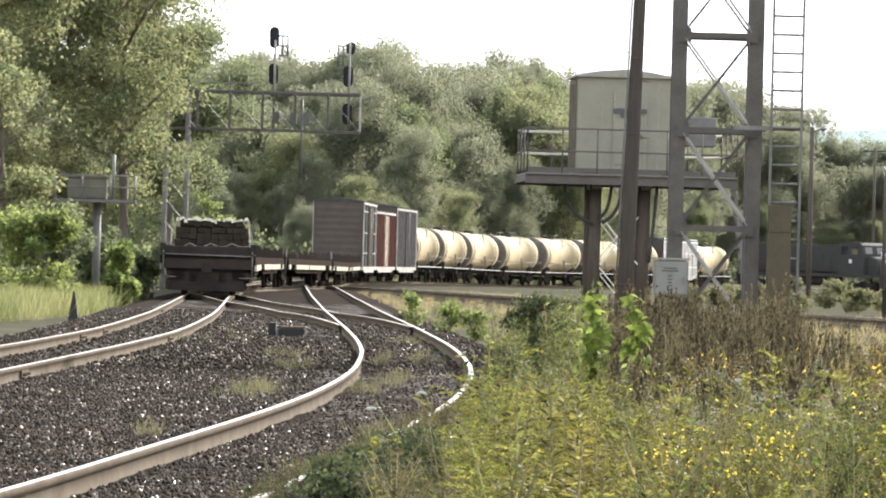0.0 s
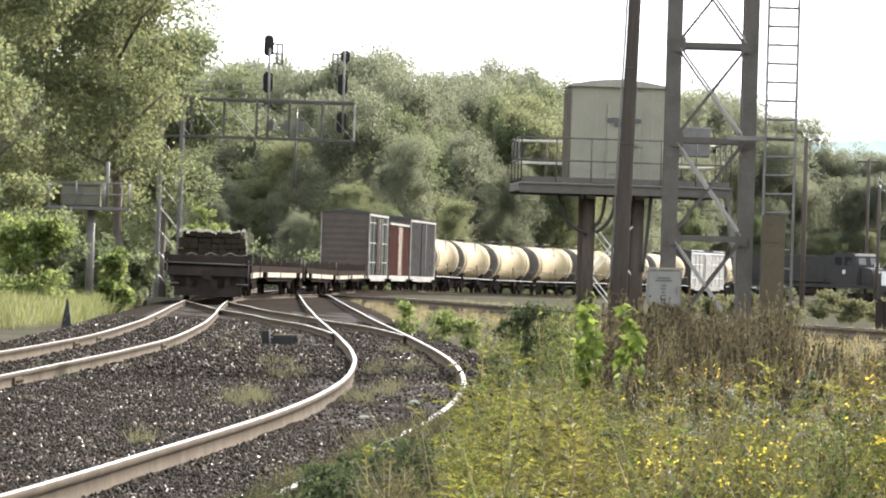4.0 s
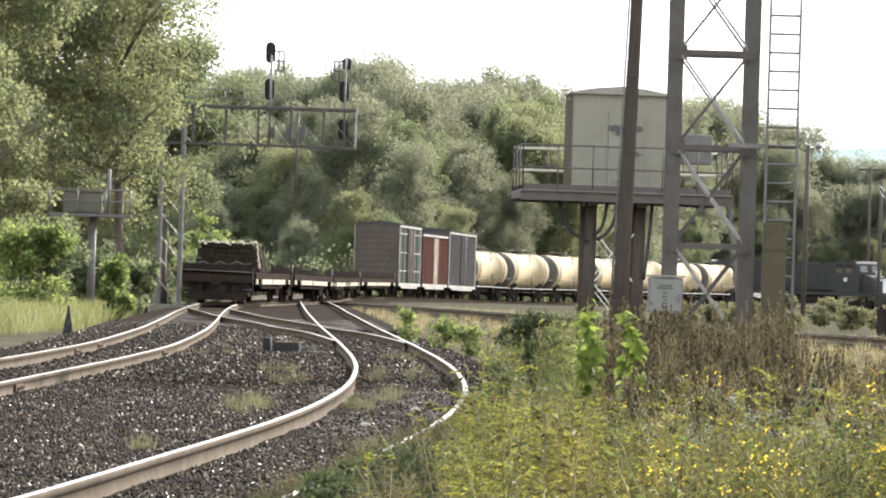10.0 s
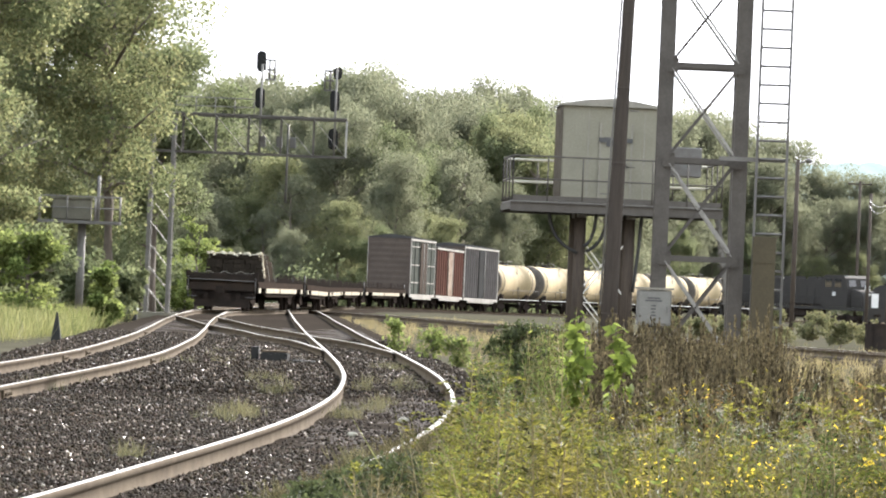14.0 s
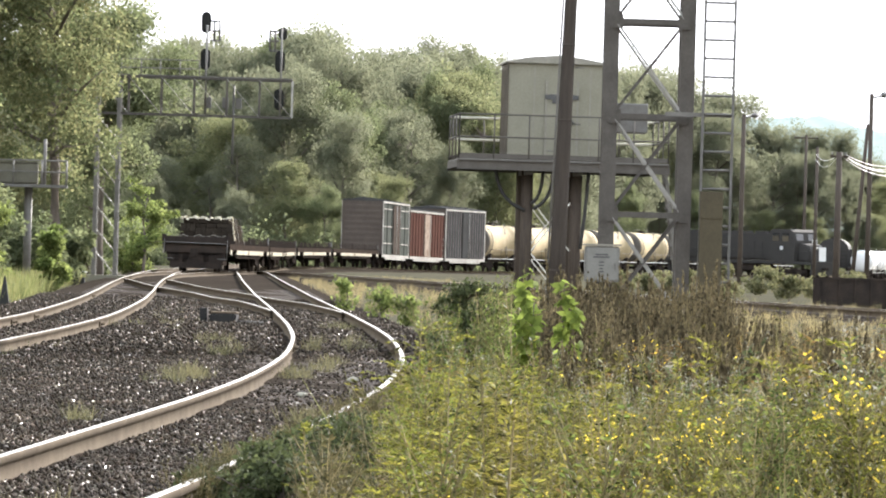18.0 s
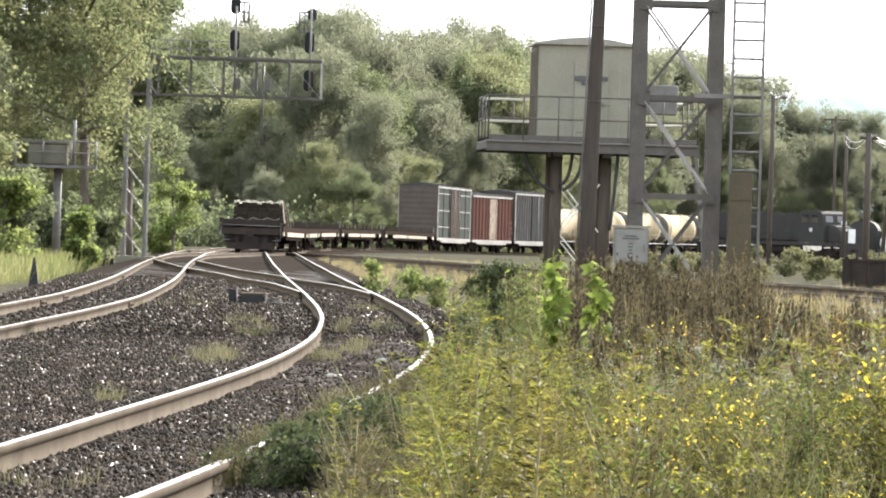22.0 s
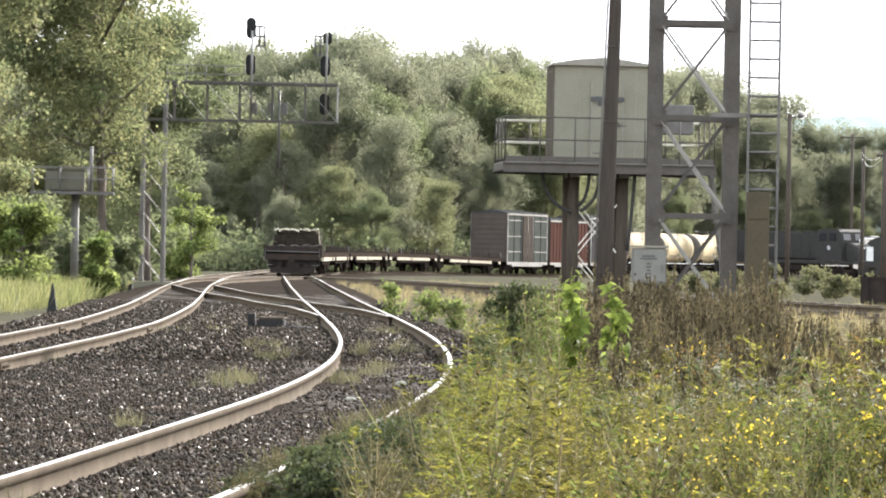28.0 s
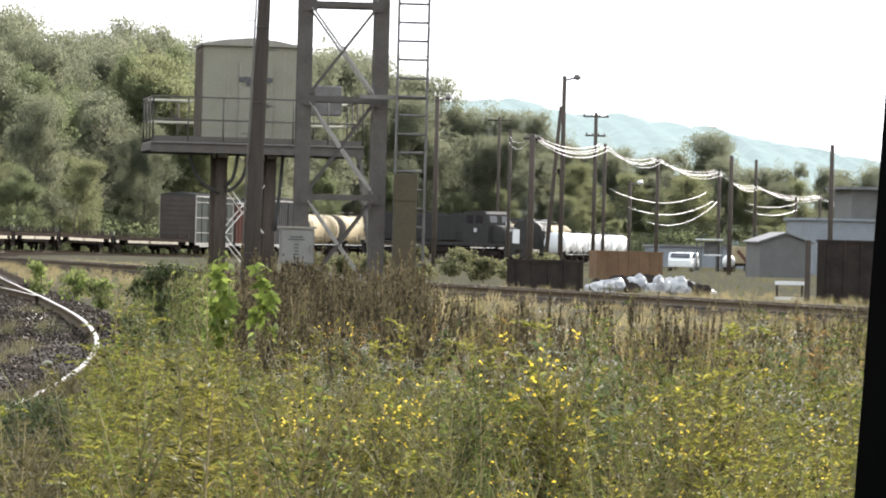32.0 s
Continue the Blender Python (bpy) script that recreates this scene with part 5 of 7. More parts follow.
def joined(pieces):
    V, F, I, b = [], [], [], 0
    for v, f, i in pieces:
        V.append(v), F.append(f + b), I.append(np.full(len(f), i))
        b += len(v)
    return np.concatenate(V), np.concatenate(F), np.concatenate(I)


def unit(v):
    return v / (np.linalg.norm(v, axis=1)[:, None] + 1e-9)


def weed(rng, h=0.8, leaves=46, leaf=0.11, wide=0.028, branches=5, flowers=0, seed=0, fluff=0):
    """A tall weed: stem, side shoots, narrow leaves, and flowers, seed spikes or fluff on top. 0 leaf, 1 stem, 2 head."""
    out = []
    bend = rng.normal(0, 0.06, 2)
    def axis(k):
        return np.stack([bend[0] * k ** 2 * h, bend[1] * k ** 2 * h, k * h], -1)
    out.append((*stem([axis(k) for k in np.linspace(0, 1, 5)], 0.006, 0.002), 1))
    tips = [axis(1.0)]
    k = rng.uniform(0.12, 1.0, leaves)
    base = axis(k)
    w = rng.uniform(0, 6.28, leaves)
    along = unit(np.stack([np.cos(w), np.sin(w), rng.uniform(-0.1, 0.9, leaves)], 1))
    out.append((*leaf_quads(base, along, leaf * rng.uniform(0.6, 1.3, leaves) * (1.25 - 0.6 * k), wide * rng.uniform(0.7, 1.3, leaves), rng=rng), 0))
    for b in range(branches):
        kb = rng.uniform(0.35, 0.85)
        w = rng.uniform(0, 6.28)
        ln = h * rng.uniform(0.18, 0.36)
        a = axis(kb)
        d = np.array([math.cos(w) * 0.55, math.sin(w) * 0.55, 0.85])
        e = a + d * ln
        out.append((*stem([a, a + d * ln * 0.5 + (0, 0, -0.01), e], 0.003, 0.0015), 1))
        tips.append(e)
        n = max(6, leaves // 7)
        kk = rng.uniform(0.1, 1, n)[:, None]
        ww = rng.uniform(0, 6.28, n)
        out.append((*leaf_quads(a + d * ln * kk, unit(np.stack([np.cos(ww), np.sin(ww), rng.uniform(0, 0.9, n)], 1)), leaf * 0.7 * rng.uniform(0.6, 1.2, n), wide * 0.8 * rng.uniform(0.7, 1.3, n), rng=rng), 0))
    if flowers:
        for p in tips[: flowers]:
            for q in range(rng.integers(1, 4)):
                n = 7
                w = np.linspace(0, 6.28, n, endpoint=False) + rng.uniform(0, 1)
                c = p + rng.normal(0, 0.022, 3) + (0, 0, 0.012)
                face = unit(np.array([[rng.normal(0, 0.5), -0.6, 0.8]]))[0]
                u = unit(np.cross(face, [[1, 0.2, 0.1]]))[0]
                v = np.cross(face, u)
                ray_dir = np.cos(w)[:, None] * u + np.sin(w)[:, None] * v + 0.25 * face
                out.append((*leaf_quads(np.repeat(c[None], n, 0), unit(ray_dir), np.full(n, 0.0095), np.full(n, 0.0075), rng=rng), 2))
    if seed:
        for p in tips:
            n = seed
            z = rng.uniform(-0.3, 0.05, n)
            w = rng.uniform(0, 6.28, n)
            c = p + np.stack([np.cos(w) * 0.008, np.sin(w) * 0.008, z], 1)
            out.append((*leaf_quads(c, unit(np.stack([np.cos(w) * 0.5, np.sin(w) * 0.5, np.full(n, 0.7)], 1)), np.full(n, 0.04), np.full(n, 0.02), rng=rng), 2))
    if fluff:
        for p in tips:
            n = fluff
            c = p + rng.normal(0, 0.02, (n, 3)) * (1.6, 1.6, 1.0)
            out.append((*leaf_quads(c, unit(rng.normal(size=(n, 3)) + (0, 0, 0.6)), np.full(n, 0.02), np.full(n, 0.008), rng=rng), 2))
    return joined(out)


def dock(rng, h=1.1):
    """Upright dock stalks, each with a dense dark seed spike."""
    out = []
    for q in range(rng.integers(2, 5)):
        hh = h * rng.uniform(0.75, 1.05)
        foot = np.array([rng.normal(0, 0.05), rng.normal(0, 0.05), 0])
        lean = np.array([rng.normal(0, 0.05), rng.normal(0, 0.05), 1.0])
        out.append((*stem([foot, foot + lean * hh * 0.5, foot + lean * hh], 0.006, 0.003), 1))
        n = 44
        k = rng.uniform(0.6, 1.03, n)
        w = rng.uniform(0, 6.28, n)
        c = foot + lean * (k * hh)[:, None]
        out.append((*leaf_quads(c, unit(np.stack([np.cos(w) * 0.33, np.sin(w) * 0.33, np.full(n, 0.95)], 1)), 0.085 * (1.4 - k), 0.05 * (1.4 - k), rng=rng), 2))
    n = 12
    w = rng.uniform(0, 6.28, n)
    out.append((*leaf_quads(np.stack([0 * w, 0 * w, rng.uniform(0.1, 0.6, n) * h], 1), unit(np.stack([np.cos(w), np.sin(w), rng.uniform(0.2, 1.0, n)], 1)), rng.uniform(0.05, 0.1, n), np.full(n, 0.014), rng=rng), 0))
    return joined(out)


def plume(rng, h=0.95):
    """A feathery leafy stalk with arching side sprays."""
    out = [(*stem([(0, 0, 0), (0.01, 0, h * 0.5), (0.0, 0.01, h)], 0.007, 0.003), 1)]
    n = 330
    k = rng.uniform(0.15, 1, n)
    w = rng.uniform(0, 6.28, n)
    out.append((*leaf_quads(np.stack([0 * k, 0 * k, k * h], 1), unit(np.stack([np.cos(w), np.sin(w), rng.uniform(-0.1, 0.7, n)], 1)), 0.075 * (1.15 - k) + 0.02, np.full(n, 0.006), rng=rng), 0))
    return joined(out)


def goldenrod(rng, h=1.0):
    """An arching leafy stalk: lance leaves all the way up, feathery side sprays towards the tip."""
    bend = rng.normal(0, 0.1, 2)
    def axis(k):
        k = np.asarray(k, float)
        return np.stack([bend[0] * k ** 2 * h, bend[1] * k ** 2 * h, k * h], -1)
    out = [(*stem([axis(k) for k in np.linspace(0, 1, 5)], 0.006, 0.002), 1)]
    n = 190
    k = rng.uniform(0.1, 1, n)
    w = rng.uniform(0, 6.28, n)
    out.append((*leaf_quads(axis(k), unit(np.stack([np.cos(w), np.sin(w), rng.uniform(0.0, 0.8, n)], 1)), 0.055 * (1.15 - 0.65 * k), 0.0085 * rng.uniform(0.7, 1.3, n), rng=rng), 0))
    for b in range(rng.integers(7, 12)):
        kb = rng.uniform(0.55, 0.98)
        w = rng.uniform(0, 6.28)
        ln = h * rng.uniform(0.14, 0.26) * (1.35 - 0.6 * kb)
        a = axis(kb)
        u = np.linspace(0, 1, 4)[:, None]
        d = np.array([math.cos(w), math.sin(w), 0.75])
        run = a + d * ln * u + np.array([0, 0, -0.55]) * ln * u ** 2
        out.append((*stem(run, 0.0025, 0.001), 1))
        m = 30
        q = rng.uniform(0.05, 1, m)[:, None]
        base = a + d * ln * q + np.array([0, 0, -0.55]) * ln * q ** 2
        side = np.where(rng.uniform(0, 1, m) < 0.5, 1, -1)
        along = unit(np.stack([-math.sin(w) * side * 0.8 + math.cos(w) * 0.6, math.cos(w) * side * 0.8 + math.sin(w) * 0.6, rng.uniform(0.1, 0.6, m)], 1))
        out.append((*leaf_quads(base, along, 0.032 * rng.uniform(0.6, 1.2, m), np.full(m, 0.006), rng=rng), 0))
    return joined(out)


def tuft(rng, n=26, h=0.3, spread=0.09, wide=0.008):
    """A tuft of grass blades."""
    b = np.concatenate([rng.normal(0, spread, (n, 2)), np.zeros((n, 1))], 1)
    lean = rng.normal(0, 0.35, (n, 2))
    a = unit(np.concatenate([lean, np.ones((n, 1))], 1))
    V, F = leaf_quads(b, a, h * rng.uniform(0.5, 1.2, n), np.full(n, wide), rng=rng)
    return V, F, np.zeros(len(F), int)


def clump_leaves(rng, centres, sizes, per, length, width, drop=0.3):
    """Leaves in loose clumps round centres."""
    n = len(centres) * per
    c = np.repeat(centres, per, 0)
    s = np.repeat(sizes, per)
    d = unit(rng.normal(size=(n, 3)))
    rad = s * rng.uniform(0.25, 1.0, n) ** 0.5
    p = c + d * rad[:, None] * (1, 1, 0.7)
    a = unit(d * 0.6 + rng.normal(size=(n, 3)) * 0.7 + (0, 0, -drop))
    return leaf_quads(p, a, length * rng.uniform(0.6, 1.3, n), width * rng.uniform(0.6, 1.3, n), rng=rng)


def tree(name, label, h, spread, loc, leaf_mat, seed, crown_from=0.3, clumps=160, per=70, length=0.16, width=0.1, group="", loose=1.0):
    """Tapered trunk with limbs, and a crown of many small leaf clumps with gaps."""
    rng = np.random.default_rng(seed)
    t = thing(name, label, "tree" if h > 4 else "shrub", loc, 0, group)
    bm = bmesh.new()
    r = h * 0.016 + 0.02
    trunk_pts = [Vector((rng.normal(0, 0.02) * h * k, rng.normal(0, 0.02) * h * k, h * 0.82 * k)) for k in np.linspace(0, 1, 7)]
    trunk_pts[0] = Vector((0, 0, 0))
    tube(bm, trunk_pts, [r * (1 - i / 7.5) for i in range(7)], 8)
    part("trunk", bm, M_BARK, t)
    ends = []
    bm = bmesh.new()
    for i in range(int(14 + spread * 2)):
        k = rng.uniform(crown_from * 0.8, 0.98)
        a = Vector((0, 0, 0)).lerp(trunk_pts[-1], k)
        w = rng.uniform(0, 6.28)
        reach = spread * (0.55 + 0.55 * math.sin(math.pi * min(1, (k - crown_from * 0.7) / (1 - crown_from * 0.7)))) * rng.uniform(0.55, 1.0)
        b = a + Vector((math.cos(w) * reach, math.sin(w) * reach, reach * rng.uniform(0.1, 0.7)))
        m = a.lerp(b, 0.5) + Vector((0, 0, 0.06 * reach))
        tube(bm, (a, m, b), (r * 0.32, r * 0.2, r * 0.06), 5)
        ends += [b, m, m.lerp(b, 0.5)]
        for j in range(2):
            e = m + Vector((rng.normal(), rng.normal(), rng.uniform(0, 1))) * reach * 0.35
            rod(bm, m, e, r * 0.1, r * 0.04, seg=4)
            ends.append(e)
    part("branchwork", bm, M_BARK, t)
    ends = np.array([tuple(e) for e in ends] + [tuple(trunk_pts[-1])])
    pick = ends[rng.integers(0, len(ends), clumps)] + rng.normal(0, spread * 0.11, (clumps, 3))
    V, F = clump_leaves(rng, pick, loose * spread * rng.uniform(0.12, 0.27, clumps), per, length, width)
    V[:, 2] = np.maximum(V[:, 2], 0.02)
    crown = raw("crown", V, F, [leaf_mat], None, t)
    return t


def gz(x, y):
    return float(ground_z(np.array(x), np.array(y)))


# near trees and shrubs beside the main track
for i, (x, y, h, s) in enumerate([(-12.1, 170, 15.8, 4.6), (-16.6, 160, 16.5, 4.8), (-15.5, 178, 17.0, 4.8), (-19.5, 172, 17.0, 5.0), (-11.9, 196, 13.5, 3.6)]):
    tree("roadside_tree", "tall leafy tree with yellowing foliage beside track", h, s, (x, y, gz(x, y)), (M_LEAF_YELLOW, M_LEAF_YELLOW, M_LEAF_YELLOW, M_LEAF_YELLOW, M_LEAF)[i], 20 + i, (0.42, 0.14, 0.14, 0.14, 0.3)[i], (330, 440, 440, 440, 400)[i], 130, 0.16, 0.1, "trees beside the track")
tree("roadside_tree", "slender leafy tree hanging over the cabinet", 9.5, 2.3, (-14.3, 146, gz(-14.3, 146)), M_LEAF_YELLOW, 27, 0.42, 150, 70, 0.16, 0.1, "trees beside the track")
for i, (x, y, h, s, m) in enumerate([(-12.2, 138, 2.9, 1.3, M_LEAF_BRIGHT), (-10.1, 142, 2.0, 0.6, M_LEAF_BRIGHT), (-14.5, 139, 3.8, 1.7, M_LEAF_BRIGHT), (-13.0, 147, 3.4, 1.6, M_LEAF), (-15.4, 150, 4.6, 1.9, M_LEAF), (-11.6, 155, 2.3, 1.1, M_LEAF), (-10.9, 158, 1.9, 0.9, M_LEAF), (-12.9, 204, 4.0, 1.5, M_LEAF), (-11.8, 232, 5.2, 1.4, M_LEAF_BRIGHT), (-12.6, 236, 4.0, 1.5, M_LEAF_BRIGHT)]):
    tree("green_shrub", "bushy bright green shrub at the tree edge", h, s, (x, y, gz(x, y)), m, 60 + i, 0.06, 110, 50, 0.16, 0.11, "shrubs beside the track")
for i, (x, y, h, s) in enumerate([(15.2, 195, 1.5, 0.9), (17.0, 198, 1.2, 0.8), (14.0, 203, 1.1, 0.7), (12.5, 190, 1.0, 0.7), (9.5, 178, 1.0, 0.8), (11.2, 181, 0.8, 0.7), (16.4, 178, 0.9, 0.8), (19.5, 200, 0.8, 0.8), (22.5, 212, 1.0, 0.9), (13.4, 176, 0.8, 0.8)]):
    tree("yard_bush", "rounded olive bush in the yard grass", h, s, (x, y, gz(x, y)), M_BUSH, 80 + i, 0.08, 50, 40, 0.13, 0.09, "yard bushes")
tree("green_shrub", "dark round shrub among the trackside weeds", 1.5, 0.36, (1.02, 50, gz(1.02, 50)), M_DARKWEED, 75, 0.05, 90, 40, 0.06, 0.03, "shrubs beside the track", 1.3)
for i, (x, y, h, s) in enumerate([(-0.98, 27.3, 0.26, 0.17), (-0.76, 27.2, 0.34, 0.24), (-0.5, 27.0, 0.42, 0.28), (-0.22, 27.3, 0.46, 0.28), (-0.72, 28.6, 0.4, 0.22), (-0.45, 29.2, 0.48, 0.26), (-0.2, 29.8, 0.5, 0.26), (-0.5, 30.8, 0.42, 0.2), (-0.2, 32.4, 0.5, 0.22), (0.0, 31.2, 0.5, 0.24)]):
    tree("low_shrub", "low dark green shrub at the ballast edge", h, s, (x, y, gz(x, y) + 0.08), M_DARKWEED, 110 + i, 0.03, 80, 26, 0.04, 0.022, "shrubs beside the track", 1.5)
# saplings by the turnout and poles
for i, (x, y, h, s) in enumerate([(-0.62, 108, 1.05, 0.28), (0.16, 99, 0.95, 0.3), (0.75, 99, 0.7, 0.22)]):
    tree("sapling", "bright green broad-leaved sapling among weeds", h, s, (x, y, gz(x, y)), M_LEAF_BRIGHT, 90 + i, 0.04, 90, 7, 0.1, 0.07, "saplings among the weeds", 2.2)


def sapling(x, y, shoots, seed):
    """Upright shoots with large lobed leaves held out on thin stalks. shoots: (offset, height, reach)."""
    rng = np.random.default_rng(seed)
    t = thing("sapling", "sunlit green maple sapling with large lobed leaves", "shrub", (x, y, gz(x, y)), 0, "saplings among the weeds")
    for off, h, reach in shoots:
        lean = Vector((off, rng.uniform(-0.08, 0.08), 0))
        bm = bmesh.new()
        tube(bm, [Vector((off * 0.3, 0, 0)), lean * 0.8 + Vector((0, 0, h * 0.5)), lean + Vector((0, 0, h))], [0.014, 0.01, 0.005], 6)
        part("trunk", bm, M_BARK, t)
        n = int(h * 27)
        k = rng.uniform(0.3, 1.0, n)
        w = rng.uniform(0, 6.28, n)
        out = reach * rng.uniform(0.3, 1.0, n) * (1.15 - 0.55 * k)
        c = np.stack([lean.x * k + np.cos(w) * out, lean.y * k + np.sin(w) * out, k * h + rng.normal(0, 0.02, n)], 1)
        V, F, base = [], [], 0
        for q in range(n):
            big = rng.uniform(0.7, 1.2) * (1.15 - 0.35 * k[q])
            face = unit(np.array([[math.cos(w[q]) * 0.7, math.sin(w[q]) * 0.7 - 0.4, rng.uniform(0.25, 1.0)]]))[0]
            u = unit(np.cross(face, rng.normal(size=(1, 3))))[0]
            v = np.cross(face, u)
            for turn, ln, wd in ((0.0, 0.16, 0.09), (0.95, 0.125, 0.07), (-0.95, 0.125, 0.07)):
                d = u * math.cos(turn) + v * math.sin(turn)
                sd = np.cross(face, d)
                m = c[q] + d * ln * big * 0.5
                V += [c[q], m + sd * wd * big * 0.5 + face * 0.008, c[q] + d * ln * big - face * 0.015, m - sd * wd * big * 0.5 + face * 0.008]
                F.append((base, base + 1, base + 2, base + 3))
                base += 4
        raw("foliage", np.array(V), np.array(F), [M_SAPLING], None, t)


sapling(1.49, 44, ((0.0, 1.52, 0.13), (-0.1, 1.12, 0.12), (0.08, 1.25, 0.12)), 5)
sapling(1.88, 44.4, ((0.0, 1.42, 0.12), (0.1, 1.2, 0.12)), 6)

# woodland behind the curve: its outline as rise per metre of distance, by bearing
RIM_AT = (-0.12, -0.058, -0.0534, -0.0366, -0.0241, -0.0211, -0.018, -0.0085, -0.0055, -0.0015, 0.005, 0.0084, 0.0134, 0.0197, 0.0248, 0.0273, 0.04, 0.053, 0.0636, 0.0724, 0.0792, 0.0843, 0.0906, 0.1033, 0.108, 0.1225, 0.1301, 0.1363, 0.1407, 0.1446, 0.148, 0.166, 0.22)
RIM = (0.042, 0.043, 0.0404, 0.0421, 0.0436, 0.0466, 0.0477, 0.0455, 0.0416, 0.0408, 0.0403, 0.0424, 0.0432, 0.0419, 0.0393, 0.0372, 0.037, 0.0382, 0.0391, 0.0368, 0.0326, 0.029, 0.0273, 0.0264, 0.0209, 0.0194, 0.0196, 0.0229, 0.0249, 0.0225, 0.0172, 0.0175, 0.017)


def rim(x, y):
    return float(np.interp(x / y, RIM_AT, RIM)) * y + 2.4


wood = [tree("woodland_tree", "full green woodland tree paled for haze", 19, 5.6, (-34, 441, -0.95), M_LEAF_FAR, 200, 0.08, 300, 130, 0.21, 0.145, "woodland trees", 1.25),
        tree("woodland_tree", "full green woodland tree paled for haze", 17, 5.2, (-21, 441, -0.95), M_LEAF_FAR, 201, 0.06, 280, 130, 0.21, 0.145, "woodland trees", 1.25),
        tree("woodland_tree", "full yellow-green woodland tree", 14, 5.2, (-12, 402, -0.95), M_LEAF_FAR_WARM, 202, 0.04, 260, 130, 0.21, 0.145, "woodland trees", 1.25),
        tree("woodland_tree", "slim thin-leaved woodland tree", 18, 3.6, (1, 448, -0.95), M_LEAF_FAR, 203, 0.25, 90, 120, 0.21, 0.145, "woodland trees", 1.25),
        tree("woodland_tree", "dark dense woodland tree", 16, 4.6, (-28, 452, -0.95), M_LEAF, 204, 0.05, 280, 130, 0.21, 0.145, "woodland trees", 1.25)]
TOPS = []
for w_ in wood:
    crown = [c for c in w_.children if c.name.startswith("crown")][0]
    co = np.empty(len(crown.data.vertices) * 3, np.float32)
    crown.data.vertices.foreach_get("co", co)
    TOPS.append(float(np.percentile(co[2::3], 99.4)))
rng = random.Random(31)
spots = []
# four staggered rows, the rear one reaching the outline
for y0, n, lo, hi, kinds in ((394, 26, 0.42, 0.86, (2, 1, 4, 3)), (418, 34, 0.66, 0.95, (2, 1, 4, 0, 3)), (446, 38, 0.86, 1.02, (0, 1, 4, 0, 3)), (470, 36, 0.97, 1.07, (0, 1, 0, 1, 3))):
    for i in range(n):
        x = -58 + 78 * (i + rng.uniform(0.1, 0.9)) / n
        y = y0 + rng.uniform(-8, 8) + 3.4 * max(0, x + 2)
        spots.append((x, y, rng.uniform(lo, hi), kinds))
for i in range(16):
    x = -56 + 68 * (i + rng.uniform(0.1, 0.9)) / 16
    spots.append((x, 374 + rng.uniform(-4, 6) + (0 if x < -4 else 5.6 * (x + 4)), rng.uniform(0.2, 0.46), (2, 2, 4, 1)))
# the tree line falls away to the right behind the yard
for y0, n, lo, hi, kinds in ((690, 20, 0.3, 0.75, (2, 2, 4, 1)), (708, 36, 0.6, 0.95, (2, 1, 0, 3)), (732, 40, 0.93, 1.06, (0, 1, 0, 1, 3))):
    for i in range(n):
        x = 18 + 128 * (i + rng.uniform(0.1, 0.9)) / n
        y = y0 + rng.uniform(-6, 6) - max(0, 46 - x) * 4.0
        spots.append((x, y, rng.uniform(lo, hi), kinds))
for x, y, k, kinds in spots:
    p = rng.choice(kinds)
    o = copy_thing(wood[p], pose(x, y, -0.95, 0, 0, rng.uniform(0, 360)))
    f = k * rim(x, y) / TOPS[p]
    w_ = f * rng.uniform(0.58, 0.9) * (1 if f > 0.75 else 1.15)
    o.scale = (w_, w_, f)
bare = tree("bare_tree", "leafless pale-branched tree above the wood", 22.5, 4.5, (0.6, 462, -0.95), M_LEAF_FAR, 230, 0.35, 6, 10, 0.3, 0.2, "woodland trees")
# undergrowth along the foot of the wood
R2 = np.random.default_rng(5)
n = 1000
ux = R2.uniform(-60, 14, n)
uy = np.where(ux < -3, R2.uniform(366, 388, n), R2.uniform(395, 420, n) + 2.5 * np.maximum(ux, 0))
under_c = np.stack([ux, uy, R2.uniform(-0.3, 3.4, n) * R2.uniform(0.3, 1, n)], 1)
more = np.stack([R2.uniform(16, 146, 520), R2.uniform(676, 694, 520), R2.uniform(-0.4, 4.6, 520) * R2.uniform(0.3, 1, 520)], 1)
more[:, 1] -= np.maximum(0, 46 - more[:, 0]) * 4.0
under_c, n = np.concatenate([under_c, more]), n + 520
V, F = clump_leaves(R2, under_c, R2.uniform(0.8, 1.9, n), 34, 0.34, 0.24)
tagged(raw("undergrowth", V, F, [M_LEAF]), "tangled green undergrowth at the foot of the wood", "undergrowth", kind="stuff")

# weeds on the near side: rows of x, y, z, size, turn, lean
def patch(x, y, f=1.0, s=0.0):
    return np.sin(x * 1.3 * f + s) * np.cos(y * 0.47 * f + s * 2) + 0.5 * np.sin(x * 3.1 * f + y * 0.9 + s)


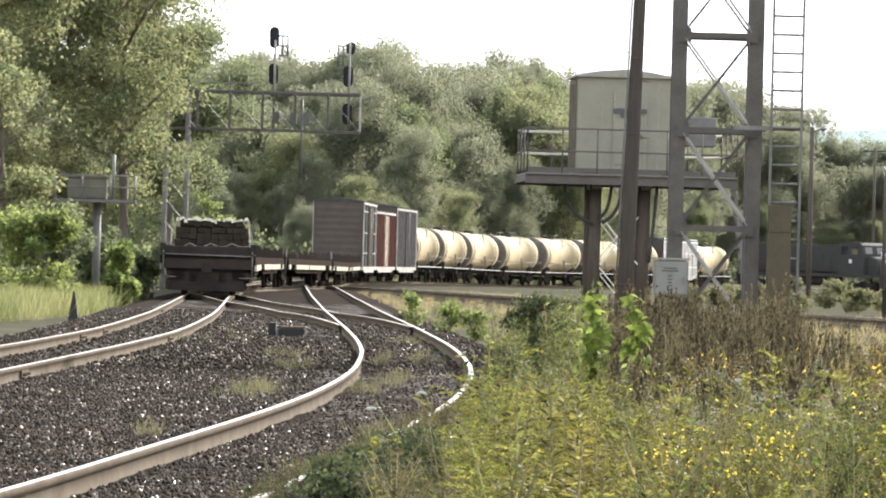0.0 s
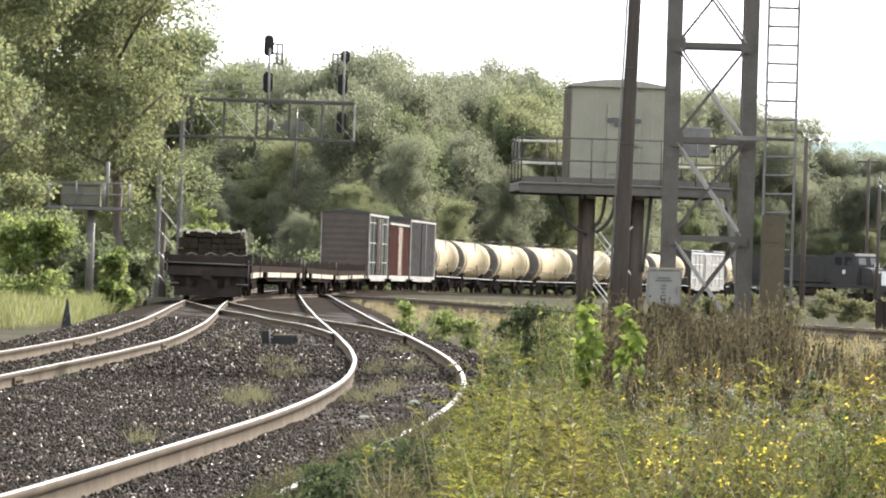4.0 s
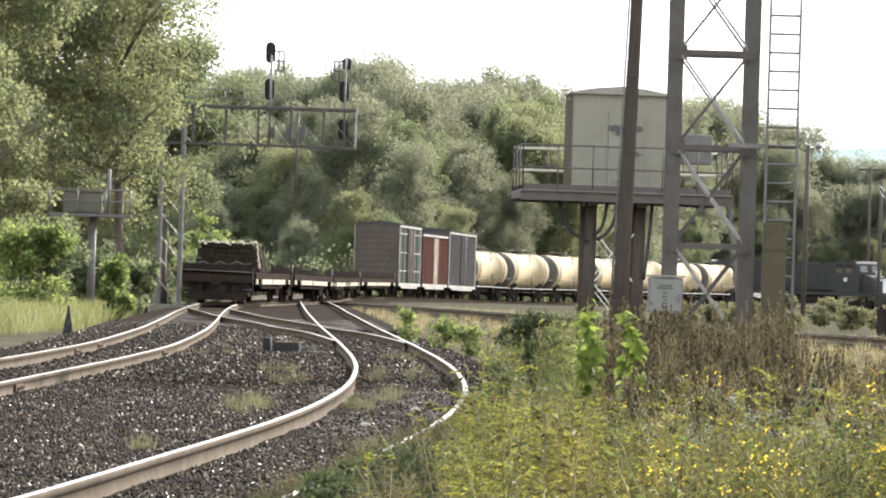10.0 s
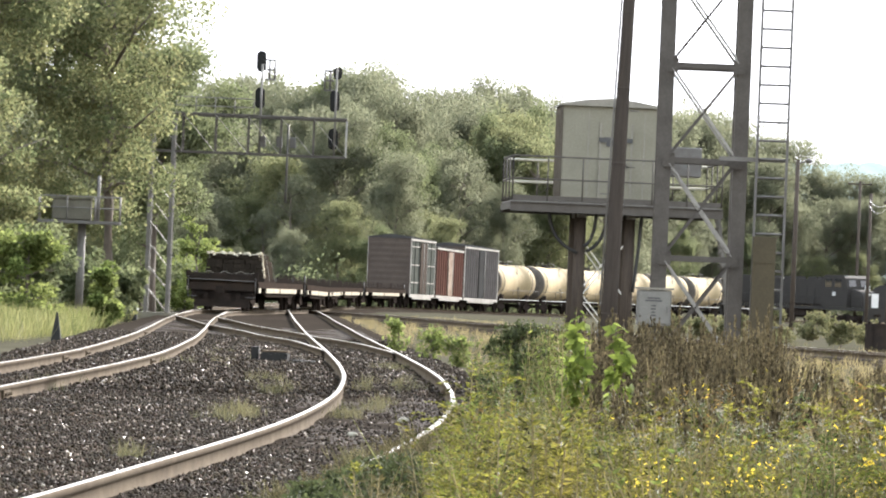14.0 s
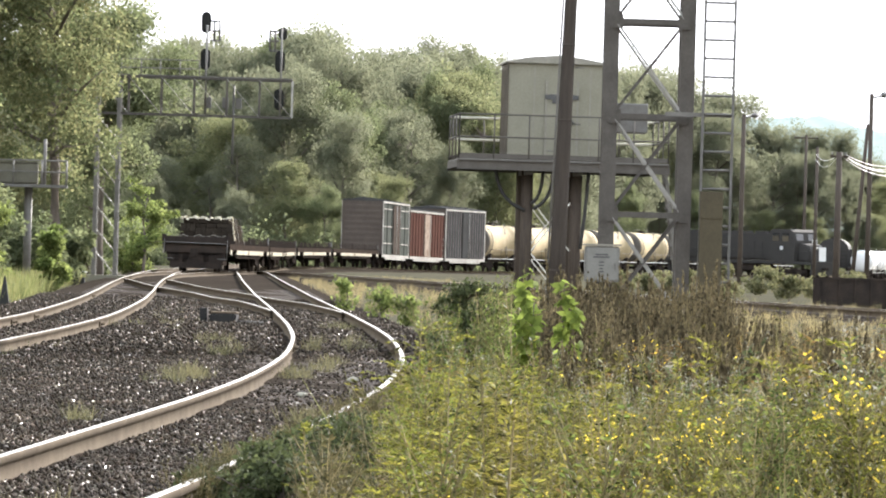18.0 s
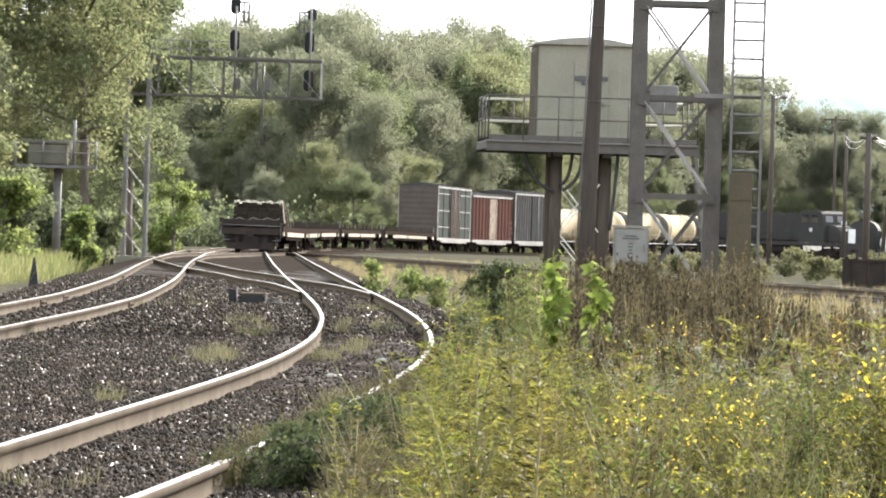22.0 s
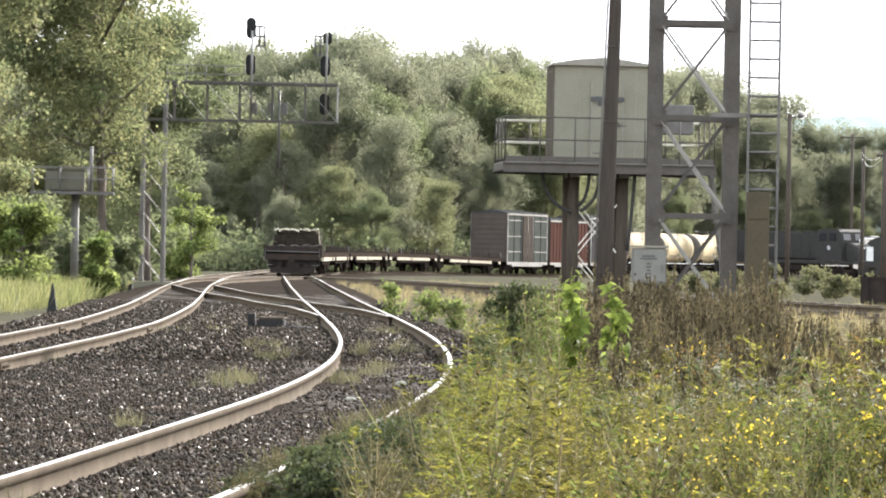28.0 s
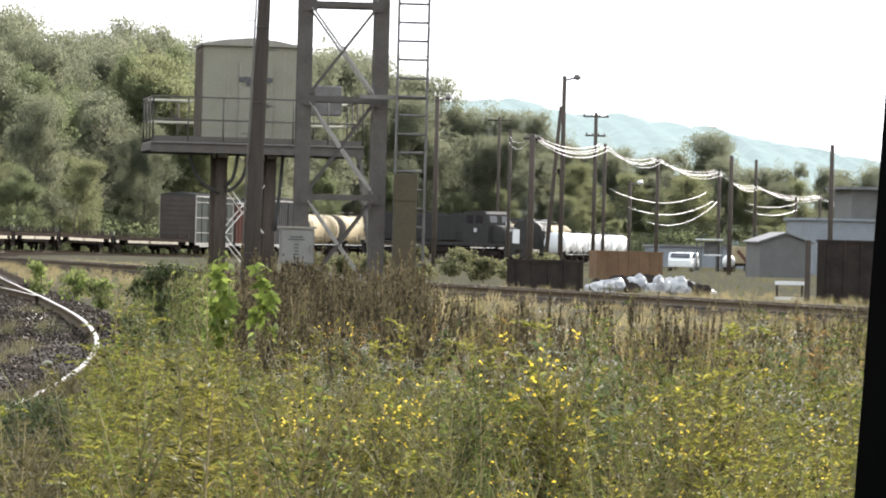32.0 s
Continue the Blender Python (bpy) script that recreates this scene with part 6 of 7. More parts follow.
def strip(n, d0, d1, a0, a1, rng, keep=None, lo=0.72, hi=1.12, edge=1.35, shy=0.0, draw=0.45):
    """Random places between two distances and two bearings (x = bearing * y), right of track B."""
    u = rng.uniform(0, 1, n)
    y = (d0 ** 2 + (d1 ** 2 - d0 ** 2) * u) ** 0.5
    x = y * rng.uniform(a0, a1, n)
    def clear(x, y):
        return x > np.maximum(np.interp(y, LINE_B[:, 1], LINE_B[:, 0]) + edge + 0.2 * np.sin(y * 1.7), y * np.interp(y, (14, 18, 22, 28, 36, 45), (-0.006, -0.009, -0.003, 0.003, 0.0075, 0.0115)) - shy)
    ok = clear(x, y)
    e = np.interp(y, LINE_E[:, 1], LINE_E[:, 0], left=999, right=999)
    ok &= np.abs(x - e) > 1.3
    if keep is not None:
        ok &= keep(x, y)
    x, y = x[ok], y[ok]
    n = len(x)
    # plants draw together into clumps of differing height
    ix, iy = np.floor(x / 0.5), np.floor(y / 0.9)
    h1, h2, h3 = ((np.sin(ix * a + iy * b) * 43758.5453) % 1.0 for a, b in ((12.9898, 78.233), (39.3468, 11.135), (73.156, 52.235)))
    x, y = x + ((ix + 0.2 + 0.6 * h1) * 0.5 - x) * draw, y + ((iy + 0.2 + 0.6 * h2) * 0.9 - y) * draw
    ok = clear(x, y)
    x, y, h3, n = x[ok], y[ok], h3[ok], int(ok.sum())
    size = rng.uniform(lo, hi, n) * (1 + 0.2 * patch(x, y, 0.9, 5)) * (1 + 0.9 * draw * (h3 - 0.55)) * np.interp(y, (30, 40), (1.0, 0.9))
    return np.stack([x, y, ground_z(x, y) - 0.02, size, rng.uniform(0, 6.28, n), np.abs(rng.normal(0, 0.14, n))], 1)


def bearing(x, y):
    return x / y


W = np.random.default_rng(11)
leafy_protos = [weed(W, W.uniform(0.58, 0.98), 58, 0.062, 0.012, 7) for _ in range(8)]
fine_protos = [weed(W, W.uniform(0.55, 0.98), 140, 0.036, 0.008, 11) for _ in range(9)]
broad_protos = [weed(W, W.uniform(0.5, 0.8), 60, 0.05, 0.018, 5) for _ in range(5)]
flower_protos = [weed(W, W.uniform(0.72, 0.98), 80, 0.036, 0.008, 8, flowers=5) for _ in range(8)]
seed_protos = [dock(W, W.uniform(0.9, 1.25)) for _ in range(9)]
fluff_protos = [weed(W, W.uniform(0.75, 0.98), 70, 0.07, 0.014, 6, fluff=16) for _ in range(5)]
plume_protos = [plume(W, W.uniform(0.8, 1.05)) for _ in range(5)]
tall_grass_protos = [tuft(W, 22, 0.72, 0.12, 0.007) for _ in range(5)]
gold_protos = [goldenrod(np.random.default_rng(300 + i), 0.72 + 0.05 * i) for i in range(8)]
grass_protos = [tuft(W, 18, 0.34, 0.1, 0.011) for _ in range(5)]


def field(name, protos, places, mats, label, category="weeds"):
    V, F, I = scatter(protos, places, W)
    return tagged(raw(name, V, F, mats, I), label, category, kind="stuff")


field("leafy_weeds_near", fine_protos, strip(680, 14, 25, -0.06, 0.2, W, lambda x, y: patch(x, y, 1.6, 8) > -0.25), [M_WEED, M_STALK, M_SEED], "tall tangled olive-green weeds nearby")
field("green_weeds_near", fine_protos, strip(620, 14, 30, -0.06, 0.2, W, lambda x, y: patch(x, y, 1.6, 8) < -0.1, 0.75, 1.2), [M_WEED_GREEN, M_STALK, M_SEED], "fresh green bushy weeds in clumps")
field("leafy_weeds", leafy_protos, strip(1350, 24, 40, -0.06, 0.2, W), [M_WEED, M_STALK, M_SEED], "tall tangled olive-green weeds")
field("broadleaf_weeds", broad_protos, strip(600, 26, 45, -0.06, 0.2, W, lambda x, y: patch(x, y, 1.7, 3) > 0.0), [M_WEED, M_STALK, M_SEED], "broad-leaved green weeds among the stalks")
field("leafy_weeds_far", leafy_protos, strip(1700, 38, 72, -0.03, 0.2, W, lambda x, y: (bearing(x, y) < 0.036) | (patch(x, y, 0.7) > 0.1)), [M_WEED, M_STALK, M_SEED], "tall green weeds towards the masts")
field("red_brown_weeds", leafy_protos, strip(1000, 15, 60, 0.0, 0.2, W, lambda x, y: patch(x, y, 1.2, 7) > 0.35), [M_RUSTLEAF, M_STALK, M_SEED], "withered rust-brown weeds")
field("yellow_flowers", flower_protos, strip(1500, 17, 23.5, -0.05, 0.2, W, lambda x, y: patch(x, y, 2.6, 2) > 0.45, 0.62, 0.92, draw=0.7), [M_WEED, M_STALK, M_FLOWER], "weeds with small bright yellow flowers")
field("yellow_flowers_far", flower_protos, strip(50, 27, 48, 0.04, 0.2, W, None, 0.85, 1.15), [M_WEED, M_STALK, M_FLOWER], "scattered yellow flowers farther off")
field("grey_weeds", fluff_protos, strip(420, 20, 45, 0.02, 0.2, W, lambda x, y: patch(x, y, 1.1, 4) > 0.3), [M_WEED_GREY, M_STALK, M_FLUFF], "grey-green weeds with pale fluffy seed heads")
field("grey_thicket", leafy_protos, strip(480, 46, 68, 0.006, 0.034, W, lambda x, y: patch(x, y, 0.8, 6) > -0.5, 1.15, 1.6), [M_WEED_GREEN, M_STALK, M_SEED], "dense olive-green thicket beside the turnout")
field("seed_spikes", seed_protos, strip(1700, 34, 68, 0.036, 0.15, W, lambda x, y: W.uniform(0, 1, len(x)) < np.interp(bearing(x, y), (0.036, 0.044, 0.065, 0.085, 0.11), (0.15, 0.8, 0.6, 0.25, 0.06)) * (0.65 + 0.35 * np.tanh(2 * patch(x, y, 0.8, 1))), 0.78, 1.12, draw=0.12), [M_WEED, M_STALK, M_SEED], "tall brown dock stalks gone to seed")
field("dock_thicket", seed_protos, strip(900, 45, 60, 0.037, 0.08, W, lambda x, y: W.uniform(0, 1, len(x)) < np.interp(bearing(x, y), (0.037, 0.044, 0.056, 0.08), (0.4, 0.9, 0.7, 0.15)), 0.9, 1.3, draw=0.1) * (1, 1, 1, 1, 1, 0.6), [M_WEED_GREEN, M_STALK, M_SEED], "dense thicket of brown dock spikes")
field("seed_spikes_far", seed_protos, strip(170, 36, 60, 0.085, 0.2, W, None, 0.65, 0.95, draw=0.12), [M_WEED, M_STALK, M_SEED], "scattered brown dock stalks")
field("feathery_weeds", plume_protos, strip(200, 14.5, 27, -0.05, 0.045, W, None, 0.8, 1.15, 1.2), [M_WEED, M_STALK, M_SEED], "feathery green stalks at the track edge")
G2 = np.random.default_rng(77)
field("goldenrod_near", gold_protos, strip(560, 15, 27, -0.03, 0.2, G2, lambda x, y: patch(x, y, 1.4, 11) > 0.05, 0.75, 1.12), [M_GOLD, M_STALK, M_SEED], "sunlit yellow-green goldenrod stalks")
field("goldenrod_edge", gold_protos, strip(170, 17, 34, -0.02, 0.035, G2, None, 0.75, 1.05, 1.2), [M_GOLD, M_STALK, M_SEED], "yellow-green goldenrod at the track edge")
field("goldenrod_far", gold_protos, strip(420, 27, 46, 0.005, 0.2, G2, lambda x, y: (patch(x, y, 0.9, 13) > 0.1) & ((y < 34) | (bearing(x, y) < 0.03)), 0.75, 1.05), [M_WEED_GREEN, M_STALK, M_SEED], "green goldenrod among the dock stalks")
u = G2.uniform(0, 1, 34)
ferny = np.stack([0 * u, 20 + 7 * G2.uniform(0, 1, 34), 0 * u, G2.uniform(0.85, 1.12, 34), G2.uniform(0, 6.28, 34), 0.06 * u], 1)
ferny[:, 0] = (0.006 + 0.03 * u) * ferny[:, 1]
ferny[:, 2] = ground_z(ferny[:, 0], ferny[:, 1]) - 0.02
field("tall_goldenrod", gold_protos, ferny, [M_GOLD, M_STALK, M_SEED], "tall ferny goldenrod in bright sun")
field("low_weeds", leafy_protos, strip(150, 17, 24, -0.016, 0.003, W, lambda x, y: bearing(x, y) > -0.016 + 0.01 * np.abs(np.sin(y * 3)) ** 3, 0.85, 1.2, 0.4, 9.0), [M_LOWWEED, M_STALK, M_SEED], "low dark weeds creeping to the rail")
# creeping weeds that bury the inner rail of the second track
yy = W.uniform(26.3, 43, 620)
xx = np.interp(yy, LINE_B[:, 1], LINE_B[:, 0]) + 0.78 + W.normal(0, 0.07, 620)
creep = np.stack([xx, yy, 0 * yy - 0.2, W.uniform(0.3, 0.48, 620), W.uniform(0, 6.28, 620), W.uniform(0, 0.5, 620)], 1)
field("creeping_weeds", broad_protos, creep, [M_LOWWEED, M_STALK, M_SEED], "low dark weeds creeping over a disused rail")
field("tall_grass", tall_grass_protos, strip(900, 14, 42, 0.006, 0.2, W, lambda x, y: patch(x, y, 1.5, 9) > -0.2), [M_GRASS], "thin tall grass among the weeds", "grass")
field("tall_dry_grass", tall_grass_protos, strip(1100, 22, 72, 0.02, 0.2, W, lambda x, y: patch(x, y, 0.9, 3) > -0.3), [M_DRYGRASS], "tall straw-coloured grass among the weeds", "grass")
field("dry_grass", grass_protos, strip(2600, 36, 150, -0.03, 0.2, W), [M_DRYGRASS], "dry tan grass between the weeds", "grass")


def grass(n, x0, x1, y0, y1, size, mat, name, label, keep=None):
    x, y = W.uniform(x0, x1, n), W.uniform(y0, y1, n)
    if keep is not None:
        k = keep(x, y)
        x, y = x[k], y[k]
    n = len(x)
    places = np.stack([x, y, ground_z(x, y), W.uniform(0.6, 1.3, n) * size, W.uniform(0, 6.28, n), np.abs(W.normal(0, 0.2, n))], 1)
    V, F, I = scatter(grass_protos, places, W)
    return tagged(raw(name, V, F, [mat], I), label, "grass", kind="stuff")


grass(2600, -19, -8.5, 105, 175, 1.9, M_GRASS, "verge_grass", "sunlit yellow-green verge grass", lambda x, y: (x < np.interp(y, LINE_A[:, 1], LINE_A[:, 0]) - 2.7) & ~((np.abs(x + 9.1) < 0.6) & (y < 113)))
grass(900, -4.5, 4, 112, 250, 0.8, M_DRYGRASS, "tan_grass", "pale tan grass beyond the turnout", lambda x, y: (x > np.interp(y, LINE_B[:, 1], LINE_B[:, 0]) + 1.9) & (np.abs(x - np.interp(y, LINE_E[:, 1], LINE_E[:, 0])) > 1.4))
grass(1500, 3, 70, 150, 420, 1.0, M_TUFT, "yard_grass", "rough brownish grass across the yard", lambda x, y: (x < 0.19 * y) & (x > 0.03 * y))
# tufts on the ballast
spots = []
for cx, cy, rx, ry, n in ((-2.15, 52.5, 0.42, 2.4, 34), (-2.15, 64.5, 0.3, 2.5, 22), (-2.4, 71, 0.3, 3, 10), (-2.53, 39, 0.14, 0.6, 7), (-2.0, 26.5, 0.3, 0.8, 6), (-0.87, 54, 0.22, 2.5, 16), (-0.6, 58, 0.3, 3, 16), (-0.3, 70, 0.25, 4, 16), (-0.9, 69, 0.25, 4, 16), (-0.6, 86, 0.3, 5, 16), (-0.9, 33, 0.25, 2, 6), (-0.5, 41, 0.2, 3, 8), (-5, 62, 0.6, 4, 8), (-3.9, 88, 1.2, 9, 18)):
    for _ in range(n):
        spots.append((cx + W.normal(0, rx * 0.5), cy + W.normal(0, ry * 0.5), -0.2, W.uniform(0.35, 0.7), W.uniform(0, 6.28), 0.25))
V, F, I = scatter(grass_protos, np.array(spots), W)
tagged(raw("ballast_grass", V, F, [M_TUFT], I), "thin grass tufts growing through ballast", "grass", kind="stuff")

# ---- the yard beyond: locomotive, standing cars, bins, buildings ----
def locomotive():
    t = thing("locomotive", "black diesel locomotive with a rounded cab and sun-painted nose", "locomotive", (35.2, 424, -0.48), -52)
    bm = bmesh.new()
    box(bm, (0, 0, 1.35), (20.0, 2.9, 0.28))
    part("frame", bm, M_LOCO, t)
    bm = bmesh.new()
    box(bm, (-2.6, 0, 2.75), (13.6, 1.9, 2.5))
    bmesh.ops.bevel(bm, geom=bm.edges[:], offset=0.18, segments=2, affect="EDGES")
    part("long_hood", bm, M_LOCO, t)
    for x in np.arange(-8.6, 3.6, 1.1):
        for s in (-1, 1):
            bm = bmesh.new()
            box(bm, (x, s * 0.965, 2.5), (0.9, 0.03, 1.6))
            part("hood_door", bm, M_LOCO, t)
    for x, l in ((-7.6, 2.6), (-4.4, 1.6), (-1.0, 1.4), (2.2, 1.2)):
        bm = bmesh.new()
        box(bm, (x, 0, 4.1), (l, 1.5, 0.28))
        part("roof_unit", bm, M_LOCO, t)
    bm = bmesh.new()
    prism(bm, [(4.3, 1.5), (4.3, 4.2), (4.8, 4.45), (7.0, 4.45), (7.5, 4.2), (7.7, 3.3), (7.7, 1.5)], -1.48, 1.48)
    cab = part("cab", bm, M_LOCO, t)
    for s in (-1, 1):
        for x in (5.2, 6.5):
            bm = bmesh.new()
            box(bm, (x, s * 1.49, 3.7), (0.9, 0.03, 0.75))
            part("side_window", bm, M_GLASS, cab)
    for y in (-0.75, 0.75):
        bm = bmesh.new()
        box(bm, (7.63, y, 3.72), (0.05, 0.9, 0.62), Euler((0, -0.22, 0)).to_matrix())
        part("windscreen", bm, M_GLASS, cab)
    bm = bmesh.new()
    prism(bm, [(7.7, 1.5), (7.7, 3.25), (9.0, 3.0), (9.35, 2.5), (9.4, 1.5)], -1.05, 1.05)
    bmesh.ops.bevel(bm, geom=bm.edges[:], offset=0.12, segments=2, affect="EDGES")
    part("nose", bm, M_LOCO, t)
    # white panels on nose and cab stand for sunlight on the front
    bm = bmesh.new()
    box(bm, (9.41, 0.5, 2.2), (0.06, 0.85, 1.3))
    part("nose_panel", bm, M_WHITE, t, "white panel painted for sunlight on the nose")
    bm = bmesh.new()
    box(bm, (7.73, 1.05, 2.9), (0.06, 0.6, 1.4))
    part("cab_panel", bm, M_WHITE, cab)
    for y in (-0.2, 0.2):
        bm = bmesh.new()
        rod(bm, (9.3, y, 2.75), (9.42, y, 2.75), 0.11, seg=10)
        part("headlight", bm, M_GALV, t)
    bm = bmesh.new()
    box(bm, (-0.2, 0, 0.85), (5.0, 2.4, 0.8))
    bmesh.ops.bevel(bm, geom=bm.edges[:], offset=0.15, segments=1, affect="EDGES")
    part("fuel_tank", bm, M_CAR_DARK, t)
    for x in (-6.4, 6.4):
        truck(t, x), truck(t, x + 1.2)
    for s in (-1, 1):
        bm = bmesh.new()
        rod(bm, (-9.8, s * 1.42, 2.45), (9.8, s * 1.42, 2.45), 0.025, seg=5)
        for x in np.arange(-9.6, 9.7, 1.6):
            rod(bm, (x, s * 1.42, 1.5), (x, s * 1.42, 2.45), 0.02, seg=5)
        part("handrail", bm, M_LOCO, t)
        bm = bmesh.new()
        prism(bm, [(s * 9.9, 0.25), (s * 10.1, 1.4), (s * 9.8, 1.4), (s * 9.7, 0.3)], -1.3, 1.3)
        part("pilot", bm, M_LOCO, t)
        coupler(t, s * 9.9, s)
    bm = bmesh.new()
    box(bm, (6.0, -1.5, 2.7), (0.4, 0.02, 0.35))
    part("number_panel", bm, M_LOCO_GREY, t)


locomotive()


def round_hopper(loc, rz, L=9.0, w=2.9, h=4.0):
    """A covered hopper with a barrel-shaped body, end ladder, sills and trucks."""
    t = thing("hopper_car", "dark round-topped hopper car standing behind the locomotive", "hopper car", loc, rz, "standing cars")
    arc = [(w / 2 * math.cos(a), h - 1.0 + math.sin(a)) for a in np.linspace(0, math.pi, 13)]
    bm = bmesh.new()
    prism(bm, arc + [(-w / 2, 1.2), (w / 2, 1.2)], -L / 2, L / 2, "yz")
    part("body", bm, M_LOCO, t)
    bm = bmesh.new()
    box(bm, (0, 0, h + 0.05), (L - 1, 0.6, 0.08))
    part("roof_walk", bm, M_CAR_DARK, t)
    for x in np.linspace(-L / 2 + 0.1, L / 2 - 0.1, 6):
        for sd in (-1, 1):
            bm = bmesh.new()
            box(bm, (x, sd * (w / 2 + 0.03), (h + 0.2) / 2), (0.1, 0.06, h - 2.2))
            part("side_post", bm, M_LOCO, t)
    for sd in (-1, 1):
        bm = bmesh.new()
        box(bm, (0, sd * (w / 2 - 0.1), 1.05), (L + 0.6, 0.14, 0.28))
        part("side_sill", bm, M_CAR_DARK, t)
        bm = bmesh.new()
        for y in (-0.25, 0.25):
            rod(bm, (sd * (L / 2 + 0.08), -1.0 + y, 1.1), (sd * (L / 2 + 0.08), -1.0 + y, h - 0.6), 0.02, seg=5)
        for z in np.arange(1.3, h - 0.6, 0.36):
            rod(bm, (sd * (L / 2 + 0.08), -1.25, z), (sd * (L / 2 + 0.08), -0.75, z), 0.018, seg=5)
        part("ladder", bm, M_CAR_DARK, t)
        truck(t, sd * (L / 2 - 1.6))
        coupler(t, sd * L / 2, sd)
    return t


round_hopper((44.7, 438, dip(437)), 82)
stand = tagged(tank_car(), "white tank car standing in the yard", "tank car", "standing cars")
for c in stand.children:
    if c.name.startswith(("shell", "end_cap", "band")):
        c.data.materials[0] = M_WHITE
stand.matrix_basis = pose(49.9, 446, dip(446), 0, 0, 77)
stand.scale = (0.78, 0.78, 0.78)
copy_thing(stand, pose(47.6, 436, dip(436), 0, 0, 77))
copy_thing(stand, pose(52.2, 456, dip(456), 0, 0, 77))
copy_thing(stand, pose(54.6, 466, dip(466), 0, 0, 77))
copy_thing(stand, pose(57.0, 476, dip(476), 0, 0, 77))
copy_thing(stand, pose(59.3, 487, dip(487), 0, 0, 77))


def bin_open(name, label, cat, loc, size, paint, rz=0.0, ribs=5):
    """An open steel container with ribs, rim and skids."""
    L, w, h = size
    t = thing(name, label, cat, loc, rz)
    for s in (-1, 1):
        bm = bmesh.new()
        box(bm, (0, s * (w / 2 - 0.02), h / 2 + 0.1), (L, 0.04, h))
        part("side", bm, paint, t)
        bm = bmesh.new()
        box(bm, (s * (L / 2 - 0.02), 0, h / 2 + 0.1), (0.04, w - 0.08, h))
        part("end", bm, paint, t)
        bm = bmesh.new()
        box(bm, (0, s * (w / 2), h + 0.1), (L + 0.08, 0.09, 0.08))
        part("rim", bm, paint, t)
        for x in np.linspace(-L / 2 + 0.1, L / 2 - 0.1, ribs):
            bm = bmesh.new()
            box(bm, (x, s * (w / 2 + 0.03), h / 2 + 0.1), (0.08, 0.06, h - 0.1))
            part("rib", bm, paint, t)
        bm = bmesh.new()
        box(bm, (0, s * w * 0.3, 0.05), (L * 0.95, 0.12, 0.1))
        part("skid", bm, M_CAR_DARK, t)
    bm = bmesh.new()
    box(bm, (0, 0, 0.13), (L - 0.08, w - 0.08, 0.04))
    part("floor", bm, M_CAR_DARK, t)
    return t


bin_open("steel_skip", "low dark steel skip at the yard edge", "skip", (17.05, 161, -0.36), (2.5, 1.6, 0.95), M_CAR_DARK, 4)
bin_open("waste_bin", "rust-brown roll-off waste container", "waste container", (27.4, 221, -0.5), (3.3, 2.2, 1.35), M_RUST_BROWN, 3, 7)
bin_open("waste_bin", "dark steel waste container beside the track", "waste container", (25.72, 144.5, -0.36), (2.9, 2.0, 1.9), M_CAR_DARK, -2, 6)
t = thing("timber_post", "short thick dark timber post", "post", (23.25, 141, -0.35))
bm = bmesh.new()
box(bm, (0, 0, 1.0), (0.16, 0.16, 2.0))
bmesh.ops.bevel(bm, geom=bm.edges[:], offset=0.02, segments=1, affect="EDGES")
part("shaft", bm, M_WOODPOLE, t)

t = thing("barrier", "white-painted plank barrier on dark legs", "barrier", (22.85, 142, -0.35), -4)
for z in (0.12, 0.62):
    bm = bmesh.new()
    box(bm, (0, -0.06, z), (0.95, 0.03, 0.12))
    part("plank", bm, M_WHITE, t)
for x in (-0.4, 0.4):
    bm = bmesh.new()
    box(bm, (x, 0, 0.35), (0.06, 0.08, 0.7))
    part("leg", bm, M_CAR_DARK, t)

# heap of sheeting and scrap
t = thing("scrap_heap", "heap of dark scrap under crumpled white plastic sheets", "scrap heap", (20.1, 155, -0.36))
rng = np.random.default_rng(3)
for i in range(34):
    bm = bmesh.new()
    cx, cy = rng.uniform(-1.9, 1.9), rng.uniform(-1.2, 1.2)
    w, d, h = rng.uniform(0.25, 0.6), rng.uniform(0.25, 0.5), rng.uniform(0.17, 0.36) * (1.15 - abs(cx) * 0.15)
    bmesh.ops.create_icosphere(bm, subdivisions=3, radius=1.0)
    p1, p2 = rng.uniform(0, 6.28), rng.uniform(0, 6.28)
    for v in bm.verts:
        q = v.co
        crease = 1 + 0.16 * math.sin(q.x * 5 + p1 + 2 * q.y) + 0.13 * math.sin(q.y * 9 + p2 - 3 * q.z) + rng.normal(0, 0.02)
        v.co = Vector((cx + q.x * w * crease, cy + q.y * d * crease, max(0.0, h * (0.75 + q.z * crease))))
    sheet = (i * 7) % 10 < 6
    part("plastic_sheet" if sheet else "scrap_lump", bm, M_SHEET if sheet else M_CAR_DARK, t)


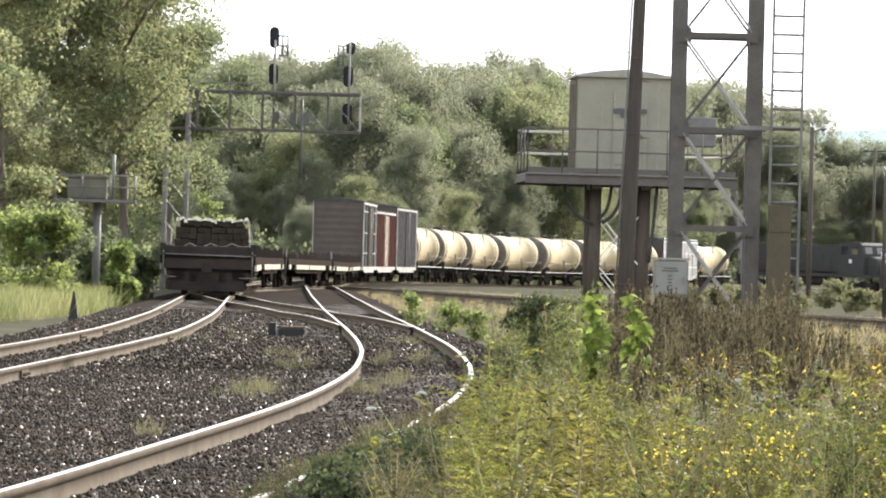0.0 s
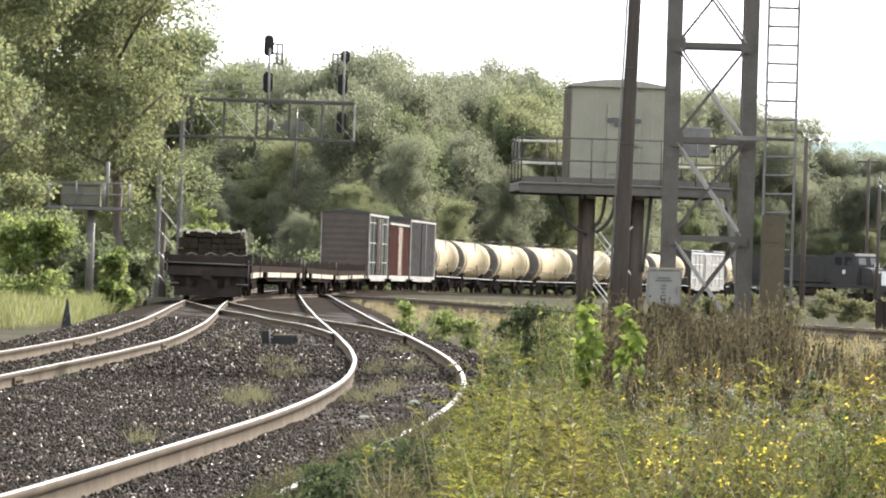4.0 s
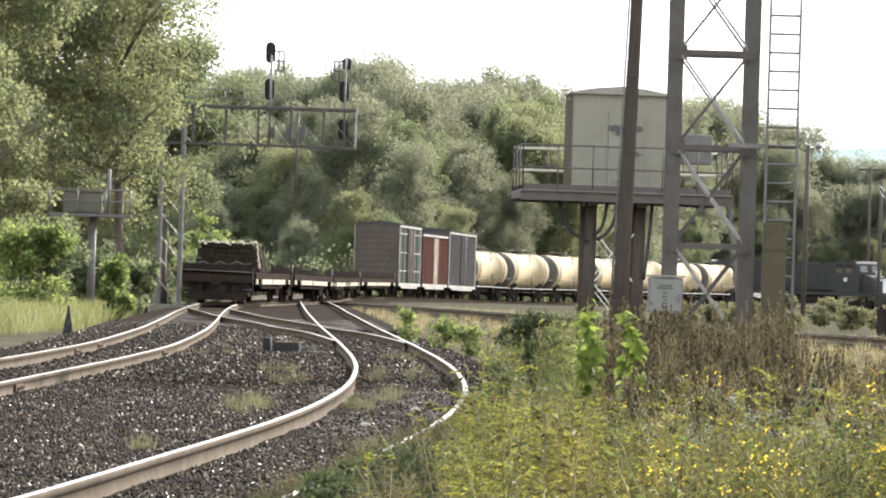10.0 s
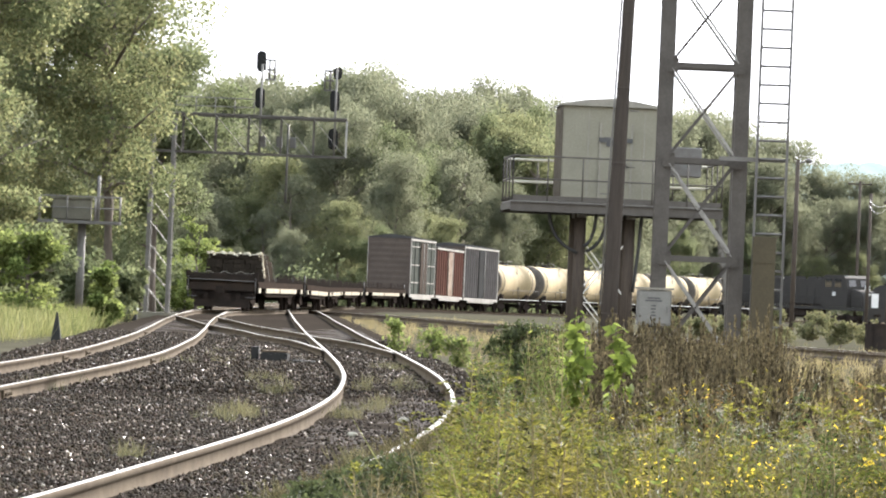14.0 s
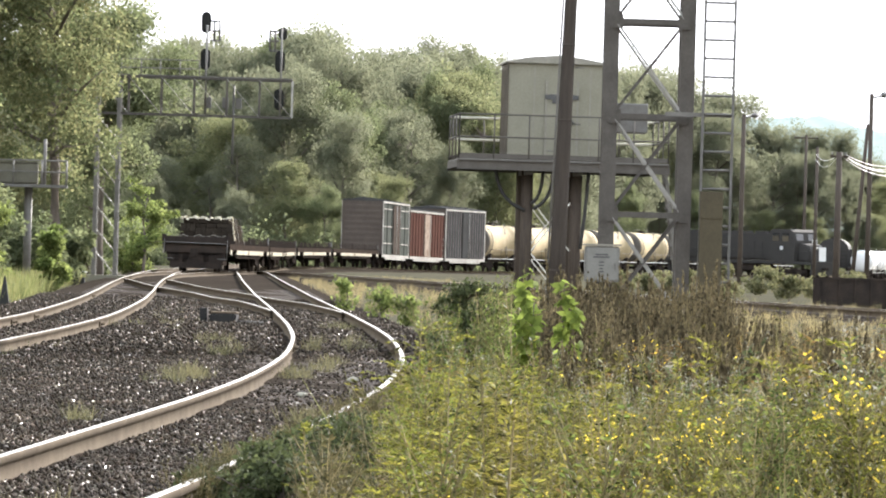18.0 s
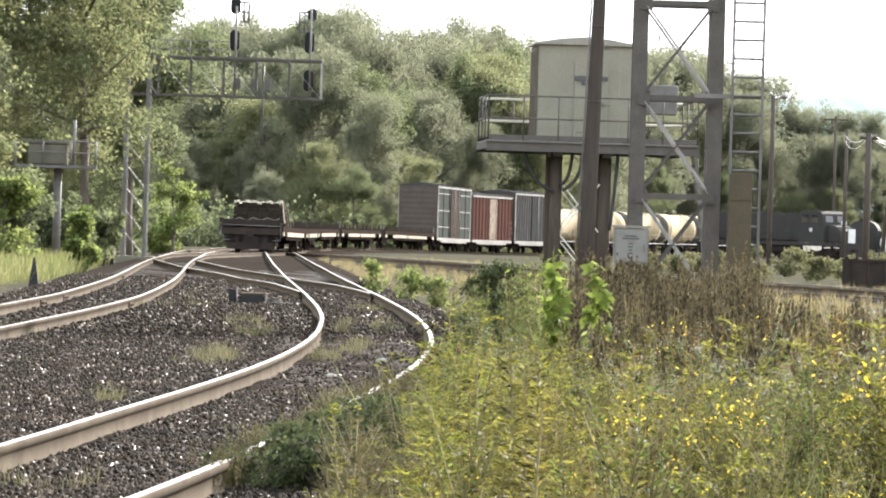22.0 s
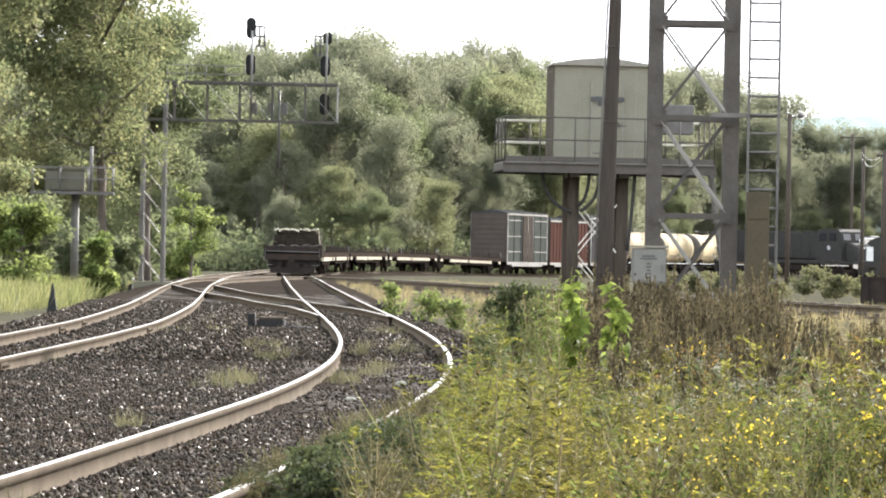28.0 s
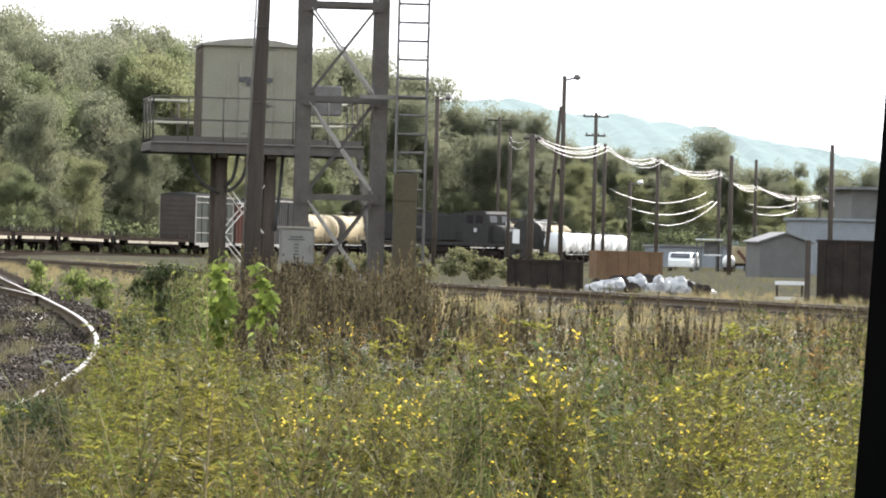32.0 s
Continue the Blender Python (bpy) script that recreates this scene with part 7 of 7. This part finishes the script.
def pole(name, label, x, y, top, r=0.15, arms=(), lamp=0, lean=0.0):
    z = gz(x, y) if y < 300 else -0.34 + dip(y)
    t = thing(name, label, "street lamp" if lamp else "utility pole", (x, y, z))
    H_ = top - z
    bm = bmesh.new()
    lathe(bm, [(r, 0), (r * 0.92, H_ * 0.5), (r * 0.8, H_)], seg=10)
    for v in bm.verts:
        v.co.x += lean * v.co.z
    part("shaft", bm, M_WOODPOLE, t)
    for dz, w in arms:
        bm = bmesh.new()
        box(bm, (lean * H_, 0.12, H_ - dz), (w, 0.11, 0.12))
        arm = part("cross_arm", bm, M_WOODPOLE, t)
        for k in np.linspace(-w / 2 + 0.1, w / 2 - 0.1, 4):
            bm = bmesh.new()
            lathe(bm, [(0.04, 0), (0.06, 0.08), (0.04, 0.16)], seg=8, off=(k + lean * H_, 0.12, H_ - dz + 0.06))
            part("insulator", bm, M_BOX, arm)
    if lamp:
        bm = bmesh.new()
        rod(bm, (lean * H_, 0, H_ - 0.25), (lean * H_ + lamp * 0.6, -0.1, H_ - 0.1), 0.06, seg=6)
        part("bracket", bm, M_STEEL, t)
        bm = bmesh.new()
        lathe(bm, [(0.1, -0.1), (0.24, 0.0), (0.2, 0.14), (0.08, 0.24)], seg=12, off=(lean * H_ + lamp * 0.72, -0.12, H_ - 0.12))
        part("lamp_head", bm, M_GALV if top < 8 else M_STEEL_DARK, t)
    return t


pole("lamp_post", "dark wooden yard lamp post with bracket lamp", 24.3, 300, 10.8, 0.17, lamp=1)
pole("utility_pole", "far utility pole with a cross-arm", 39.9, 420, 12.8, 0.16, [(0.3, 2.2)])
pole("utility_pole", "plain far utility pole", 39.0, 400, 11.2, 0.17)
pole("utility_pole", "thick weathered wooden pole carrying wires", 23.55, 230, 6.85, 0.18, [(0.25, 0.9)])
pole("lamp_post", "tall yard lamp post with floodlight", 28.4, 260, 10.95, 0.15, lamp=1)
pole("utility_pole", "leaning brace pole against the lamp post", 27.55, 260.5, 9.2, 0.13, lean=0.075)
pole("utility_pole", "utility pole with two cross-arms", 38.45, 330, 10.9, 0.16, [(0.3, 1.9), (1.7, 1.5)])
pole("lamp_post", "short yard lamp post with twin floodlights", 41.1, 330, 5.9, 0.15, lamp=1)
pole("utility_pole", "slim utility pole carrying sagging wires", 40.5, 310, 7.35, 0.14)
pole("utility_pole", "slim utility pole carrying sagging wires", 50.6, 350, 7.3, 0.15)
pole("utility_pole", "bare wooden utility pole", 44.15, 300, 7.4, 0.17)
pole("utility_pole", "slim utility pole carrying sagging wires", 61.1, 400, 9.1, 0.17)
pole("utility_pole", "slim far utility pole", 68.0, 420, 6.1, 0.13)
pole("utility_pole", "bare wooden utility pole", 44.15, 260, 7.4, 0.16)
pole("utility_pole", "slim utility pole carrying sagging wires", 32.05, 270, 7.3, 0.12)
pole("utility_pole", "slim utility pole carrying sagging wires", 75.3, 450, 6.7, 0.15)


def wire(points, sag, r, parent):
    bm = bmesh.new()
    run = [Vector(points[0])]
    for a, b in zip(points, points[1:]):
        run += [Vector(a).lerp(Vector(b), i / 12) - Vector((0, 0, sag * 4 * (i / 12) * (1 - i / 12))) for i in range(1, 13)]
    tube(bm, run, r, 4)
    part("wire", bm, M_GALV, parent)


t = thing("wire_run", "bundle of pale sagging wires from pole to pole", "wires")
mainline = [(23.6, 229.9, 6.85), (32.1, 270, 7.25), (40.55, 310, 7.3), (50.7, 350, 7.2), (61.2, 400, 6.8), (75.3, 450, 6.6), (84, 480, 6.4)]
for i in range(4):
    wire([(x + (0.25 * i - 0.4) * (y > 235), y, z - 0.05 * (i % 2) - 0.04 * i) for x, y, z in mainline], 0.45 + 0.12 * i, 0.014, t)
for i in range(2):
    wire([(23.6, 229.9, 6.8), (38.9, 400, 10.6 - 0.5 * i)], 0.5 + 0.2 * i, 0.016, t)
t = thing("wire_run", "three slack wires looping between two poles", "wires")
for a, b, sag in (((36.0, 300, 4.95), (53.8, 380, 5.8), 0.9), ((38.5, 310, 3.85), (54.4, 380, 5.1), 0.8), ((41.1, 320, 2.95), (54.9, 380, 5.2), 1.0)):
    wire([a, b], sag, 0.018, t)
t = thing("wire_run", "pale slack wire between far poles", "wires")
wire([(60.2, 400, 4.6), (68.1, 420, 4.85)], 0.5, 0.018, t)
wire([(60.2, 400, 5.2), (68.1, 420, 5.5)], 0.4, 0.014, t)


def building(name, label, cat, loc, size, wall, roof, ridge=0.0, rz=0.0, windows=(), overhang=0.2):
    L, w, h = size
    t = thing(name, label, cat, loc, rz)
    bm = bmesh.new()
    box(bm, (0, 0, h / 2), (L, w, h))
    part("wall", bm, wall, t)
    bm = bmesh.new()
    o = overhang
    if ridge:
        prism(bm, [(-L / 2 - o, h), (-L / 2 - o, h + 0.1), (0, h + ridge + 0.1), (L / 2 + o, h + 0.1), (L / 2 + o, h), (0, h + ridge)], -w / 2 - o, w / 2 + o)
        part("roof", bm, roof, t)
        bm = bmesh.new()
        prism(bm, [(-L / 2, h), (0, h + ridge), (L / 2, h)], -w / 2, w / 2)
        part("gable", bm, wall, t)
    else:
        box(bm, (0, 0, h + 0.1), (L + 2 * o, w + 2 * o, 0.2))
        part("roof", bm, roof, t)
    for x, z, ww, hh in windows:
        bm = bmesh.new()
        box(bm, (x, -w / 2 - 0.01, z), (ww + 0.12, 0.04, hh + 0.12))
        f = part("window", bm, M_WHITE, t)
        bm = bmesh.new()
        box(bm, (x, -w / 2 - 0.02, z), (ww, 0.05, hh))
        part("pane", bm, M_GLASS, f)
    return t


building("shed", "small grey gabled shed in the yard", "shed", (44.6, 282, -0.55), (3.3, 3.0, 2.15), M_SHED, M_ROOF, 0.62, 8)
building("warehouse", "long low blue-grey warehouse", "warehouse", (63.5, 452, -0.9), (9.6, 12, 2.0), M_WAREHOUSE, M_ROOF, 0, 0, [])
building("warehouse", "grey flat-roofed warehouse behind the bins", "warehouse", (61.7, 334, -0.6), (14.5, 10, 4.0), M_WAREHOUSE, M_WAREHOUSE, 0, 4, [])
building("house", "dark upper house with wide eaves", "house", (65.0, 352, -0.6), (8.5, 8, 6.6), M_SHED, M_ROOF, 0, 0, [], 0.7)


def parked_car(loc, rz, paint, label):
    t = thing("parked_car", label, "car", loc, rz, "parked vehicles")
    bm = bmesh.new()
    prism(bm, [(-2.25, 0.32), (-2.25, 0.85), (-1.7, 0.95), (-1.1, 1.38), (0.4, 1.4), (1.1, 0.95), (2.1, 0.8), (2.25, 0.32)], -0.86, 0.86)
    bmesh.ops.bevel(bm, geom=bm.edges[:], offset=0.06, segments=1, affect="EDGES")
    part("body", bm, paint, t)
    for s in (-1, 1):
        bm = bmesh.new()
        box(bm, (-0.35, s * 0.87, 1.13), (1.5, 0.02, 0.3))
        part("side_window", bm, M_GLASS, t)
        for x in (-1.35, 1.4):
            bm = bmesh.new()
            rod(bm, (x, s * 0.68, 0.32), (x, s * 0.9, 0.32), 0.32, seg=14)
            wl = part("wheel", bm, M_RUBBER, t)
            bm = bmesh.new()
            rod(bm, (x, s * 0.9, 0.32), (x, s * 0.915, 0.32), 0.18, seg=10)
            part("rim", bm, M_GALV, wl)
    bm = bmesh.new()
    box(bm, (-1.45, 0, 1.12), (0.4, 1.4, 0.28), Euler((0, -0.7, 0)).to_matrix())
    part("rear_window", bm, M_GLASS, t)


parked_car((45.0, 330, -0.62), 80, M_WHITE, "white car parked in the yard")
parked_car((47.5, 345, -0.62), 80, M_SHEET, "pale silver car parked by the canopy")

t = thing("canopy", "open loading canopy with a white roof edge", "canopy", (48.5, 340, -0.62), 6)
for z, w, x in ((2.42, 1.75, 0.0), (1.25, 1.05, 0.3)):
    bm = bmesh.new()
    box(bm, (x, 0, z), (w, 1.6, 0.11))
    part("roof" if z > 2 else "shelf", bm, M_WHITE, t)
for x in (-0.8, 0.8):
    for y in (-0.7, 0.7):
        bm = bmesh.new()
        box(bm, (x, y, 1.18), (0.09, 0.09, 2.36))
        part("post", bm, M_SHED, t)
bm = bmesh.new()
box(bm, (0.3, 0.72, 1.8), (1.0, 0.05, 0.95))
part("back_panel", bm, M_SHED, t)

t = thing("storage_tank", "small white rounded storage tank on a stand", "tank", (48.85, 332, -0.62))
bm = bmesh.new()
bmesh.ops.create_uvsphere(bm, u_segments=20, v_segments=14, radius=0.5)
for v in bm.verts:
    v.co = Vector((v.co.x * 0.95, v.co.y * 1.6, v.co.z + 0.82))
part("shell", bm, M_WHITE, t)
for y in (-0.45, 0.45):
    bm = bmesh.new()
    box(bm, (0, y, 0.2), (0.7, 0.12, 0.4))
    part("saddle", bm, M_CAR_DARK, t)

t = thing("conveyor", "rusty red tilted conveyor on wheels", "conveyor", (49.9, 331, -0.62), -8)
bm = bmesh.new()
box(bm, (0, 0, 1.0), (1.7, 0.5, 0.24), Euler((0, 0.85, 0)).to_matrix())
part("boom", bm, M_BOX_RED, t)
for y in (-0.28, 0.28):
    bm = bmesh.new()
    rod(bm, (0.2, y - 0.05, 0.3), (0.2, y + 0.05, 0.3), 0.3, seg=14)
    part("wheel", bm, M_RUBBER, t)
bm = bmesh.new()
rod(bm, (0.2, 0, 0.3), (0.05, 0, 0.95), 0.06, seg=6)
rod(bm, (0.2, -0.28, 0.3), (0.2, 0.28, 0.3), 0.04, seg=6)
part("leg", bm, M_CAR_DARK, t)

t = thing("box_trailer", "cream box trailer parked behind the canopy", "trailer", (51.6, 343, -0.62), 4)
bm = bmesh.new()
box(bm, (0, 0, 1.3), (1.75, 3.2, 1.3))
bmesh.ops.bevel(bm, geom=bm.edges[:], offset=0.05, segments=1, affect="EDGES")
part("body", bm, M_TANK, t)
bm = bmesh.new()
box(bm, (0, -1.62, 1.28), (0.03, 0.03, 1.1))
part("door_seam", bm, M_CAR_DARK, t)
for x in (-0.75, 0.75):
    bm = bmesh.new()
    rod(bm, (x - 0.1, 0, 0.33), (x + 0.1, 0, 0.33), 0.33, seg=14)
    part("wheel", bm, M_RUBBER, t)
bm = bmesh.new()
box(bm, (0, 0, 0.55), (1.5, 3.0, 0.2))
part("chassis", bm, M_CAR_DARK, t)

# ---- small things by the track ----
t = thing("track_marker", "black pyramid-shaped track marker", "marker", (-9.15, 112.5, -0.36))
bm = bmesh.new()
box(bm, (0, 0, 0.38), (0.27, 0.27, 0.76), taper=0.12)
part("cone", bm, M_BLACK, t)
t = thing("switch_stand", "low dark switch stand with pale top plate", "switch stand", (-10.86, 165, -0.36))
bm = bmesh.new()
box(bm, (0, 0, 0.15), (0.7, 0.5, 0.3))
part("base", bm, M_BLACK, t)
bm = bmesh.new()
box(bm, (0.15, 0, 0.5), (0.5, 0.3, 0.08))
part("top_plate", bm, M_GALV, t)
bm = bmesh.new()
rod(bm, (0, 0, 0.3), (0.1, 0, 0.5), 0.06)
part("column", bm, M_BLACK, t)
t = thing("switch_machine", "grey switch machine with rods beside rail", "switch machine", (-3.0, 88.5, -0.22), -3)
bm = bmesh.new()
box(bm, (0.1, 0, 0.13), (0.52, 0.7, 0.2))
bmesh.ops.bevel(bm, geom=bm.edges[:], offset=0.03, segments=2, affect="EDGES")
part("case", bm, M_BLACK, t)
bm = bmesh.new()
box(bm, (0.12, -0.02, 0.245), (0.5, 0.6, 0.03))
part("lid", bm, M_RAIL, t)
bm = bmesh.new()
box(bm, (-0.3, 0.1, 0.16), (0.14, 0.3, 0.32))
part("motor", bm, M_BLACK, t)
bm = bmesh.new()
rod(bm, (0.3, 0.1, 0.08), (1.1, 0.1, 0.05), 0.025, seg=6)
part("throw_rod", bm, M_STEEL_DARK, t)


# ---- rail fittings and ties ----
def joint_bar(parent, line, off, y):
    x = float(np.interp(y, line[:, 1], offset(line, off)[:, 0]))
    bm = bmesh.new()
    for s in (-1, 1):
        box(bm, (s * 0.026, 0, -0.105), (0.03, 0.9, 0.1))
        for k in (-0.32, -0.12, 0.12, 0.32):
            rod(bm, (s * 0.04, k, -0.105), (s * 0.075, k, -0.105), 0.02, seg=6)
    j = part("joint_bar", bm, M_RAIL, parent)
    j.location = (x, y, 0)


for y in (52, 55.2, 80):
    joint_bar(track_a, LINE_A, G, y)
for y in (79.5, 85.5, 118):
    joint_bar(track_a, LINE_A, -G, y)
for y in (66,):
    joint_bar(track_b, LINE_B, -G, y)
joint_bar(track_b, LINE_B, G, 66.0)

# ---- the window opening that the camera looks through ----
win = thing("window_surround", "dark rubber-edged window surround close to the camera", "window frame", (0, 0.5, EYE), 0, kind="structure")
bm = bmesh.new()


def ring(hw, hh, r, cx, y):
    pts = []
    for sx, sz, a0 in ((1, 1, 0), (-1, 1, 90), (-1, -1, 180), (1, -1, 270)):
        for k in range(9):
            a = radians(a0 + 90 * k / 8)
            pts.append(bm.verts.new((cx + sx * (hw - r) + r * math.cos(a), y, sz * (hh - r) + r * math.sin(a))))
    return pts


CX, HW, HH = -0.32, 0.4015, 0.26
rings = [ring(HW + 0.16, HH + 0.16, 0.2, CX, 0.02), ring(HW + 0.16, HH + 0.16, 0.2, CX, -0.02), ring(HW + 0.012, HH + 0.012, 0.13, CX, -0.03), ring(HW, HH, 0.12, CX, -0.018), ring(HW, HH, 0.12, CX, 0.012), ring(HW + 0.01, HH + 0.01, 0.13, CX, 0.03)]
for a, b in zip(rings, rings[1:] + rings[:1]):
    for i in range(36):
        j = (i + 1) % 36
        bm.faces.new((a[i], a[j], b[j], b[i]))
part("rubber_frame", bm, M_FRAME, win)
win.matrix_basis = pose(0, 0.5, EYE, 0, 3, 0)
# unseen dark cabin added round the camera to keep sky light off the frame
for c, s_ in (((-0.32, -0.62, 0.8), (1.7, 1.2, 0.04)), ((-0.32, -0.62, -1.0), (1.7, 1.2, 0.04)), ((-0.32, -1.22, -0.485), (1.7, 0.04, 2.57)), ((-1.17, -0.62, -0.485), (0.04, 1.2, 2.57)), ((0.53, -0.62, -0.485), (0.04, 1.2, 2.57)), ((-1.0, 0.0, -0.485), (0.34, 0.04, 2.57)), ((0.37, 0.0, -0.485), (0.34, 0.04, 2.57)), ((-0.32, 0.0, 0.59), (1.06, 0.04, 0.42)), ((-0.32, 0.0, -1.085), (1.06, 0.04, 1.37))):
    bm = bmesh.new()
    box(bm, c, s_)
    part("cabin_panel", bm, M_FRAME, win)

# pale stones lying on the ties of the second track
for i, (x, y, r) in enumerate(((-0.2, 52.5, 0.06), (-0.7, 46.8, 0.055), (-2.4, 49.5, 0.04))):
    t = thing("rock", "pale rounded stone lying on the ballast", "rock", (x, y, -0.19), 40 * i, "loose pale stones")
    bm = bmesh.new()
    bmesh.ops.create_icosphere(bm, subdivisions=2, radius=r)
    wob = random.Random(50 + i)
    for v in bm.verts:
        v.co = Vector((v.co.x * 1.2, v.co.y, v.co.z * 0.75 + r * 0.6)) * wob.uniform(0.9, 1.1)
    part("stone", bm, M_HUT, t)

# ---- hills in the distance ----
def hill(name, y, x0, x1, crest, seed, label):
    rng = np.random.default_rng(seed)
    V, F = [], []
    n, m = 420, 10
    ph = rng.uniform(0, 6.28, 6)
    for i in range(n + 1):
        k = i / n
        x = x0 + (x1 - x0) * k
        h = crest(x) + sum(1.6 / (j + 1) * math.sin(k * (31 * (j + 1)) + ph[j]) for j in range(6)) + rng.uniform(-1.3, 1.3) + 1.6 * abs(math.sin(k * 190 + ph[0])) * rng.random()
        for j in range(m + 1):
            u = j / m
            V.append((x, y + 320 * u, -1 + (h + 1) * math.sin(u * math.pi / 2) ** 0.8))
    for i in range(n):
        for j in range(m):
            a = i * (m + 1) + j
            F.append((a, a + m + 1, a + m + 2, a + 1))
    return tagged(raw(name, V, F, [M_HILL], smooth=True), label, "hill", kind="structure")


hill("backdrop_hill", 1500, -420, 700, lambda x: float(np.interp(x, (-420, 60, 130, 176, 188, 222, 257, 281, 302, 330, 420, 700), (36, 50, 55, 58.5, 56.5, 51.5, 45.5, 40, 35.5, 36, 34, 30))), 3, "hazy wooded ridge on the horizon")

# ties last: pieces on one shared mesh
tie_row(track_b, LINE_B, 25, 150)
tie_row(track_a, LINE_A, 58, 168)
tie_row(track_c, LINE_C, 98, 158, 0.6, 0.012)
tie_row(track_e, LINE_E, 90, 165, 0.58)
V, F = [], []
for line, y0, y1 in ((LINE_A, 168, 330), (LINE_T, 168, 420)):
    y = y0
    while y < y1:
        x = float(np.interp(y, line[:, 1], line[:, 0]))
        b = len(V)
        z = dip(y) - 0.2
        for dz in (-0.1, 0):
            V += [(x - 1.3, y - 0.11, z + dz), (x + 1.3, y - 0.11, z + dz), (x + 1.3, y + 0.11, z + dz), (x - 1.3, y + 0.11, z + dz)]
        F += [(b + 4, b + 5, b + 6, b + 7), (b, b + 1, b + 5, b + 4), (b + 1, b + 2, b + 6, b + 5), (b + 2, b + 3, b + 7, b + 6), (b + 3, b, b + 4, b + 7)]
        y += 0.56
tagged(raw("far_ties", V, F, [M_TIE]), "weathered timber ties under the far tracks", "railway ties", kind="stuff")


# ---- what moves ----
def motions():
    for car, s0, half in TRAIN:
        rows = [(t, car_pose(s0 + SPEED * t, half)) for t in (0, 2, 4, 6, 8, 10, 12, 14, 16, 18, 20, 22, 24, 26, 28, 30, 32)]
        walk(car, rows)


motions()
